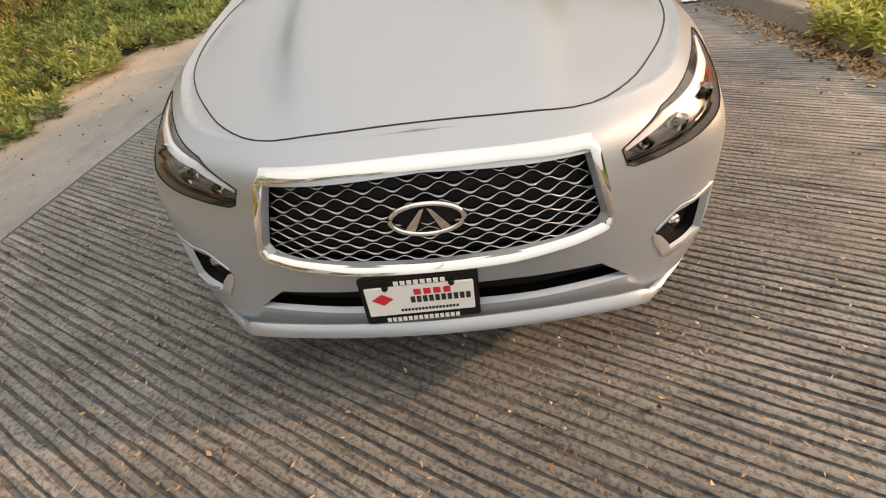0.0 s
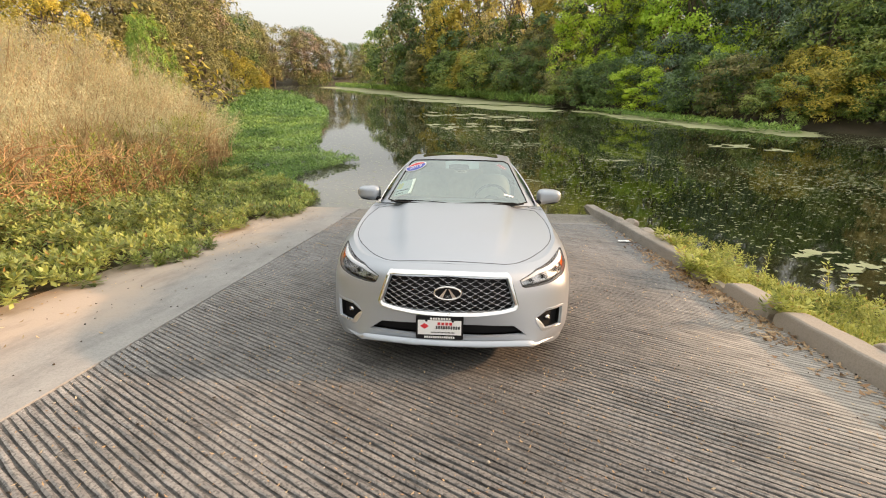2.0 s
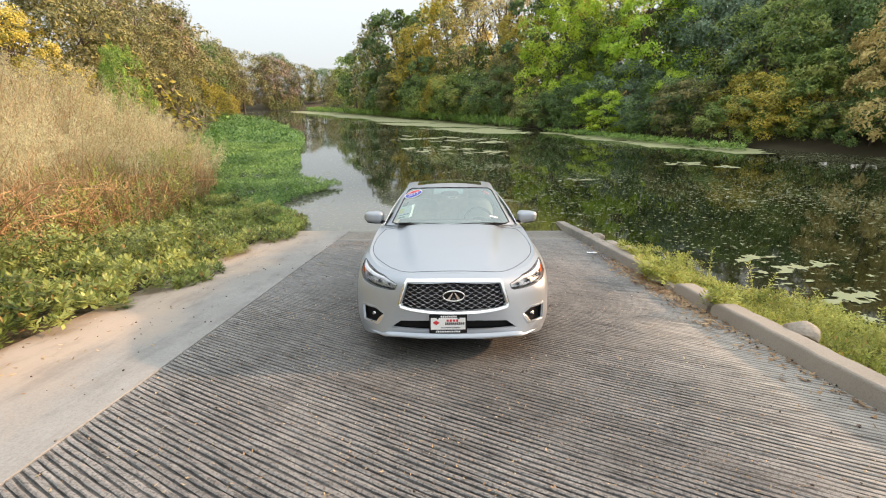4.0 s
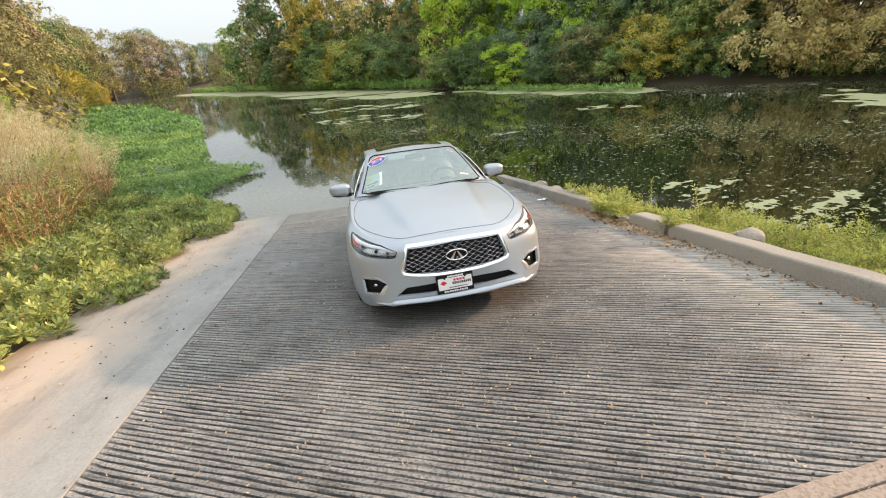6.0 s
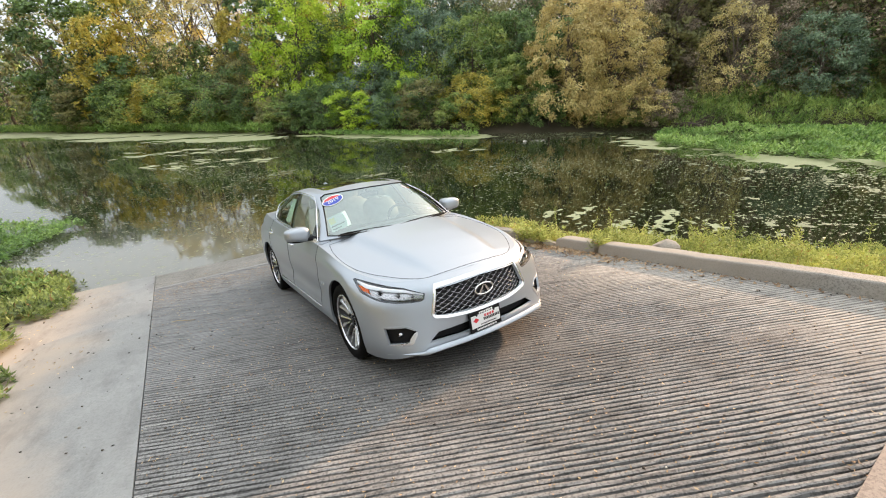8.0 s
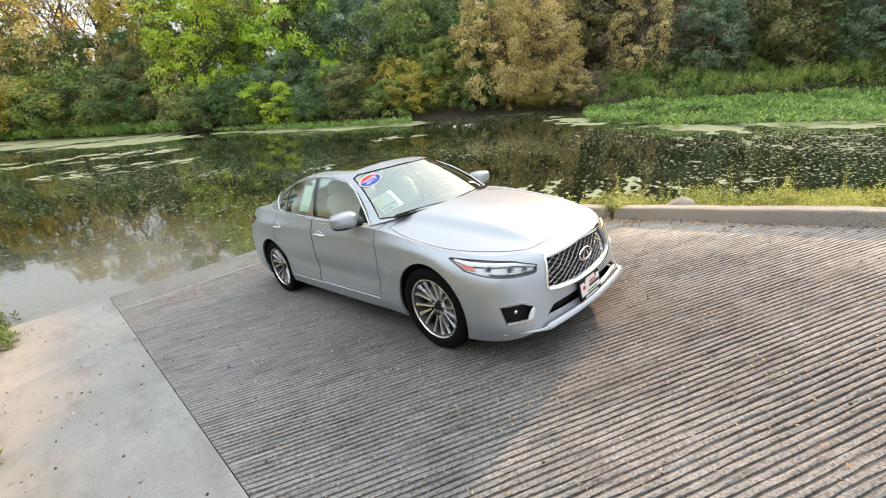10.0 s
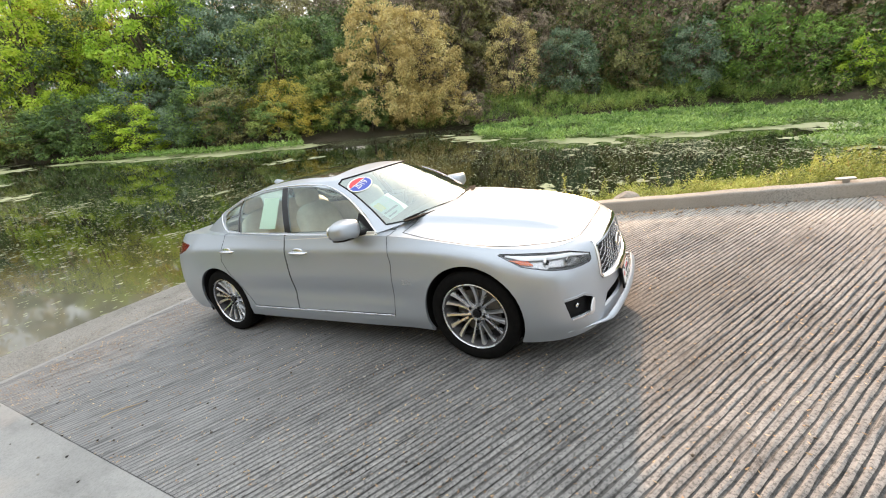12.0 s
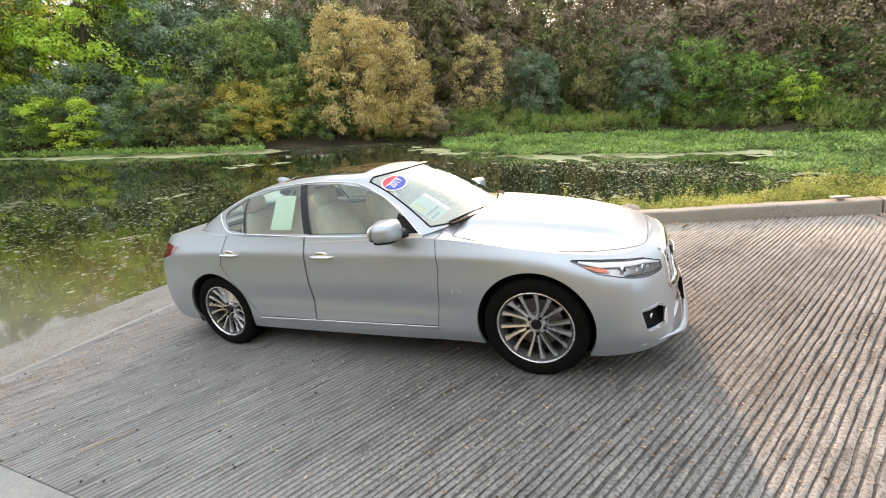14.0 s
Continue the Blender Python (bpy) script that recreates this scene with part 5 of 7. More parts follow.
for nm, x0, y0, x1, y1, mt in (("print_block", -.075, -.01, -.01, .07, M_YEL), ("print_block", .0, .03, .085, .085, M_WHITE), ("print_bar", -.07, -.05, .08, -.035, M_INK), ("print_bar", -.07, -.09, .03, -.075, M_INK), ("print_block", .01, -.03, .085, .02, M_WHITE)):
    decal(nm, m, [(x0, y0), (x1, y0), (x1, y1), (x0, y1)], mt, sheet, d=.001)
m = on_screen(.03, 1.262, .004)
tag = decal("tag_label", m, [(-.055, -.017), (.055, -.017), (.055, .017), (-.055, .017)], M_WHITE, screen_ob, "small white label")
decal("print_bar", m, [(-.035, -.006), (.035, -.006), (.035, .006), (-.035, .006)], M_INK, tag, d=.001)
m = on_screen(.455, 1.305, .004) @ Matrix.Rotation(radians(-25), 4, "Z")
decal("red_sticker", m, [(-.05, -.03), (.05, -.03), (.05, .03), (-.05, .03)], M_REDP, screen_ob, "red and white sticker")
decal("print_bar", m, [(-.04, -.006), (.04, -.006), (.04, .006), (-.04, .006)], M_WHITE, screen_ob, d=.001)
m = on_screen(.50, 1.052, -.0015)
decal("small_label", m, [(-.05, -.012), (.05, -.012), (.05, .012), (-.05, .012)], M_WHITE, screen_ob, "small white label")

# ---- cabin ----
cabin = new("interior")
cabin.parent = car
box("dashboard", (0, -.62, .90), (1.36, .46, .17), M_DASH, cabin, "dark dashboard", .06)
box("dash_sheet", (.24, -.70, .995), (.24, .10, .004), M_WHITE, cabin, "white sheet lying on the dashboard", 0)
box("cabin_floor", (0, .45, .30), (1.50, 2.5, .06), M_DASH, cabin, "dark carpet", .02)
for s in (-1, 1):
    box("door_card", (s * .80, .35, .68), (.05, 2.1, .58), M_LEATHER, cabin, "cream door lining", .02)
box("console", (0, .05, .62), (.24, 1.1, .30), M_DASH, cabin, "centre console", .04)


def seat(x, y, w, parent, wide=1):
    ob = blob("seat", (x, y, .60), (w, .27, .11), M_LEATHER, parent, "cream leather seat", 4)
    blob("seat_back", (x, y + .30, .88), (w * .96, .085, .31), M_LEATHER, ob, "", 3.4, Euler((radians(-16), 0, 0)).to_matrix().to_4x4())
    for hx in ((x,) if wide == 1 else (x - .36, x + .36)):
        blob("headrest", (hx, y + .415, 1.225), (.125, .055, .085), M_LEATHER, ob, "", 3)
    return ob


seat(-.38, -.02, .25, cabin)
seat(.38, -.02, .25, cabin)
seat(0, .86, .66, cabin, 2)
box("parcel_shelf", (0, 1.60, 1.0), (1.2, .45, .03), M_DASH, cabin, "dark parcel shelf", .01)
wheel_c = Matrix.Translation((.36, -.34, .93)) @ Matrix.Rotation(radians(68), 4, "X")
pts = np.array([(wheel_c @ Vector((.185 * math.cos(a), .185 * math.sin(a), 0)))[:] for a in np.linspace(0, 2 * math.pi, 33)])
finish("steering_wheel", raw_mesh("steering_wheel", *tubes([pts], [np.full(33, .015)], 8)), M_DASH, cabin, "dark steering wheel")
blob("airbag_cover", (.36, -.33, .93), (.085, .03, .07), M_DASH, cabin, "steering wheel hub", 2.5)
blob("rear_view_mirror", (0, -.30, 1.29), (.11, .018, .032), M_DASH, cabin, "rear-view mirror", 3)
# sheet hanging inside the rear door window
sx = lambda y, z: -(float(green_x(y, z)) - .02)
bm = bmesh.new()
bm.faces.new([bm.verts.new((sx(y, z), y, z)) for y, z in ((.50, 1.035), (.735, 1.045), (.715, 1.30), (.485, 1.29))])
part("window_sheet", bm, M_PAPER, cabin, "pale green sheet behind the rear door window", smooth=False)

# ---- kerb ----
KX0, KX1, KH = 2.92, 3.13, 0.155


def kerb_piece(y0, y1, seed, drop0=0.0, drop1=0.0):
    """A kerb length with worn top edges and slightly ragged ends."""
    n = max(6, int((y1 - y0) / 0.06))
    y = np.linspace(y0, y1, n)
    w = fbm(y, y * 0 + seed, 3.1, seed) * 0.004 + fbm(y, y * 0 + seed, 14.0, seed + 1) * 0.0025
    t = (y - y0) / (y1 - y0)
    h = KH + w - drop0 * np.clip(1 - t * (y1 - y0) / .10, 0, 1) ** 1.5 - drop1 * np.clip(1 - (1 - t) * (y1 - y0) / .10, 0, 1) ** 1.5
    prof = [(KX0 - .012, -.25, 0), (KX0 - .012, 0, 0), (KX0, 1, -.022), (KX0 + .006, 1, -.008), (KX0 + .022, 1, 0), (KX1 - .02, 1, 0), (KX1 - .005, 1, -.008), (KX1, 1, -.025), (KX1 + .01, -.25, 0)]
    rows = []
    for px, f, dz in prof:
        z = (h + dz) if f == 1 else np.full(n, f if f < 0 else 0.0)
        rows.append(np.stack([px + w * .8, y, z], -1))
    P = np.stack(rows, 1)
    bm = bmesh.new()
    vs = [[bm.verts.new(p) for p in row] for row in P]
    for i in range(n - 1):
        for j in range(len(prof) - 1):
            bm.faces.new((vs[i][j], vs[i][j + 1], vs[i + 1][j + 1], vs[i + 1][j]))
    bm.faces.new(vs[0][::-1])
    bm.faces.new(vs[-1])
    bmesh.ops.recalc_face_normals(bm, faces=bm.faces)
    ob = part("kerb", bm, M_KERB, smooth=False)
    ob.matrix_world = RAMP
    return tagged(ob, "worn concrete kerb along the ramp", "kerb", "kerb lengths", kind="structure")


kerb_piece(-14.0, -8.6, 1)
kerb_piece(-8.59, -4.545, 2)
kerb_piece(-4.53, -1.18, 3, 0, .05)
kerb_piece(-1.10, -.42, 4, .09, .03)
kerb_piece(.42, 2.35, 5, .05, 0)
kerb_piece(2.36, 5.35, 6, 0, .06)


def rock(c, size, seed, mat, label="grey angular rock beside the kerb"):
    bm = bmesh.new()
    bmesh.ops.create_icosphere(bm, subdivisions=3, radius=1)
    r = np.random.default_rng(seed)
    planes = unit(r.normal(size=(9, 3)))
    cut = r.uniform(.55, .95, 9)
    for v in bm.verts:
        p = np.array(v.co)
        for n_, d_ in zip(planes, cut):
            k_ = p @ n_
            if k_ > d_:
                p = p - n_ * (k_ - d_)
        p *= 1 + .04 * noise.noise(Vector(p) * 3 + Vector((seed, 0, 0)))
        v.co = Vector(p * size)
    bmesh.ops.translate(bm, vec=c, verts=bm.verts)
    ob = part("rock", bm, mat, smooth=False)
    ob.matrix_world = RAMP
    return tagged(ob, label, "rock", "rocks by the kerb")


M_ROCK = concrete("grey_rock", (0.30, 0.26, 0.215), (0.46, 0.405, 0.335), (0.22, 0.195, 0.16), 3, grain=0.3)
for i, (c, s_) in enumerate((((3.27, -1.92, .10), (.15, .19, .12)), ((3.3, 3.35, .05), (.16, .18, .11)), ((3.42, 2.85, .0), (.14, .20, .09)), ((3.36, 2.3, .0), (.13, .16, .08)),
                             ((3.62, 2.5, -.05), (.18, .15, .1)), ((2.98, -.25, .03), (.07, .16, .06)), ((2.95, .12, .03), (.09, .14, .05)), ((3.3, 4.1, -.02), (.15, .17, .09)))):
    rock(c, s_, 20 + i, M_ROCK)

# small steel bracket on the kerb
M_STEEL = Mat("weathered_galvanised_steel", base_color=(0.42, 0.42, 0.42), metallic=0.8, roughness=0.5).m
br = tagged(new("kerb_bracket"), "small weathered steel bracket on the kerb top", "bracket")
br.matrix_world = RAMP
box("top_plate", (3.02, -4.20, .195), (.10, .17, .012), M_STEEL, br, "", .003)
box("foot", (3.02, -4.20, .174), (.06, .06, .034), M_STEEL, br, "", .003)

# ---- leaves, plants and trees ----


def rosettes(pts, n_leaf, length, width, rise, tilt=(15, 60), scale=None):
    """Leafy shoots: at each point a short stem carrying n_leaf leaves round it. Returns quads."""
    n = len(pts)
    sc = np.ones(n) if scale is None else scale
    az = rng.uniform(0, 2 * np.pi, (n, 1)) + np.arange(n_leaf)[None] * 2.39996
    lvl = (np.arange(n_leaf)[None] + rng.uniform(0, 1, (n, n_leaf))) / n_leaf
    el = np.radians(tilt[0] + (tilt[1] - tilt[0]) * lvl + rng.normal(0, 12, (n, n_leaf)))
    d = np.stack([np.cos(az) * np.cos(el), np.sin(az) * np.cos(el), np.sin(el)], -1)
    base = pts[:, None] + np.stack([0 * lvl, 0 * lvl, lvl * rise * sc[:, None]], -1) + d * .004
    L = length * sc[:, None] * rng.uniform(.65, 1.15, (n, n_leaf))
    side = unit(np.cross(d, np.array([0, 0, 1.0])) + rng.normal(0, .25, d.shape))
    return leaf_quads(base.reshape(-1, 3), d.reshape(-1, 3), side.reshape(-1, 3), L.ravel(), (L * width).ravel())


def scatter(poly, density, keep=None):
    """Random points inside a polygon (list of x, y)."""
    p = np.array(poly, float)
    lo, hi = p.min(0), p.max(0)
    n = int(density * (hi - lo).prod())
    q = rng.uniform(lo, hi, (n, 2))
    inside = np.zeros(n, bool)
    for (ax, ay), (bx, by) in zip(p, np.roll(p, -1, 0)):
        if ay != by:
            inside ^= ((ay > q[:, 1]) != (by > q[:, 1])) & (q[:, 0] < (bx - ax) * (q[:, 1] - ay) / (by - ay) + ax)
    q = q[inside]
    return q if keep is None else q[keep(q[:, 0], q[:, 1])]


M_PRIM = leaf_material("primrose_leaves", (0.05, 0.075, 0.018), (0.24, 0.31, 0.07), (0.62, 0.66, 0.22), rough=0.42, trans=0.25, clump=1.6, rust=(0.36, 0.16, 0.06))
M_MAT = leaf_material("floating_mat_leaves", (0.07, 0.15, 0.025), (0.22, 0.38, 0.075), (0.48, 0.63, 0.19), rough=0.45, trans=0.25, clump=0.5)
M_WEED = leaf_material("yellowing_weed_leaves", (0.10, 0.135, 0.025), (0.34, 0.40, 0.075), (0.68, 0.70, 0.22), rough=0.65, trans=0.35, clump=1.2, rust=(0.42, 0.24, 0.09))
M_STRAW = leaf_material("dry_straw", (0.22, 0.135, 0.07), (0.50, 0.36, 0.195), (0.74, 0.61, 0.40), rough=0.8, trans=0.2, clump=1.2)
M_FEATHER = leaf_material("feathery_seed_heads", (0.35, 0.36, 0.21), (0.57, 0.58, 0.38), (0.82, 0.83, 0.62), rough=0.85, trans=0.45, clump=0.8)
M_LITTER = leaf_material("dead_leaf_litter", (0.11, 0.07, 0.04), (0.32, 0.20, 0.11), (0.58, 0.44, 0.28), rough=0.8, trans=0.05, clump=2.0)


def stuff(name, me, mat, label, category):
    return tagged(finish(name, me, mat, smooth=False), label, category, kind="stuff")


def edge_wave(y, s=1.0):
    return .22 * np.sin(y * 1.7 + 1) + .16 * np.sin(y * 3.9) + .1 * np.sin(y * 7.7 + 2) * s


# left bank: bushy primrose beside the strip
q = scatter([(-3.0, -9), (-3.0, 5.3), (-9, 9), (-9, -9)], 165, lambda x, y: (x < -3.78 + edge_wave(y) * .8 + .012 * y + .10 * fbm(x, y, 9.0, 41)) & (x > -8.2))
z = np.where(q[:, 0] > -4.16, -q[:, 1] * math.tan(radians(SLOPE)), ground_height(q[:, 0], q[:, 1]))
hgt = .03 + .58 * np.clip((-3.7 - q[:, 0]) / 1.2, 0, 1) * (0.75 + .7 * fbm(q[:, 0], q[:, 1], 2.4, 2)) * np.clip((6.2 - q[:, 1]) / 4.5, .35, 1)
p3 = np.column_stack([q, np.maximum(z, WATER_Z) + np.maximum(hgt, .02) * rng.uniform(.35, 1.05, len(q))])
stuff("primrose_bank", quads_mesh("primrose_bank", rosettes(p3, 14, .088, .42, .075, (-15, 60), rng.uniform(.65, 1.25, len(p3)))), M_PRIM, "bushy green primrose plants spilling onto the concrete strip", "plants")

# left: floating mat reaching out over the river
MAT_L = [(-4.0, 5.0), (-4.3, 6.3), (-5.2, 7.2), (-4.3, 9.7), (-3.9, 10.4), (-5.6, 11.6), (-7.0, 14), (-7.6, 17), (-9.2, 21), (-10.4, 26), (-13.0, 34), (-19, 46), (-27, 62), (-49, 92), (-60, 110), (-62, 104), (-36, 58), (-22, 30), (-14.5, 14), (-10, 8), (-7.5, 5)]
for dens, size, y0, y1, nl in ((110, .085, -1, 12, 9), (34, .15, 12, 26, 8), (9, .30, 26, 60, 7), (2.4, .55, 60, 115, 7)):
    q = scatter(MAT_L, dens, lambda x, y: (y >= y0) & (y < y1))
    hh = (.06 + .16 * (fbm(q[:, 0], q[:, 1], .8, 6) + .6)) * rng.uniform(.2, 1, len(q)) * (1 if y1 < 30 else 1.3)
    p3 = np.column_stack([q, WATER_Z + np.maximum(hh, .01)])
    stuff("floating_plants", quads_mesh("floating_plants", rosettes(p3, nl, size, .52, size * .8, (-10, 45))), M_MAT, "dense green mat of floating primrose on the river", "plants")

# tall dry weeds with feathery heads behind the primrose
GRASS = [(-7.3, -9), (-7.0, -2), (-7.3, 3), (-7.4, 7), (-8.2, 9.5), (-10.5, 12), (-17, 14), (-19, -9)]
q = scatter(GRASS, 46, lambda x, y: rng.uniform(0, 1, len(x)) < np.clip(1.25 - (-7.0 - x) / 9, .25, 1))
n = len(q)
gz = np.maximum(ground_height(q[:, 0], q[:, 1]), WATER_Z)
tall = np.clip(1.5 + .36 * (-7.2 - q[:, 0]) + .09 * (6 - q[:, 1]), 1.1, 3.6) * rng.uniform(.6, 1.08, n)
lean_az = rng.uniform(0, 2 * np.pi, n)
lean = rng.uniform(.05, .55, n) * tall
t = np.linspace(0, 1, 5)
paths = [np.column_stack([q[i, 0] + math.cos(lean_az[i]) * lean[i] * t**1.7, q[i, 1] + math.sin(lean_az[i]) * lean[i] * t**1.7, gz[i] + tall[i] * t]) for i in range(n)]
V, F = tubes(paths, [np.linspace(.014, .005, 5)] * n, 3)
stuff("dry_weed_stalks", raw_mesh("dry_weed_stalks", V, F), M_STRAW, "tangle of tall reddish-brown dry weed stalks", "dry weeds")
M_REDSTALK = leaf_material("reddish_stalks", (0.30, 0.15, 0.07), (0.60, 0.36, 0.17), (0.80, 0.60, 0.34), rough=0.7, trans=0.0, clump=1.0)
qs = scatter([(-8.6, -9), (-6.5, -9), (-6.6, 4), (-8.6, 8)], 30)
bent = []
for x, y in qs:
    z0 = max(float(ground_height(np.array([x]), np.array([y]))[0]), WATER_Z)
    h_, a_, l_ = rng.uniform(.7, 1.6), rng.uniform(0, 6.28), rng.uniform(.3, 1.7)
    bent.append(np.column_stack([x + math.cos(a_) * l_ * t**1.5, y + math.sin(a_) * l_ * t**1.5, z0 + h_ * np.sin(t * rng.uniform(1.1, 2.0))]))
V, F = tubes(bent, [np.linspace(.011, .005, 5)] * len(bent), 4)
stuff("bent_stalks", raw_mesh("bent_stalks", V, F), M_REDSTALK, "bent reddish-brown stalks at the edge of the dry weeds", "dry weeds")
rear = q[:, 0] < -8.0 + .5 * fbm(q[:, 0], q[:, 1], 1.2, 71)
tips = np.array([p[-1] for p, b in zip(paths, rear) if b])
mids = np.array([p[3] for p, b in zip(paths, rear) if b])
K = 58
c = np.repeat(tips, K, 0)
f = rng.uniform(0, 1, (len(c), 1)) ** 2.2
c = c + (np.repeat(mids, K, 0) - c) * f * .9 + rng.normal(0, .095, c.shape) * (0.6 + f)
d = unit(rng.normal(0, 1, c.shape) + [0, 0, .5])
stuff("dry_weed_heads", quads_mesh("dry_weed_heads", leaf_quads(c, d, sides_of(d), rng.uniform(.06, .17, len(c)), rng.uniform(.005, .010, len(c)))), M_FEATHER, "pale feathery seed heads of tall dry weeds", "dry weeds")
c = np.array([p[1] + (p[2] - p[1]) * u_ for p, u_ in zip(paths, rng.uniform(-.8, 1.6, n))])
c = np.repeat(c, 11, 0) + rng.normal(0, .16, (n * 11, 3))
d = unit(rng.normal(0, 1, c.shape) + [0, 0, -.3])
stuff("dry_weed_leaves", quads_mesh("dry_weed_leaves", leaf_quads(c, d, sides_of(d), rng.uniform(.07, .19, len(c)), rng.uniform(.008, .020, len(c)))), M_STRAW, "curled dry leaves and green shoots among the stalks", "dry weeds")
q2 = scatter([(-7.7, -9), (-6.2, -9), (-6.3, 5), (-8.0, 8)], 60, lambda x, y: fbm(x, y, 1.9, 78) > -.15)
p3 = np.column_stack([q2, np.maximum(ground_height(q2[:, 0], q2[:, 1]), WATER_Z) + .2 + rng.uniform(.1, 1.0, len(q2)) ** 1.3])
stuff("weed_shoots", quads_mesh("weed_shoots", rosettes(p3, 12, .09, .34, .18, (-10, 60))), M_PRIM, "leafy green shoots in front of the dry weeds", "plants")
q2 = scatter([(-11, -9), (-6.6, -9), (-6.6, 5), (-9, 10)], 75, lambda x, y: fbm(x, y, 1.1, 77) > -.1)
p3 = np.column_stack([q2, np.maximum(ground_height(q2[:, 0], q2[:, 1]), WATER_Z) + rng.uniform(.1, 1.5, len(q2)) ** 1.2])
stuff("weed_shoots", quads_mesh("weed_shoots", rosettes(p3, 12, .10, .30, .22, (-10, 60))), M_WEED, "green shoots at the foot of the dry weeds", "plants")

# right bank: weeds between the kerb and the river
q = scatter([(3.02, -13), (3.05, 4.6), (3.7, 4.6), (6.4, .6), (7.6, -2.5), (12, -9), (14, -13)], 380, lambda x, y: (x > 3.19 + .05 * np.sin(y * 5) - .38 * np.exp(-((y - .05) / .45) ** 2)) & (y < 1.85 + .25 * np.sin(x * 9)))
d_sh = shore_distance(q[:, 0], q[:, 1])
keep = (d_sh > -.35 + .5 * fbm(q[:, 0], q[:, 1], 1.5, 12)) & (fbm(q[:, 0], q[:, 1], 3.4, 13) > -.95) & (rng.uniform(0, 1, len(q)) < np.clip(1.1 - (q[:, 0] - 3) * .07, .35, 1))
q = q[keep]
z = np.maximum(ground_height(q[:, 0], q[:, 1]), WATER_Z)
hgt = np.clip(.30 + .28 * fbm(q[:, 0], q[:, 1], 1.3, 14), .07, .8) * np.clip((q[:, 0] - 3.12) / np.where(q[:, 1] < -.6, 1.7, .8), .06, 1)
hgt = hgt + .34 * np.exp(-((q[:, 0] - 3.7) / .5) ** 2 - ((q[:, 1] - 1.75) / .45) ** 2) + .38 * np.exp(-((q[:, 0] - 4.5) / .35) ** 2 - ((q[:, 1] + 1.8) / .3) ** 2) + .34 * np.exp(-((q[:, 0] - 4.6) / .3) ** 2 - ((q[:, 1] + 2.75) / .25) ** 2)
p3 = np.column_stack([q, z + hgt * rng.uniform(.15, 1, len(q))])
stuff("kerb_weeds", quads_mesh("kerb_weeds", rosettes(p3, 11, .054, .42, .085, (0, 55))), M_WEED, "yellow-green weeds along the kerb and water edge", "weeds")
q = scatter([(3.4, -9), (3.4, 2.0), (4.6, .4), (5.8, -2), (8, -9)], 3)
sp, rad = [], []
for x, y in q:
    z0, h = float(ground_height(np.array([x]), np.array([y]))[0]), rng.uniform(.3, .75)
    a_ = rng.uniform(0, 6.28)
    sp.append(np.array([(x, y, z0), (x + .05 * math.cos(a_), y + .05 * math.sin(a_), z0 + h * .55), (x + .16 * math.cos(a_), y + .16 * math.sin(a_), z0 + h)]))
    rad.append(np.array([.004, .003, .002]))
V, F = tubes(sp, rad, 3)
q = np.vstack([np.column_stack([rng.uniform(2.78, 3.2, 110), rng.normal(.1, .2, 110)]), np.column_stack([rng.normal(3.15, .04, 40), rng.uniform(.8, 2.0, 40)]), np.column_stack([rng.normal(3.02, .08, 24), rng.normal(-1.14, .07, 24)])])
o = stuff("kerb_overgrowth", quads_mesh("kerb_overgrowth", rosettes(np.column_stack([q, rng.uniform(.05, .24, len(q))]), 10, .075, .44, .07, (-15, 45))), M_WEED, "low weeds creeping over the kerb", "weeds")
o.matrix_world = RAMP
stuff("weed_stems", raw_mesh("weed_stems", V, F), M_WEED, "thin upright weed stems beside the kerb", "weeds")
c = np.vstack([p[0] + (p[2] - p[0]) * u_ for p in sp for u_ in np.linspace(.35, 1, 9)])
stuff("stem_leaves", quads_mesh("stem_leaves", rosettes(c, 5, .055, .40, .02, (0, 50))), M_WEED, "leaves on the upright weed stems", "weeds")

# cove mats and scum along the far bank
COVE = [(19.2, 4.4), (18.2, 3.0), (18.8, .5), (20.5, -2.5), (24, -9), (26, -13), (38, -17), (39, -6), (36, 2), (32, 9.5), (27, 11.5), (22, 9)]
NEAR_MAT = [(14.6, -8.2), (16.6, -5.9), (19, -7.2), (22, -9.2), (24.5, -11), (22, -15), (15, -13)]
FAR_MAT = [(25, -11.5), (38.5, -15), (36, -33), (24, -31), (20, -16)]
for poly, dens, size in ((COVE, 16, .22), (NEAR_MAT, 24, .15), (FAR_MAT, 12, .24)):
    q = scatter(poly, dens, lambda x, y: (fbm(x, y, .6, 21) > -.35))
    p3 = np.column_stack([q, WATER_Z + rng.uniform(.02, .30, len(q)) * (.7 + .5 * fbm(q[:, 0], q[:, 1], .7, 22))])
    stuff("cove_plants", quads_mesh("cove_plants", rosettes(p3, 8, size, .42, size * .7, (0, 55))), M_MAT, "green mat of floating plants in the cove", "plants")

M_SCUM = Mat("duckweed_scum", roughness=0.75)
sn, sn2 = M_SCUM.noise(1.2, 5, 0.7), M_SCUM.noise(14, 4, 0.7)
M_SCUM.to("Base Color", M_SCUM.mix(sn2, M_SCUM.ramp(sn, [(0.3, (0.24, 0.27, 0.11)), (0.7, (0.42, 0.42, 0.22))]), (0.37, 0.37, 0.21)))
M_SCUM.bump(sn2, 0.5, 0.02)


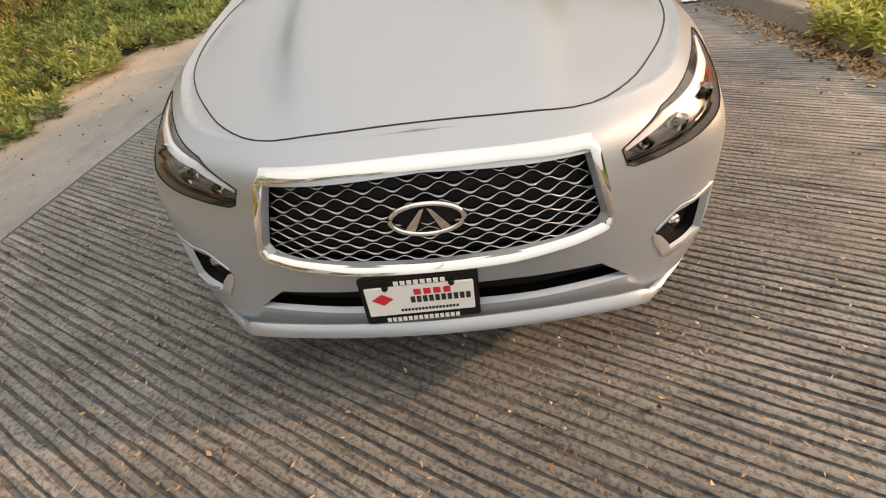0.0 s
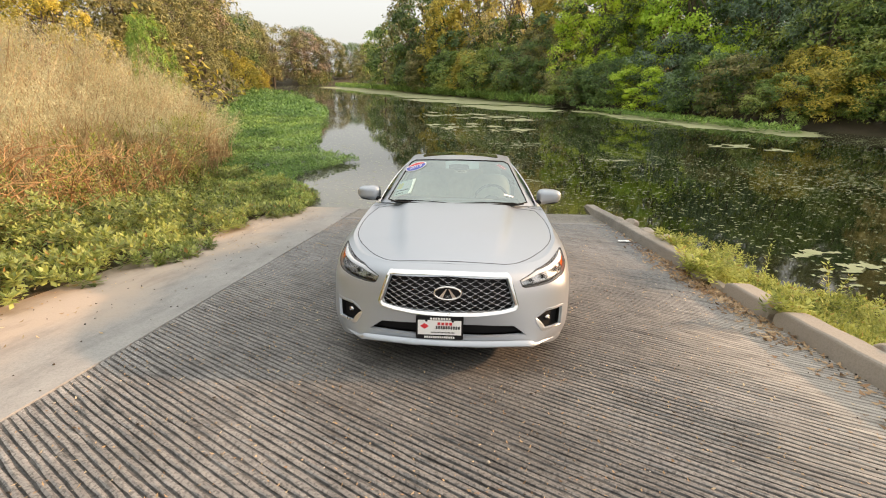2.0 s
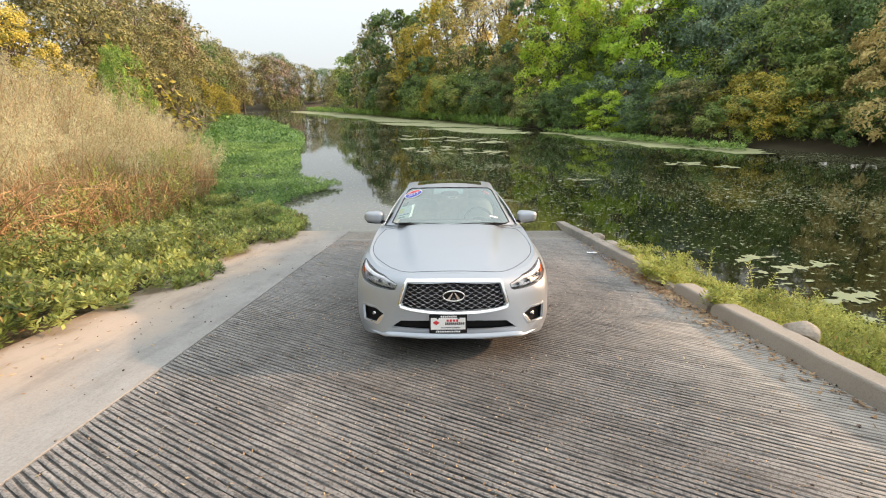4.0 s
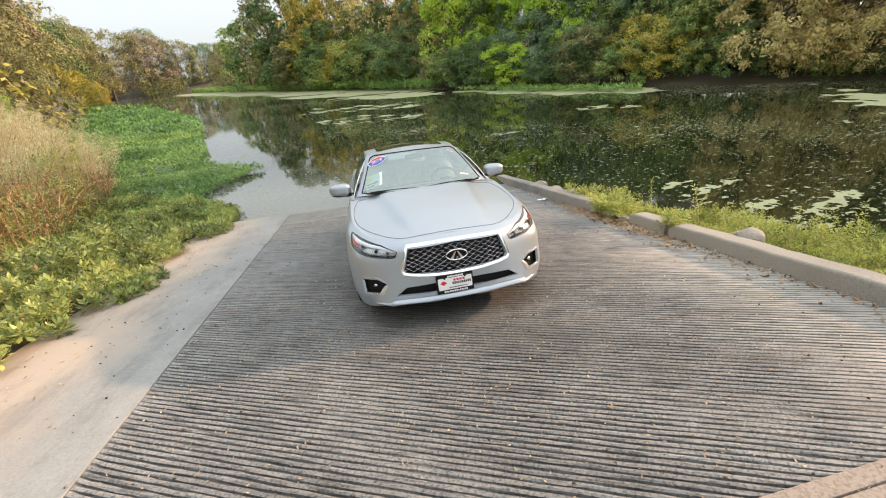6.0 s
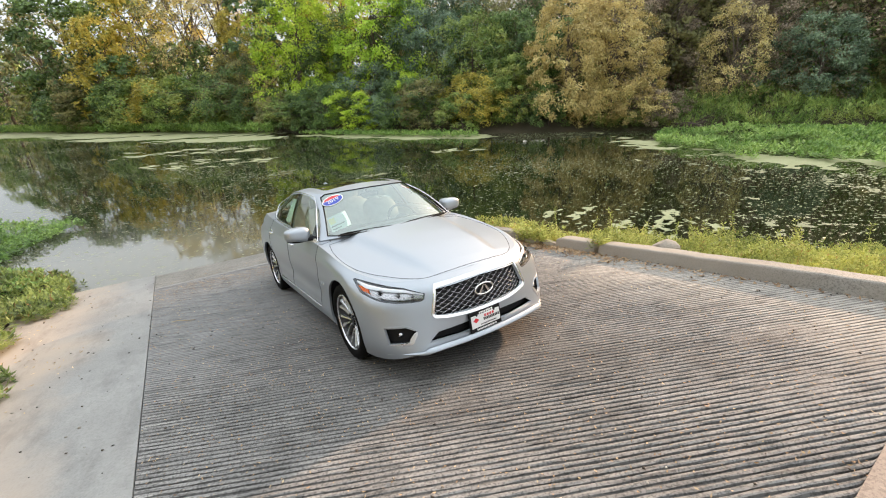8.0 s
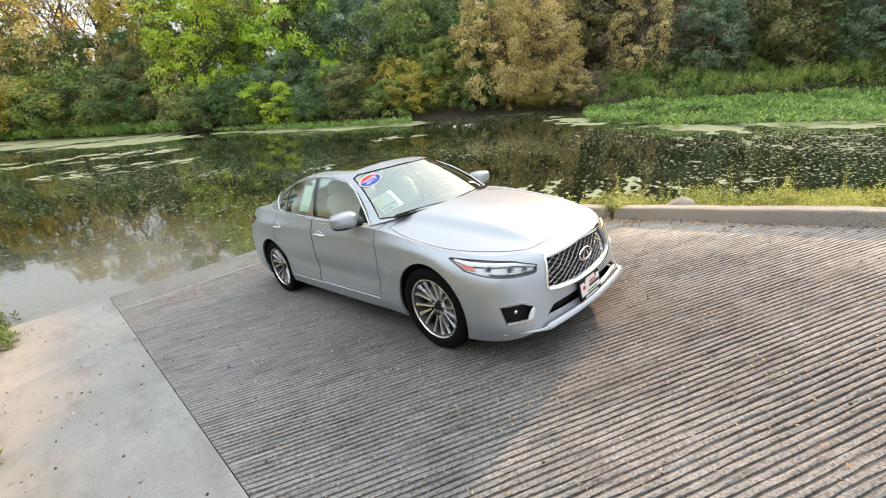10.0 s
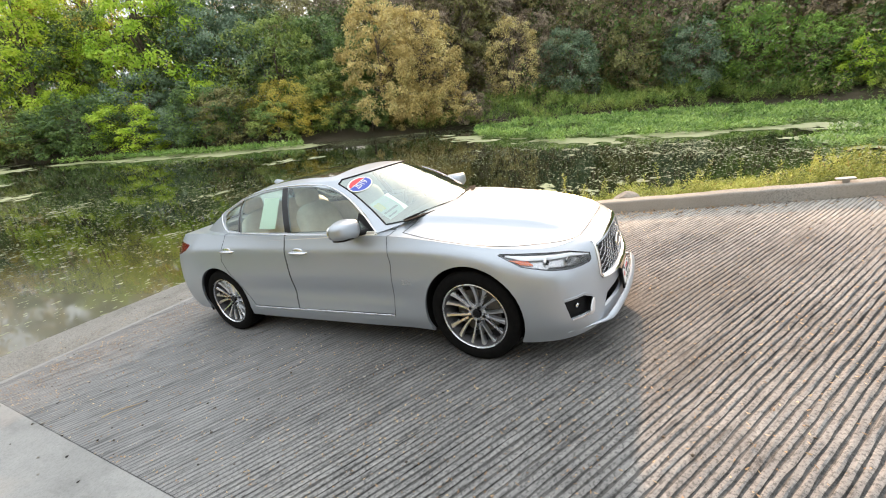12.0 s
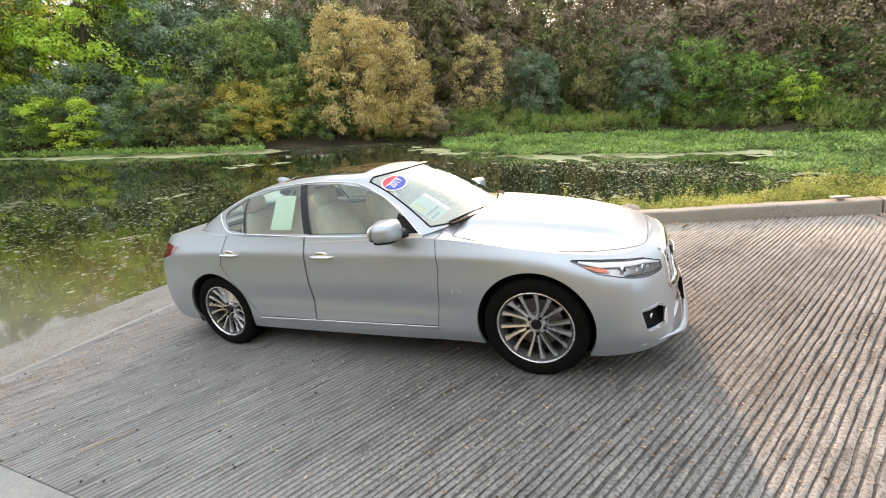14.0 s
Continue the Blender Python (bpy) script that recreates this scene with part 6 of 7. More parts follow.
def scum(poly, cell, seed, label, thr=-.2, lift=.008):
    """Floating sheets of duckweed: cells of a jittered grid where a noise field is high."""
    p = np.array(poly, float)
    lo, hi = p.min(0) - cell, p.max(0) + cell
    nx, ny = int((hi[0] - lo[0]) / cell) + 2, int((hi[1] - lo[1]) / cell) + 2
    X, Y = np.meshgrid(lo[0] + np.arange(nx) * cell, lo[1] + np.arange(ny) * cell, indexing="ij")
    inside = np.zeros(X.shape, bool)
    dist = np.full(X.shape, 1e9)
    for (ax, ay), (bx, by) in zip(p, np.roll(p, -1, 0)):
        dd = np.array([bx - ax, by - ay])
        tt = np.clip(((X - ax) * dd[0] + (Y - ay) * dd[1]) / (dd @ dd), 0, 1)
        dist = np.minimum(dist, np.hypot(X - ax - tt * dd[0], Y - ay - tt * dd[1]))
        if ay != by:
            inside ^= ((ay > Y) != (by > Y)) & (X < (bx - ax) * (Y - ay) / (by - ay) + ax)
    field = np.clip(np.where(inside, dist, -dist) / (cell * 4), -2, .5) + fbm(X, Y, .30 / cell, seed) * .9 + fbm(X, Y, .08 / cell, seed + 1) * .5 + fbm(X, Y * 1.6, .85 / cell, seed + 2) * .55 + thr
    r = np.random.default_rng(seed)
    X = X + r.uniform(-.3, .3, X.shape) * cell
    Y = Y + r.uniform(-.3, .3, Y.shape) * cell
    idx = np.arange(X.size).reshape(X.shape)
    f = np.stack([idx[:-1, :-1], idx[1:, :-1], idx[1:, 1:], idx[:-1, 1:]], -1)
    on = (field[:-1, :-1] > 0) & (field[1:, 1:] > 0) | (field[1:, :-1] > 0) & (field[:-1, 1:] > 0)
    me = raw_mesh("scum", np.stack([X, Y, X * 0 + WATER_Z + lift], -1).reshape(-1, 3), f[on])
    return stuff("scum", me, M_SCUM.m, label, "pond scum")


scum([(-50, 138), (-21, 84), (-14, 73), (-4.5, 52), (3.5, 37), (6.5, 36), (8.5, 40), (9.5, 47), (0, 65), (-14, 92), (-44, 146)], .5, 31, "pale green duckweed band along the far bank", .3)
scum([(9.8, 38.5), (12, 32), (17, 20.5), (18.5, 20.2), (20, 23), (14, 36)], .3, 32, "pale green duckweed along the tree bank", .25)
scum([(17.4, 4.6), (18.0, 1.0), (20, -3.2), (24, -10.2), (26, -12), (22, -2), (20, 3), (23, 10), (25, 15), (22, 13)], .25, 33, "pale duckweed edge of the cove mat", -.42)
scum([(13.6, -8), (16.3, -5.2), (20, -6.6), (25, -10), (23, -10.5), (17, -7.5), (15, -9)], .22, 34, "pale duckweed edge of the near mat", -.45, .03)
scum([(5.0, 1.7), (5.6, .6), (6.6, -.6), (8.2, -.8), (8.8, .6), (7.6, 2.6), (6.2, 2.9)], .045, 35, "pale scum patch near the weeds", -.84, .012)
scum([(-2, 21), (3, 19.5), (4, 22), (0, 25), (-3, 24)], .10, 36, "drifting pale scum patches", -.6, .012)
scum([(-4.5, 30), (4, 27), (5, 31), (-4, 36)], .14, 37, "drifting pale scum patches", -.6, .012)
scum([(11, 15.5), (14, 14.5), (14, 16), (11.5, 17)], .10, 38, "drifting pale scum patches", -.6, .012)
q = scatter([(9.8, 39.5), (12.2, 33), (17.2, 21.5), (18.7, 20.8), (20, 23), (14, 36)], 10)
p3 = np.column_stack([q, WATER_Z + rng.uniform(.01, .22, len(q))])
stuff("floating_plants", quads_mesh("floating_plants", rosettes(p3, 7, .26, .42, .18, (0, 50))), M_MAT, "green floating plants along the tree bank", "plants")
q = scatter([(-46, 139), (-16, 89), (-1, 62), (8.2, 42), (10, 46), (-1, 68), (-14, 93), (-44, 148)], 6)
p3 = np.column_stack([q, WATER_Z + rng.uniform(.05, .8, len(q))])
stuff("bank_grass", quads_mesh("bank_grass", rosettes(p3, 8, .55, .25, .3, (10, 75))), M_MAT, "bright green grass strip along the far bank", "grass")

# far bank undergrowth
q = scatter([(36, -14), (47, -15), (48, -36), (33, -36)], 14, lambda x, y: (shore_distance(x, y) > -.8) & (fbm(x, y, .9, 63) > -.6))
p3 = np.column_stack([q, np.maximum(ground_height(q[:, 0], q[:, 1]), WATER_Z) + rng.uniform(.05, 1.1, len(q))])
stuff("bank_undergrowth", quads_mesh("bank_undergrowth", rosettes(p3, 9, .36, .24, .4, (0, 70))), LEAF["mid"], "green undergrowth behind the cove", "undergrowth")
q = scatter([(24, 12), (33, 8), (37, 0), (39, -8), (38, -18), (44, -20), (46, 4), (38, 14), (27, 19)], 22, lambda x, y: (shore_distance(x, y) > -.8) & (fbm(x, y, .9, 61) > -.5))
p3 = np.column_stack([q, np.maximum(ground_height(q[:, 0], q[:, 1]), WATER_Z) + rng.uniform(.05, 1.0, len(q)) * (1 + .7 * fbm(q[:, 0], q[:, 1], .6, 62))])
stuff("bank_undergrowth", quads_mesh("bank_undergrowth", rosettes(p3, 9, .34, .22, .4, (0, 70))), LEAF["mid"], "green undergrowth on the far bank", "undergrowth")


def tree_meshes(seed, H, R, base, clumps, leaves, leaf, lean=0.1, droop=0.0, bare=0.0, puff=.155):
    """Trunk with limbs and a ragged crown of leaf clumps. Returns two meshes."""
    r = np.random.default_rng(seed)
    th = H * (.72 if base < H * .5 else .9)
    k = 7
    tt = np.linspace(0, 1, k)
    wob = np.cumsum(r.normal(0, .05 * H / k, (k, 2)), 0)
    trunk = np.column_stack([wob[:, 0] + lean * H * tt * r.uniform(-1, 1), wob[:, 1] + lean * H * tt * r.uniform(-1, 1), th * tt - .3 * (tt == 0)])
    trunk[0, :2] = 0
    r0 = .018 * H + .04
    paths, radii = [trunk], [np.linspace(r0, r0 * .25, k)]
    # clump centres on an uneven shell
    az = r.uniform(0, 2 * np.pi, clumps)
    zf = np.linspace(0.02, 1, clumps) ** .9
    wid = np.sqrt(np.clip(1 - ((zf - .38) / .66) ** 2, .04, 1))
    rad = r.uniform(.25, 1.0, clumps) ** .4
    u = unit(np.column_stack([np.cos(az), np.sin(az), (zf - .35) * 1.4]))
    lump = 1 + .22 * np.sin(az * 2 + r.uniform(0, 6)) + .16 * np.sin(az * 3 + r.uniform(0, 6))
    out = R * lump * wid * rad * .95
    C = np.column_stack([np.cos(az) * out, np.sin(az) * out, base + (H - base) * (.07 + .88 * zf)])
    C += np.column_stack([trunk[-1, 0] * zf, trunk[-1, 1] * zf, r.normal(0, .03 * H, clumps)])
    for i in r.choice(clumps, min(clumps, 22), replace=False):
        j = r.uniform(.25, .95)
        s_ = np.array([np.interp(j, tt, trunk[:, a]) for a in range(3)])
        e_ = C[i]
        m_ = (s_ + e_) / 2 + r.normal(0, .05 * R, 3) + [0, 0, .06 * H]
        w_ = np.linspace(0, 1, 6)[:, None]
        paths.append((1 - w_)**2 * s_ + 2 * w_ * (1 - w_) * m_ + w_**2 * e_)
        radii.append(np.linspace(r0 * .38 * (1 - j * .5), .012, 6))
    if bare:
        for i in range(int(bare)):
            s_ = C[r.integers(clumps)]
            e_ = s_ + unit(r.normal(size=3) + [0, 0, .5]) * r.uniform(.5, 1.6)
            paths.append(np.linspace(s_, e_, 4) + np.vstack([np.zeros(3), r.normal(0, .08, (2, 3)), np.zeros(3)]))
            radii.append(np.linspace(.02, .005, 4))
    V, F = tubes(paths, radii, 5)
    trunk_me = raw_mesh("trunk", V, F)
    per = max(1, leaves // clumps)
    cr = R * puff * r.uniform(.55, 1.45, clumps)
    ci = np.repeat(np.arange(clumps), per)
    v = unit(r.normal(size=(len(ci), 3)))
    v = unit(v + u[ci] * .6 + [0, 0, .28])
    rr = cr[ci, None] * r.uniform(.55, 1.08, (len(ci), 1))
    squash = np.column_stack([r.uniform(.8, 1.5, (clumps, 2)), r.uniform(.6, 1.25, clumps)])
    P = C[ci] + v * rr * squash[ci]
    P[:, 2] -= droop * (rr[:, 0]) * r.uniform(0, 1, len(ci))
    face = unit(v * .9 + u[ci] * .25 + [0, 0, .3] + r.normal(0, .55, v.shape))
    d = r.normal(size=v.shape) + v * .5 + [0, 0, -.3 - droop]
    d = unit(d - (d * face).sum(1, keepdims=True) * face)
    side = np.cross(face, d)
    L = leaf * r.uniform(.6, 1.25, len(ci))
    crown_me = quads_mesh("crown", leaf_quads(P, d, side, L, L * .5))
    return trunk_me, crown_me


KINDS = {
    "tall": [tree_meshes(101 + i, 14, 4.8, .4, 150, 15000, .30) for i in range(3)],
    "round": [tree_meshes(121 + i, 8, 3.9, .2, 130, 13500, .21) for i in range(3)],
    "bush": [tree_meshes(141 + i, 4.5, 2.9, .0, 80, 9000, .18) for i in range(3)],
    "willow": [tree_meshes(161 + i, 8.5, 3.5, .1, 210, 21000, .17, droop=.5, puff=.12) for i in range(2)],
    "thin": [tree_meshes(181 + i, 12, 4.4, .8, 110, 7500, .22, bare=240) for i in range(3)],
    "oak": [tree_meshes(201 + i, 12, 6.2, .4, 150, 13000, .32) for i in range(2)],
    "far_tall": [tree_meshes(221 + i, 14, 4.8, .4, 90, 5000, .5) for i in range(2)],
    "far_round": [tree_meshes(241 + i, 8, 3.9, .2, 70, 4000, .38) for i in range(2)],
}
SIZES = {"tall": 14, "round": 8, "bush": 4.5, "willow": 8.5, "thin": 12, "oak": 12, "far_tall": 14, "far_round": 8}
for ms in KINDS.values():
    for tm, cm in ms:
        tm.materials.append(M_BARK)
        tm.polygons.foreach_set("use_smooth", [True] * len(tm.polygons))
        cm.materials.append(LEAF["mid"])
NAMES = {"deep": "dark green", "mid": "green", "lime": "bright lime-green", "teal": "blue-green", "yellow": "yellowing autumn", "tan": "tan dry-leaved", "olive": "olive-green", "fresh": "fresh green", "brown": "brown half-bare"}
count = {}


def plant(x, y, height, kind, colour, wide=1.0):
    if kind in ("tall", "round") and math.hypot(x, y) > 62:
        kind = "far_" + kind
    i = count[kind] = count.get(kind, -1) + 1
    tm, cm = KINDS[kind][i % len(KINDS[kind])]
    root = new("bush" if kind == "bush" else "tree")
    z = max(float(ground_height(np.array([float(x)]), np.array([float(y)]))[0]), WATER_Z - .2)
    s = height / SIZES[kind]
    root.matrix_world = Matrix.Translation((x, y, z)) @ Matrix.Rotation((i * 2.4 + x) % 6.28, 4, "Z") @ Matrix.Diagonal((s * wide, s * wide, s, 1))
    where = "on the river bank"
    tagged(root, f"{NAMES[colour]} {'bush' if kind == 'bush' else 'tree'} {where}", "bush" if kind == "bush" else "tree", "trees along the river")
    a, b = new("trunk", tm), new("crown", cm)
    for o in (a, b):
        o.parent = root
    b.material_slots[0].link = "OBJECT"
    b.material_slots[0].material = LEAF[colour]
    return root


# far reach of the river
for row in ((-57, 170, 15, "oak", "olive"), (-50, 178, 13, "oak", "deep"), (-42, 176, 12, "oak", "olive"), (-64, 162, 18, "oak", "brown"), (-72, 152, 20, "oak", "olive"), (-80, 148, 21, "oak", "olive"), (-69, 176, 19, "oak", "deep"),
            # far bank, from the bend towards the cove
            (-33, 140, 12, "oak", "olive"), (-24, 116, 14, "round", "mid"), (-19, 104, 15, "round", "deep"), (-14, 97, 19, "tall", "olive"), (-9.5, 88, 20, "tall", "deep"), (-5.5, 80, 15, "tall", "yellow"),
            (-3, 88, 20, "tall", "mid"), (1.5, 84, 22, "tall", "yellow"), (-16.5, 99, 9, "round", "mid"), (-12, 92.5, 10, "round", "deep"), (-7.5, 83, 10, "round", "olive"), (-3.5, 76, 10, "round", "deep"), (3, 77, 11, "round", "mid"), (7.5, 69, 10, "round", "deep"), (9.5, 56, 8, "round", "olive"), (0, 72.5, 5, "bush", "mid"), (3.6, 69, 5, "bush", "deep"), (5, 74, 22, "thin", "olive"), (8.8, 66, 21, "thin", "tan"),
            (6.8, 58.5, 6, "bush", "olive"), (10.5, 60, 13, "tall", "yellow"), (10.8, 53, 5, "bush", "tan"), (13.8, 62, 21, "tall", "deep"),
            (14.0, 49.5, 14, "tall", "lime"), (16, 58, 18, "tall", "mid"), (21.3, 41.5, 16, "tall", "lime"), (15.2, 44.2, 5, "bush", "lime"), (22, 52, 18, "tall", "yellow"), (17.8, 38.6, 5.5, "bush", "teal"),
            (27, 37.5, 12, "tall", "teal"), (20.6, 33.2, 4.5, "bush", "lime"), (27, 46, 17, "tall", "deep"), (24.5, 34.5, 10, "round", "teal"), (30, 40, 15, "thin", "tan"),
            (24.5, 41, 11, "round", "deep"), (20, 46.5, 11, "round", "deep"), (29, 35, 10.5, "round", "deep"), (32.5, 29, 10, "round", "deep"), (17, 52, 11, "round", "deep"), (24.6, 29, 8.5, "round", "mid"), (22.2, 26.2, 4.2, "bush", "yellow"), (28, 26.5, 8.5, "round", "deep"), (30.5, 31, 12, "thin", "olive"), (25.6, 23.4, 5, "bush", "mid"), (34, 36, 15, "tall", "olive"),
            (29.5, 21.5, 7.5, "round", "deep"), (34, 27, 13, "thin", "brown"), (38, 30, 15, "tall", "deep"), (39, 23, 13, "thin", "brown"),
            (25.8, 18.7, 9.4, "willow", "tan"), (28.4, 16.4, 8.8, "willow", "tan"), (33.5, 20.5, 11, "thin", "brown"), (39, 18.5, 13, "tall", "olive"), (44, 24, 15, "tall", "brown"), (47, 19.5, 14.5, "tall", "olive"), (42, 15, 11.5, "tall", "brown"), (52, 21, 15, "tall", "olive"),
            (36.5, 11.5, 8, "thin", "tan"), (40, 7, 6.4, "round", "teal"), (41.5, 11.5, 8.5, "thin", "brown"), (43, 2, 7, "round", "olive"), (42, -3, 6.2, "round", "teal"), (46, 7, 8, "thin", "brown"),
            (47, -1, 8.5, "tall", "brown"), (44.5, -7.5, 7, "round", "fresh"), (43, -11.5, 5.4, "round", "fresh"), (41.8, -14.2, 3.6, "bush", "lime"), (45, -16, 7, "round", "deep"), (44, -21, 6, "round", "mid"),
            (50, -5, 10, "tall", "olive"), (51, -12, 11, "tall", "brown"), (52, -19, 12, "tall", "olive"), (50, -26, 12, "tall", "deep"), (46, -28, 9, "round", "mid"), (56, 2, 11, "thin", "brown"), (56, -9, 14, "tall", "olive"), (46.5, 12, 11.5, "thin", "brown"), (47, 6.5, 11.5, "thin", "olive"), (46, 2, 11, "thin", "brown"), (50, 12.5, 13.6, "tall", "brown"), (51, 8, 13.4, "tall", "olive"), (50, 3.5, 13.2, "tall", "brown"), (52, 17, 13.4, "tall", "olive"), (54, 10.5, 14.3, "tall", "brown"), (55, 6, 14.6, "tall", "olive"), (54, 14.5, 13.8, "tall", "olive"), (54.5, 1.5, 13.8, "tall", "brown"), (49, 15, 9, "round", "deep"), (48, 10, 8.5, "round", "olive"), (48.5, 5.5, 8.5, "round", "deep"), (49, 0, 9, "round", "mid"), (52, 30, 17, "tall", "olive"), (48, 34, 17, "tall", "deep"), (55, 25, 15, "tall", "brown"), (60, -3, 13, "tall", "brown"), (58, -16, 16, "tall", "olive"), (58, -24, 16, "tall", "deep"), (56, -33, 16, "tall", "brown"), (44, 42, 18, "tall", "olive"),
            # left bank
            (-90, 175, 13, "oak", "olive"), (-80, 158, 13, "oak", "brown"), (-72, 140, 16, "oak", "olive"), (-70, 124, 17, "oak", "olive"), (-66, 108, 17, "oak", "deep"), (-61, 94, 18, "oak", "olive"), (-60, 116, 5, "bush", "yellow"),
            (-50, 90, 6, "round", "yellow"), (-54, 80, 18, "oak", "olive"), (-48, 68, 17, "oak", "brown"), (-42, 76, 5, "bush", "yellow"), (-44, 57, 16, "oak", "olive"), (-37, 62, 6, "round", "yellow"), (-34, 46, 11, "oak", "olive"),
            (-19.4, 21.6, 5.6, "round", "fresh", .46), (-27, 38, 6, "round", "olive"), (-31, 34, 10, "oak", "olive"), (-34, 30, 12, "oak", "olive"), (-29, 26, 7.5, "round", "yellow"), (-36, 18, 11, "oak", "olive"), (-27, 12, 7, "round", "yellow"), (-32, 6, 9, "oak", "olive"), (-34, -8, 9, "oak", "olive"),
            # tall growth added to shade the ramp toe; unseen trees behind left bank dim reflections
            (50, 14.3, 17.6, "tall", "deep"), (48, 18.5, 17, "tall", "olive"), (51, 24, 18, "tall", "deep"), (47, 29, 18, "tall", "olive"),
            (54, -4, 14.5, "round", "brown"), (55, -10, 15, "round", "brown"), (54, -16, 15, "round", "olive"), (56, -22, 15, "round", "brown"), (57, 0, 15, "round", "olive"), (48, -9, 10, "round", "brown"), (48, -15, 10.5, "round", "brown"), (47.5, -4, 9.5, "round", "brown"),
            (-22, -3, 13, "oak", "olive"), (-21, -12, 14, "oak", "deep"), (-18, -21, 14, "oak", "olive"), (-11, -27, 13, "oak", "deep")):
    plant(*row)


def shore_bushes(a, b, step, lo, hi, colours, inland):
    """Overhanging bushes in a row from shore point a to b."""
    a, b = np.array(a, float), np.array(b, float)
    n = int(np.linalg.norm(b - a) / step)
    nrm = unit(np.array([b[1] - a[1], a[0] - b[0]]))
    probe = a + (b - a) * .5 + nrm * 2
    if shore_distance(probe[:1], probe[1:])[0] < 0:
        nrm = -nrm
    for i in range(n):
        p = a + (b - a) * (i + rng.uniform(.2, .8)) / n + nrm * (inland + rng.uniform(-.3, .6))
        plant(p[0], p[1], rng.uniform(lo, hi), "bush", colours[i % len(colours)], rng.uniform(1.05, 1.4))


shore_bushes((-14, 92), (8, 51), 5.0, 5.0, 7.0, ("mid", "deep", "olive", "deep", "mid", "yellow", "deep"), 1.0)
shore_bushes((8, 51), (13, 40), 3.0, 3.6, 5.0, ("deep", "olive", "mid", "deep"), .4)
shore_bushes((13, 40), (18.5, 29), 2.6, 3.2, 4.6, ("deep", "lime", "teal", "deep", "lime"), .3)
shore_bushes((18.5, 29), (25, 17.8), 2.4, 2.8, 4.2, ("olive", "mid", "yellow", "mid", "deep"), .3)
shore_bushes((25, 17.8), (31, 12), 2.6, 2.4, 3.6, ("tan", "tan", "brown"), .5)


def thicket(line, width, height, leaf, n, seed, kinds, inset=.2):
    """Dense growth along a shore line, as one mesh for each leaf colour."""
    r = np.random.default_rng(seed)
    p = np.array(line, float)
    seg = np.linalg.norm(np.diff(p, axis=0), axis=1)
    s = r.uniform(0, seg.sum(), n)
    i = np.clip(np.searchsorted(np.cumsum(seg), s), 0, len(seg) - 1)
    t = (s - np.concatenate([[0], np.cumsum(seg)])[i]) / seg[i]
    base = p[i] + (p[i + 1] - p[i]) * t[:, None]
    nrm = np.stack([p[i + 1][:, 1] - p[i][:, 1], -(p[i + 1][:, 0] - p[i][:, 0])], -1)
    nrm = unit(nrm)
    probe = shore_distance(base[:, 0] + nrm[:, 0] * 2, base[:, 1] + nrm[:, 1] * 2)
    nrm = np.where((probe < 0)[:, None], -nrm, nrm)
    off = inset + width * r.uniform(0, 1, n) ** 1.3
    q = base + nrm * off[:, None]
    lump = .55 + .45 * fbm(q[:, 0], q[:, 1], .55, seed) + .25 * fbm(q[:, 0], q[:, 1], 1.6, seed + 1)
    h = height * np.clip(lump, .12, 1.2) * np.clip(.35 + off / (width * .55), 0, 1)
    z = np.maximum(ground_height(q[:, 0], q[:, 1]), WATER_Z) + h * r.uniform(0, 1, n) ** .7
    P = np.column_stack([q, z])
    face = unit(np.column_stack([-nrm * .5, np.full(n, .6)]) + r.normal(0, .5, (n, 3)))
    d = np.cross(face, r.normal(size=(n, 3)))
    d = unit(d)
    L = leaf * r.uniform(.6, 1.3, n)
    Q = leaf_quads(P, d, np.cross(face, d), L, L * .5)
    pick = np.clip(((fbm(q[:, 0], q[:, 1], .35, seed + 2) + r.normal(0, .25, n) + 1) / 2 * len(kinds)).astype(int), 0, len(kinds) - 1)
    for j, kd in enumerate(kinds):
        stuff("bank_thicket", quads_mesh("bank_thicket", Q[pick == j]), LEAF[kd], f"{NAMES[kd]} thicket along the river bank", "thicket")


thicket([(-60, 178), (-46, 150), (-14, 92), (-1, 68), (8, 51)], 11, 5.0, .6, 12000, 51, ("deep", "olive"), 3)
thicket([(8, 51), (13, 40), (18.5, 29), (21.5, 22), (25, 17.8), (29, 14)], 9, 3.0, .30, 15000, 52, ("deep", "deep", "teal"), 2.0)
thicket([(29, 14), (33, 10), (37, 2), (39, -6), (37.5, -16), (34, -32)], 13, 4.0, .30, 30000, 53, ("brown", "deep", "brown", "olive"), 4.5)
thicket([(44, 24), (47, 16), (48, 8), (48, 0), (47, -10), (46, -24)], 8, 10.0, .36, 24000, 56, ("olive", "brown", "deep"), .2)
thicket([(-95, 190), (-78, 165), (-56, 104), (-34, 60), (-20, 30)], 13, 7.0, .6, 17000, 54, ("olive", "brown", "yellow"))
thicket([(-100, 200), (-60, 190), (-30, 190)], 14, 10, .8, 5000, 55, ("olive", "deep"))

# fallen dead trunk and twigs on the cove bank
paths = []
for i in range(26):
    b0 = np.array([31 + rng.uniform(-1.6, 1.6), 11.2 + rng.uniform(-1, 1), WATER_Z + rng.uniform(.1, .7)])
    paths.append(np.linspace(b0, b0 + unit(rng.normal(size=3) * [1, 1, .5]) * rng.uniform(.8, 2.2), 5) + rng.normal(0, .05, (5, 3)))
V, F = tubes(paths, [np.linspace(.05, .01, 5)] * len(paths), 5)
stuff("dead_branches", raw_mesh("dead_branches", V, F), M_BARK, "grey dead branches lying at the water edge", "branches")

# ---- bits on the ramp ----


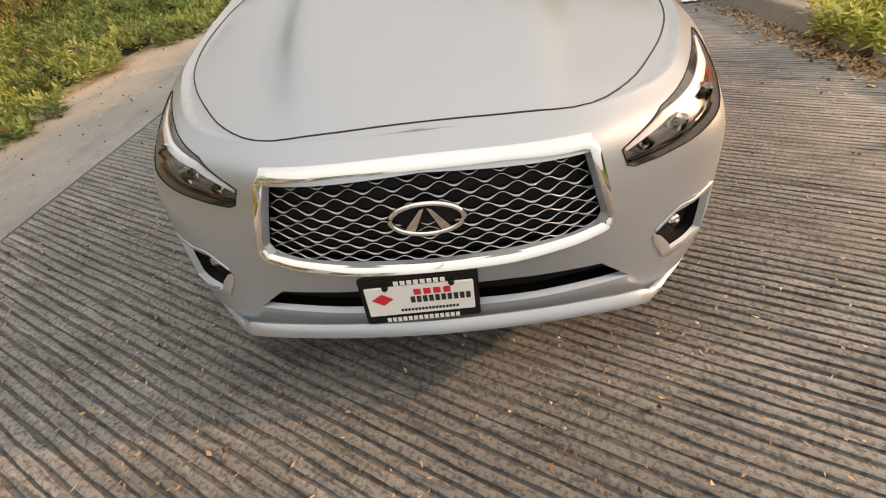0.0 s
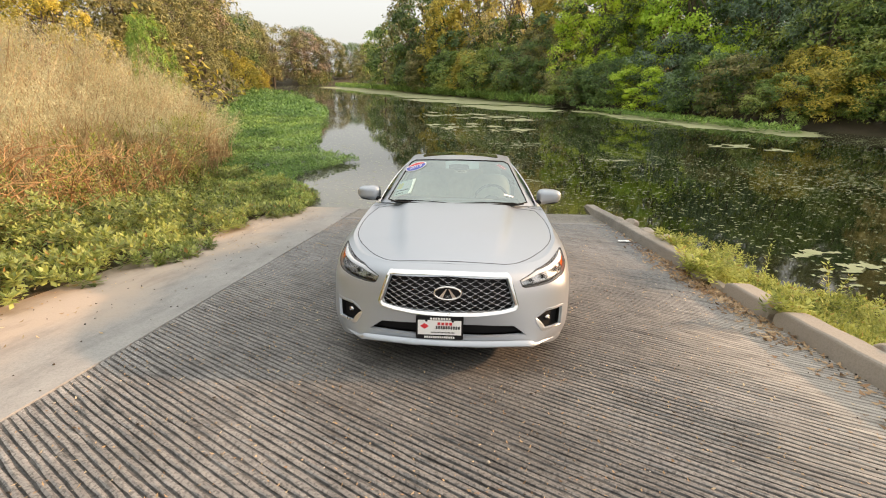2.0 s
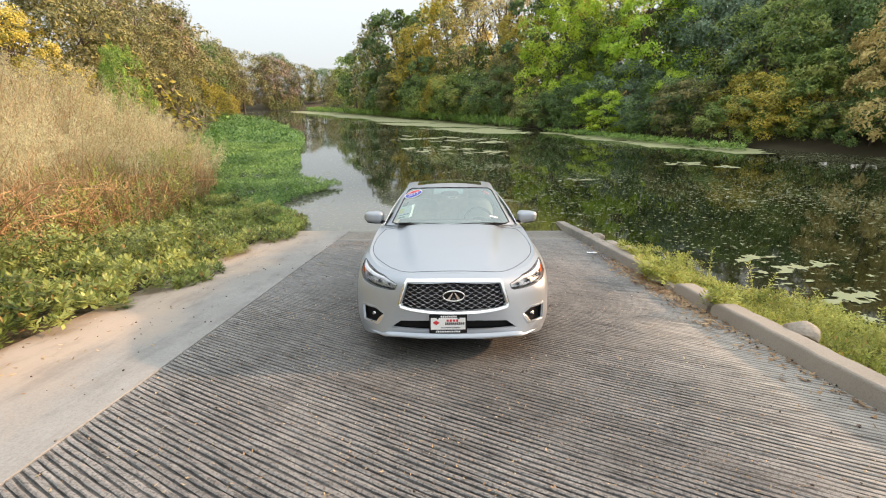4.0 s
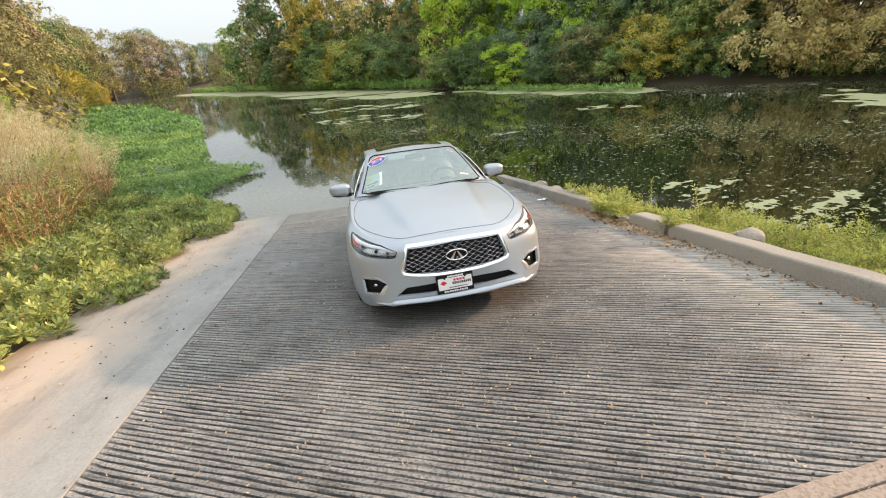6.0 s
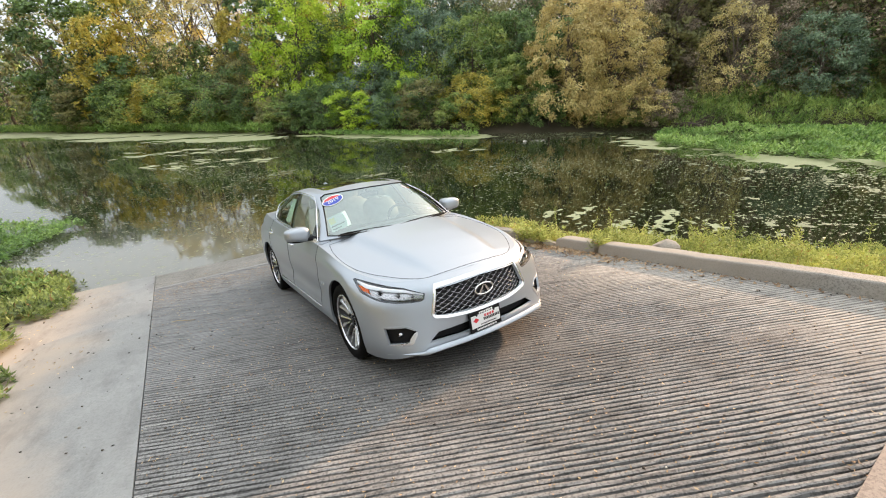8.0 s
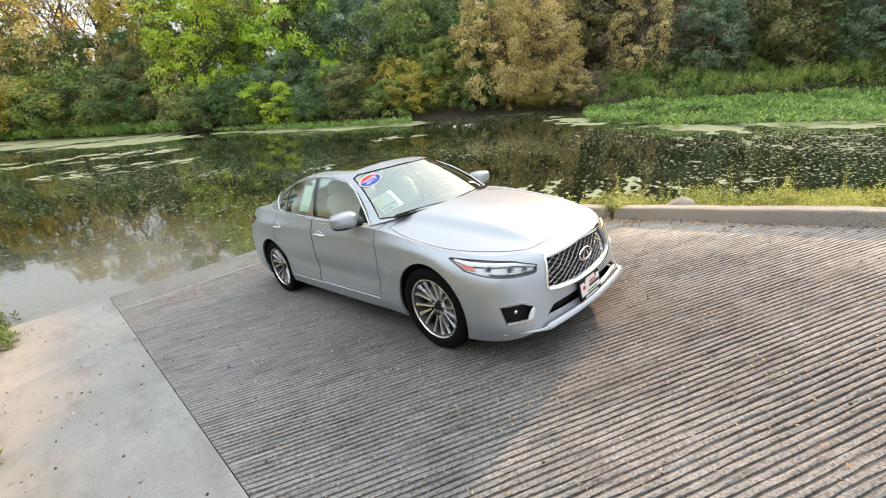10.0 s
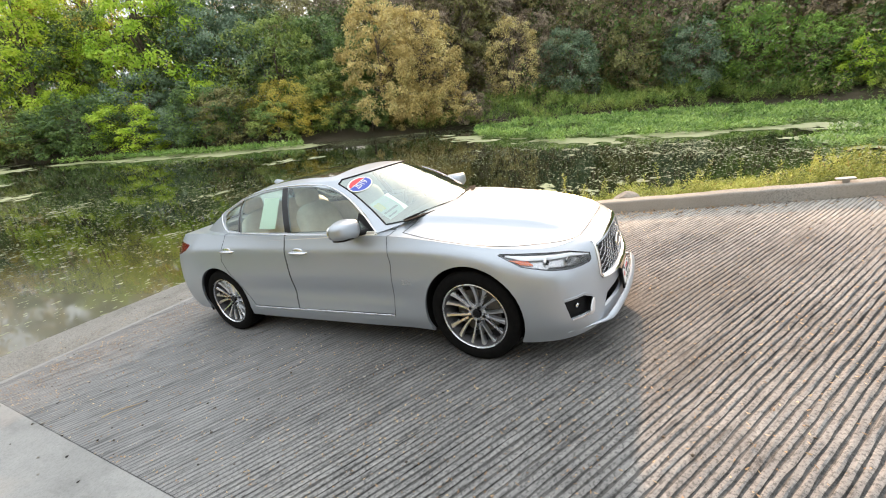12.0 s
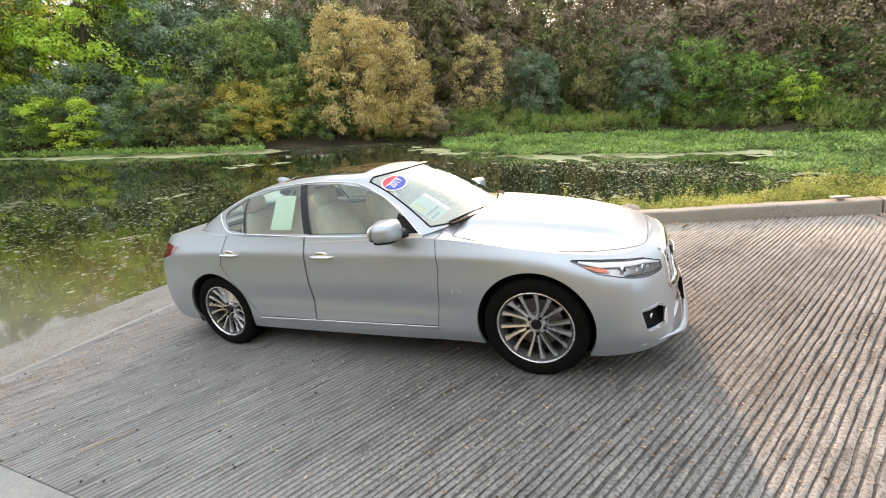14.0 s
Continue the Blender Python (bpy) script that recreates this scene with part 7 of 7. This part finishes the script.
def bits(pts, size, lift=.006):
    n = len(pts)
    c = np.column_stack([pts, np.full(n, lift)])
    az = rng.uniform(0, 6.28, n)
    el = rng.uniform(-.1, .6, n)
    d = np.stack([np.cos(az) * np.cos(el), np.sin(az) * np.cos(el), np.sin(el)], -1)
    return leaf_quads(c, d, unit(np.cross(d, [0, 0, 1.0]) + rng.normal(0, .3, d.shape)), size * rng.uniform(.5, 1.4, n), size * rng.uniform(.25, .7, n), .35)


q = np.column_stack([rng.uniform(RX0, RX1, 4200), rng.uniform(-9, 4.2, 4200)])
clus = np.vstack([rng.normal((cx, cy), .14, (16, 2)) for cx, cy in ((-1.516, -1.063), (-1.52, -1.12), (-1.497, 1.339), (-1.497, -2.247), (-1.765, -1.329), (-.773, -2.451), (-.676, -2.422), (.779, -2.152), (.345, -2.543), (-1.6, .6), (.3, -3.7), (1.9, -3.8), (1.1, -3.9), (-.95, -2.35), (-1.6, 1.17), (.72, -2.26), (-.2, -3.5), (.5, -3.1), (-2.2, -2.6))])
toe = np.vstack([np.column_stack([rng.uniform(RX0, .6, 1500), 3.25 - np.abs(rng.normal(0, .45, 1500))]), np.column_stack([rng.uniform(RX0, -.7, 900), rng.uniform(-2.4, 3.0, 900)])])
o = stuff("leaf_bits", quads_mesh("leaf_bits", bits(np.vstack([q, clus, toe]), .019)), M_LITTER, "scattered bits of dry leaves on the ramp", "leaf litter")
o.matrix_world = RAMP
q = np.column_stack([rng.uniform(RX0, RX1, 2200), rng.uniform(-6, 3.9, 2200)])
o = stuff("pale_crumbs", quads_mesh("pale_crumbs", bits(q, .020)), M_STRAW, "pale crumbs of straw and bark on the ramp", "leaf litter")
o.matrix_world = RAMP
n = 1400
q = np.column_stack([RX1 - .012 - np.abs(rng.normal(0, .13, n)), np.where(rng.uniform(0, 1, n) < .75, rng.normal(-.2, .9, n), rng.uniform(-8, 4, n))])
o = stuff("leaf_litter", quads_mesh("leaf_litter", bits(q, .055, .008)), M_LITTER, "brown dead leaves gathered along the kerb", "leaf litter")
o.matrix_world = RAMP
n = 450
q = np.column_stack([-3.75 + .35 * rng.normal(size=n) + .2 * np.sin(np.linspace(-9, 4.5, n) * 2), np.linspace(-9, 4.5, n)])
o = stuff("strip_litter", quads_mesh("strip_litter", bits(q, .034, .014)), M_STRAW, "dry leaf crumbs along the edge of the plants", "leaf litter")
o.matrix_world = RAMP
n = 1000
pts = np.column_stack([rng.uniform(-4.1, RX1, n), rng.uniform(-9, 4.3, n)])
pts[:120] = np.column_stack([RX1 - np.abs(rng.normal(.02, .06, 120)), rng.uniform(-7, -1, 120)])
V, F = [], []
octa = np.array([(1, 0, 0), (0, 1, 0), (-1, 0, 0), (0, -1, 0), (0, 0, .8), (0, 0, -.6)])
tri = np.array([(0, 1, 4), (1, 2, 4), (2, 3, 4), (3, 0, 4), (1, 0, 5), (2, 1, 5), (3, 2, 5), (0, 3, 5)])
for i in range(n):
    s_ = rng.uniform(.004, .012)
    V.append(octa * s_ * rng.uniform(.6, 1.3, (6, 1)) + [pts[i, 0], pts[i, 1], .006 + s_ * .4])
    F.append(tri + 6 * i)
for j in range(150):
    i, s_ = n + j, rng.uniform(.006, .013)
    c_ = (rng.uniform(RX0, RX1), rng.uniform(-7, 2.5))
    V.append(octa * [s_ * rng.uniform(.8, 1.6), s_ * rng.uniform(.6, 1.0), s_ * .5] * rng.uniform(.6, 1.3, (6, 1)) + [c_[0], c_[1], .004 + s_ * .25])
    F.append(tri + 6 * i)
k = Mat("small_stones", roughness=0.85)
k.to("Base Color", k.ramp(k.random(), [(0.0, (0.02, 0.017, 0.014)), (0.7, (0.09, 0.07, 0.05)), (1.0, (0.5, 0.46, 0.4))]))
o = stuff("pebbles", raw_mesh("pebbles", np.vstack(V), np.vstack(F)), k.m, "small dark pebbles and seed pods on the ramp", "pebbles")
o.matrix_world = RAMP
bm_path = np.array([(-2.204, 1.222, .012), (-2.14, 1.185, .02), (-2.07, 1.125, .018), (-1.995, 1.065, .014), (-1.955, 1.052, .012)])
o = tagged(finish("twig", raw_mesh("twig", *tubes([bm_path], [np.array([.003, .004, .004, .003, .002])], 6)), M_STRAW), "pale dry twig lying on the ramp", "twig")
o.matrix_world = RAMP
bm = bmesh.new()
bmesh.ops.create_grid(bm, x_segments=6, y_segments=4, size=1)
for v in bm.verts:
    v.co = Vector((2.70 + v.co.x * .09, 1.97 + v.co.y * .05, .022 + .014 * noise.noise(v.co * 2.3)))
o = part("litter_wrapper", bm, M_WHITE, smooth=False)
o.matrix_world = RAMP
tagged(o, "crumpled white wrapper lying by the kerb", "litter")
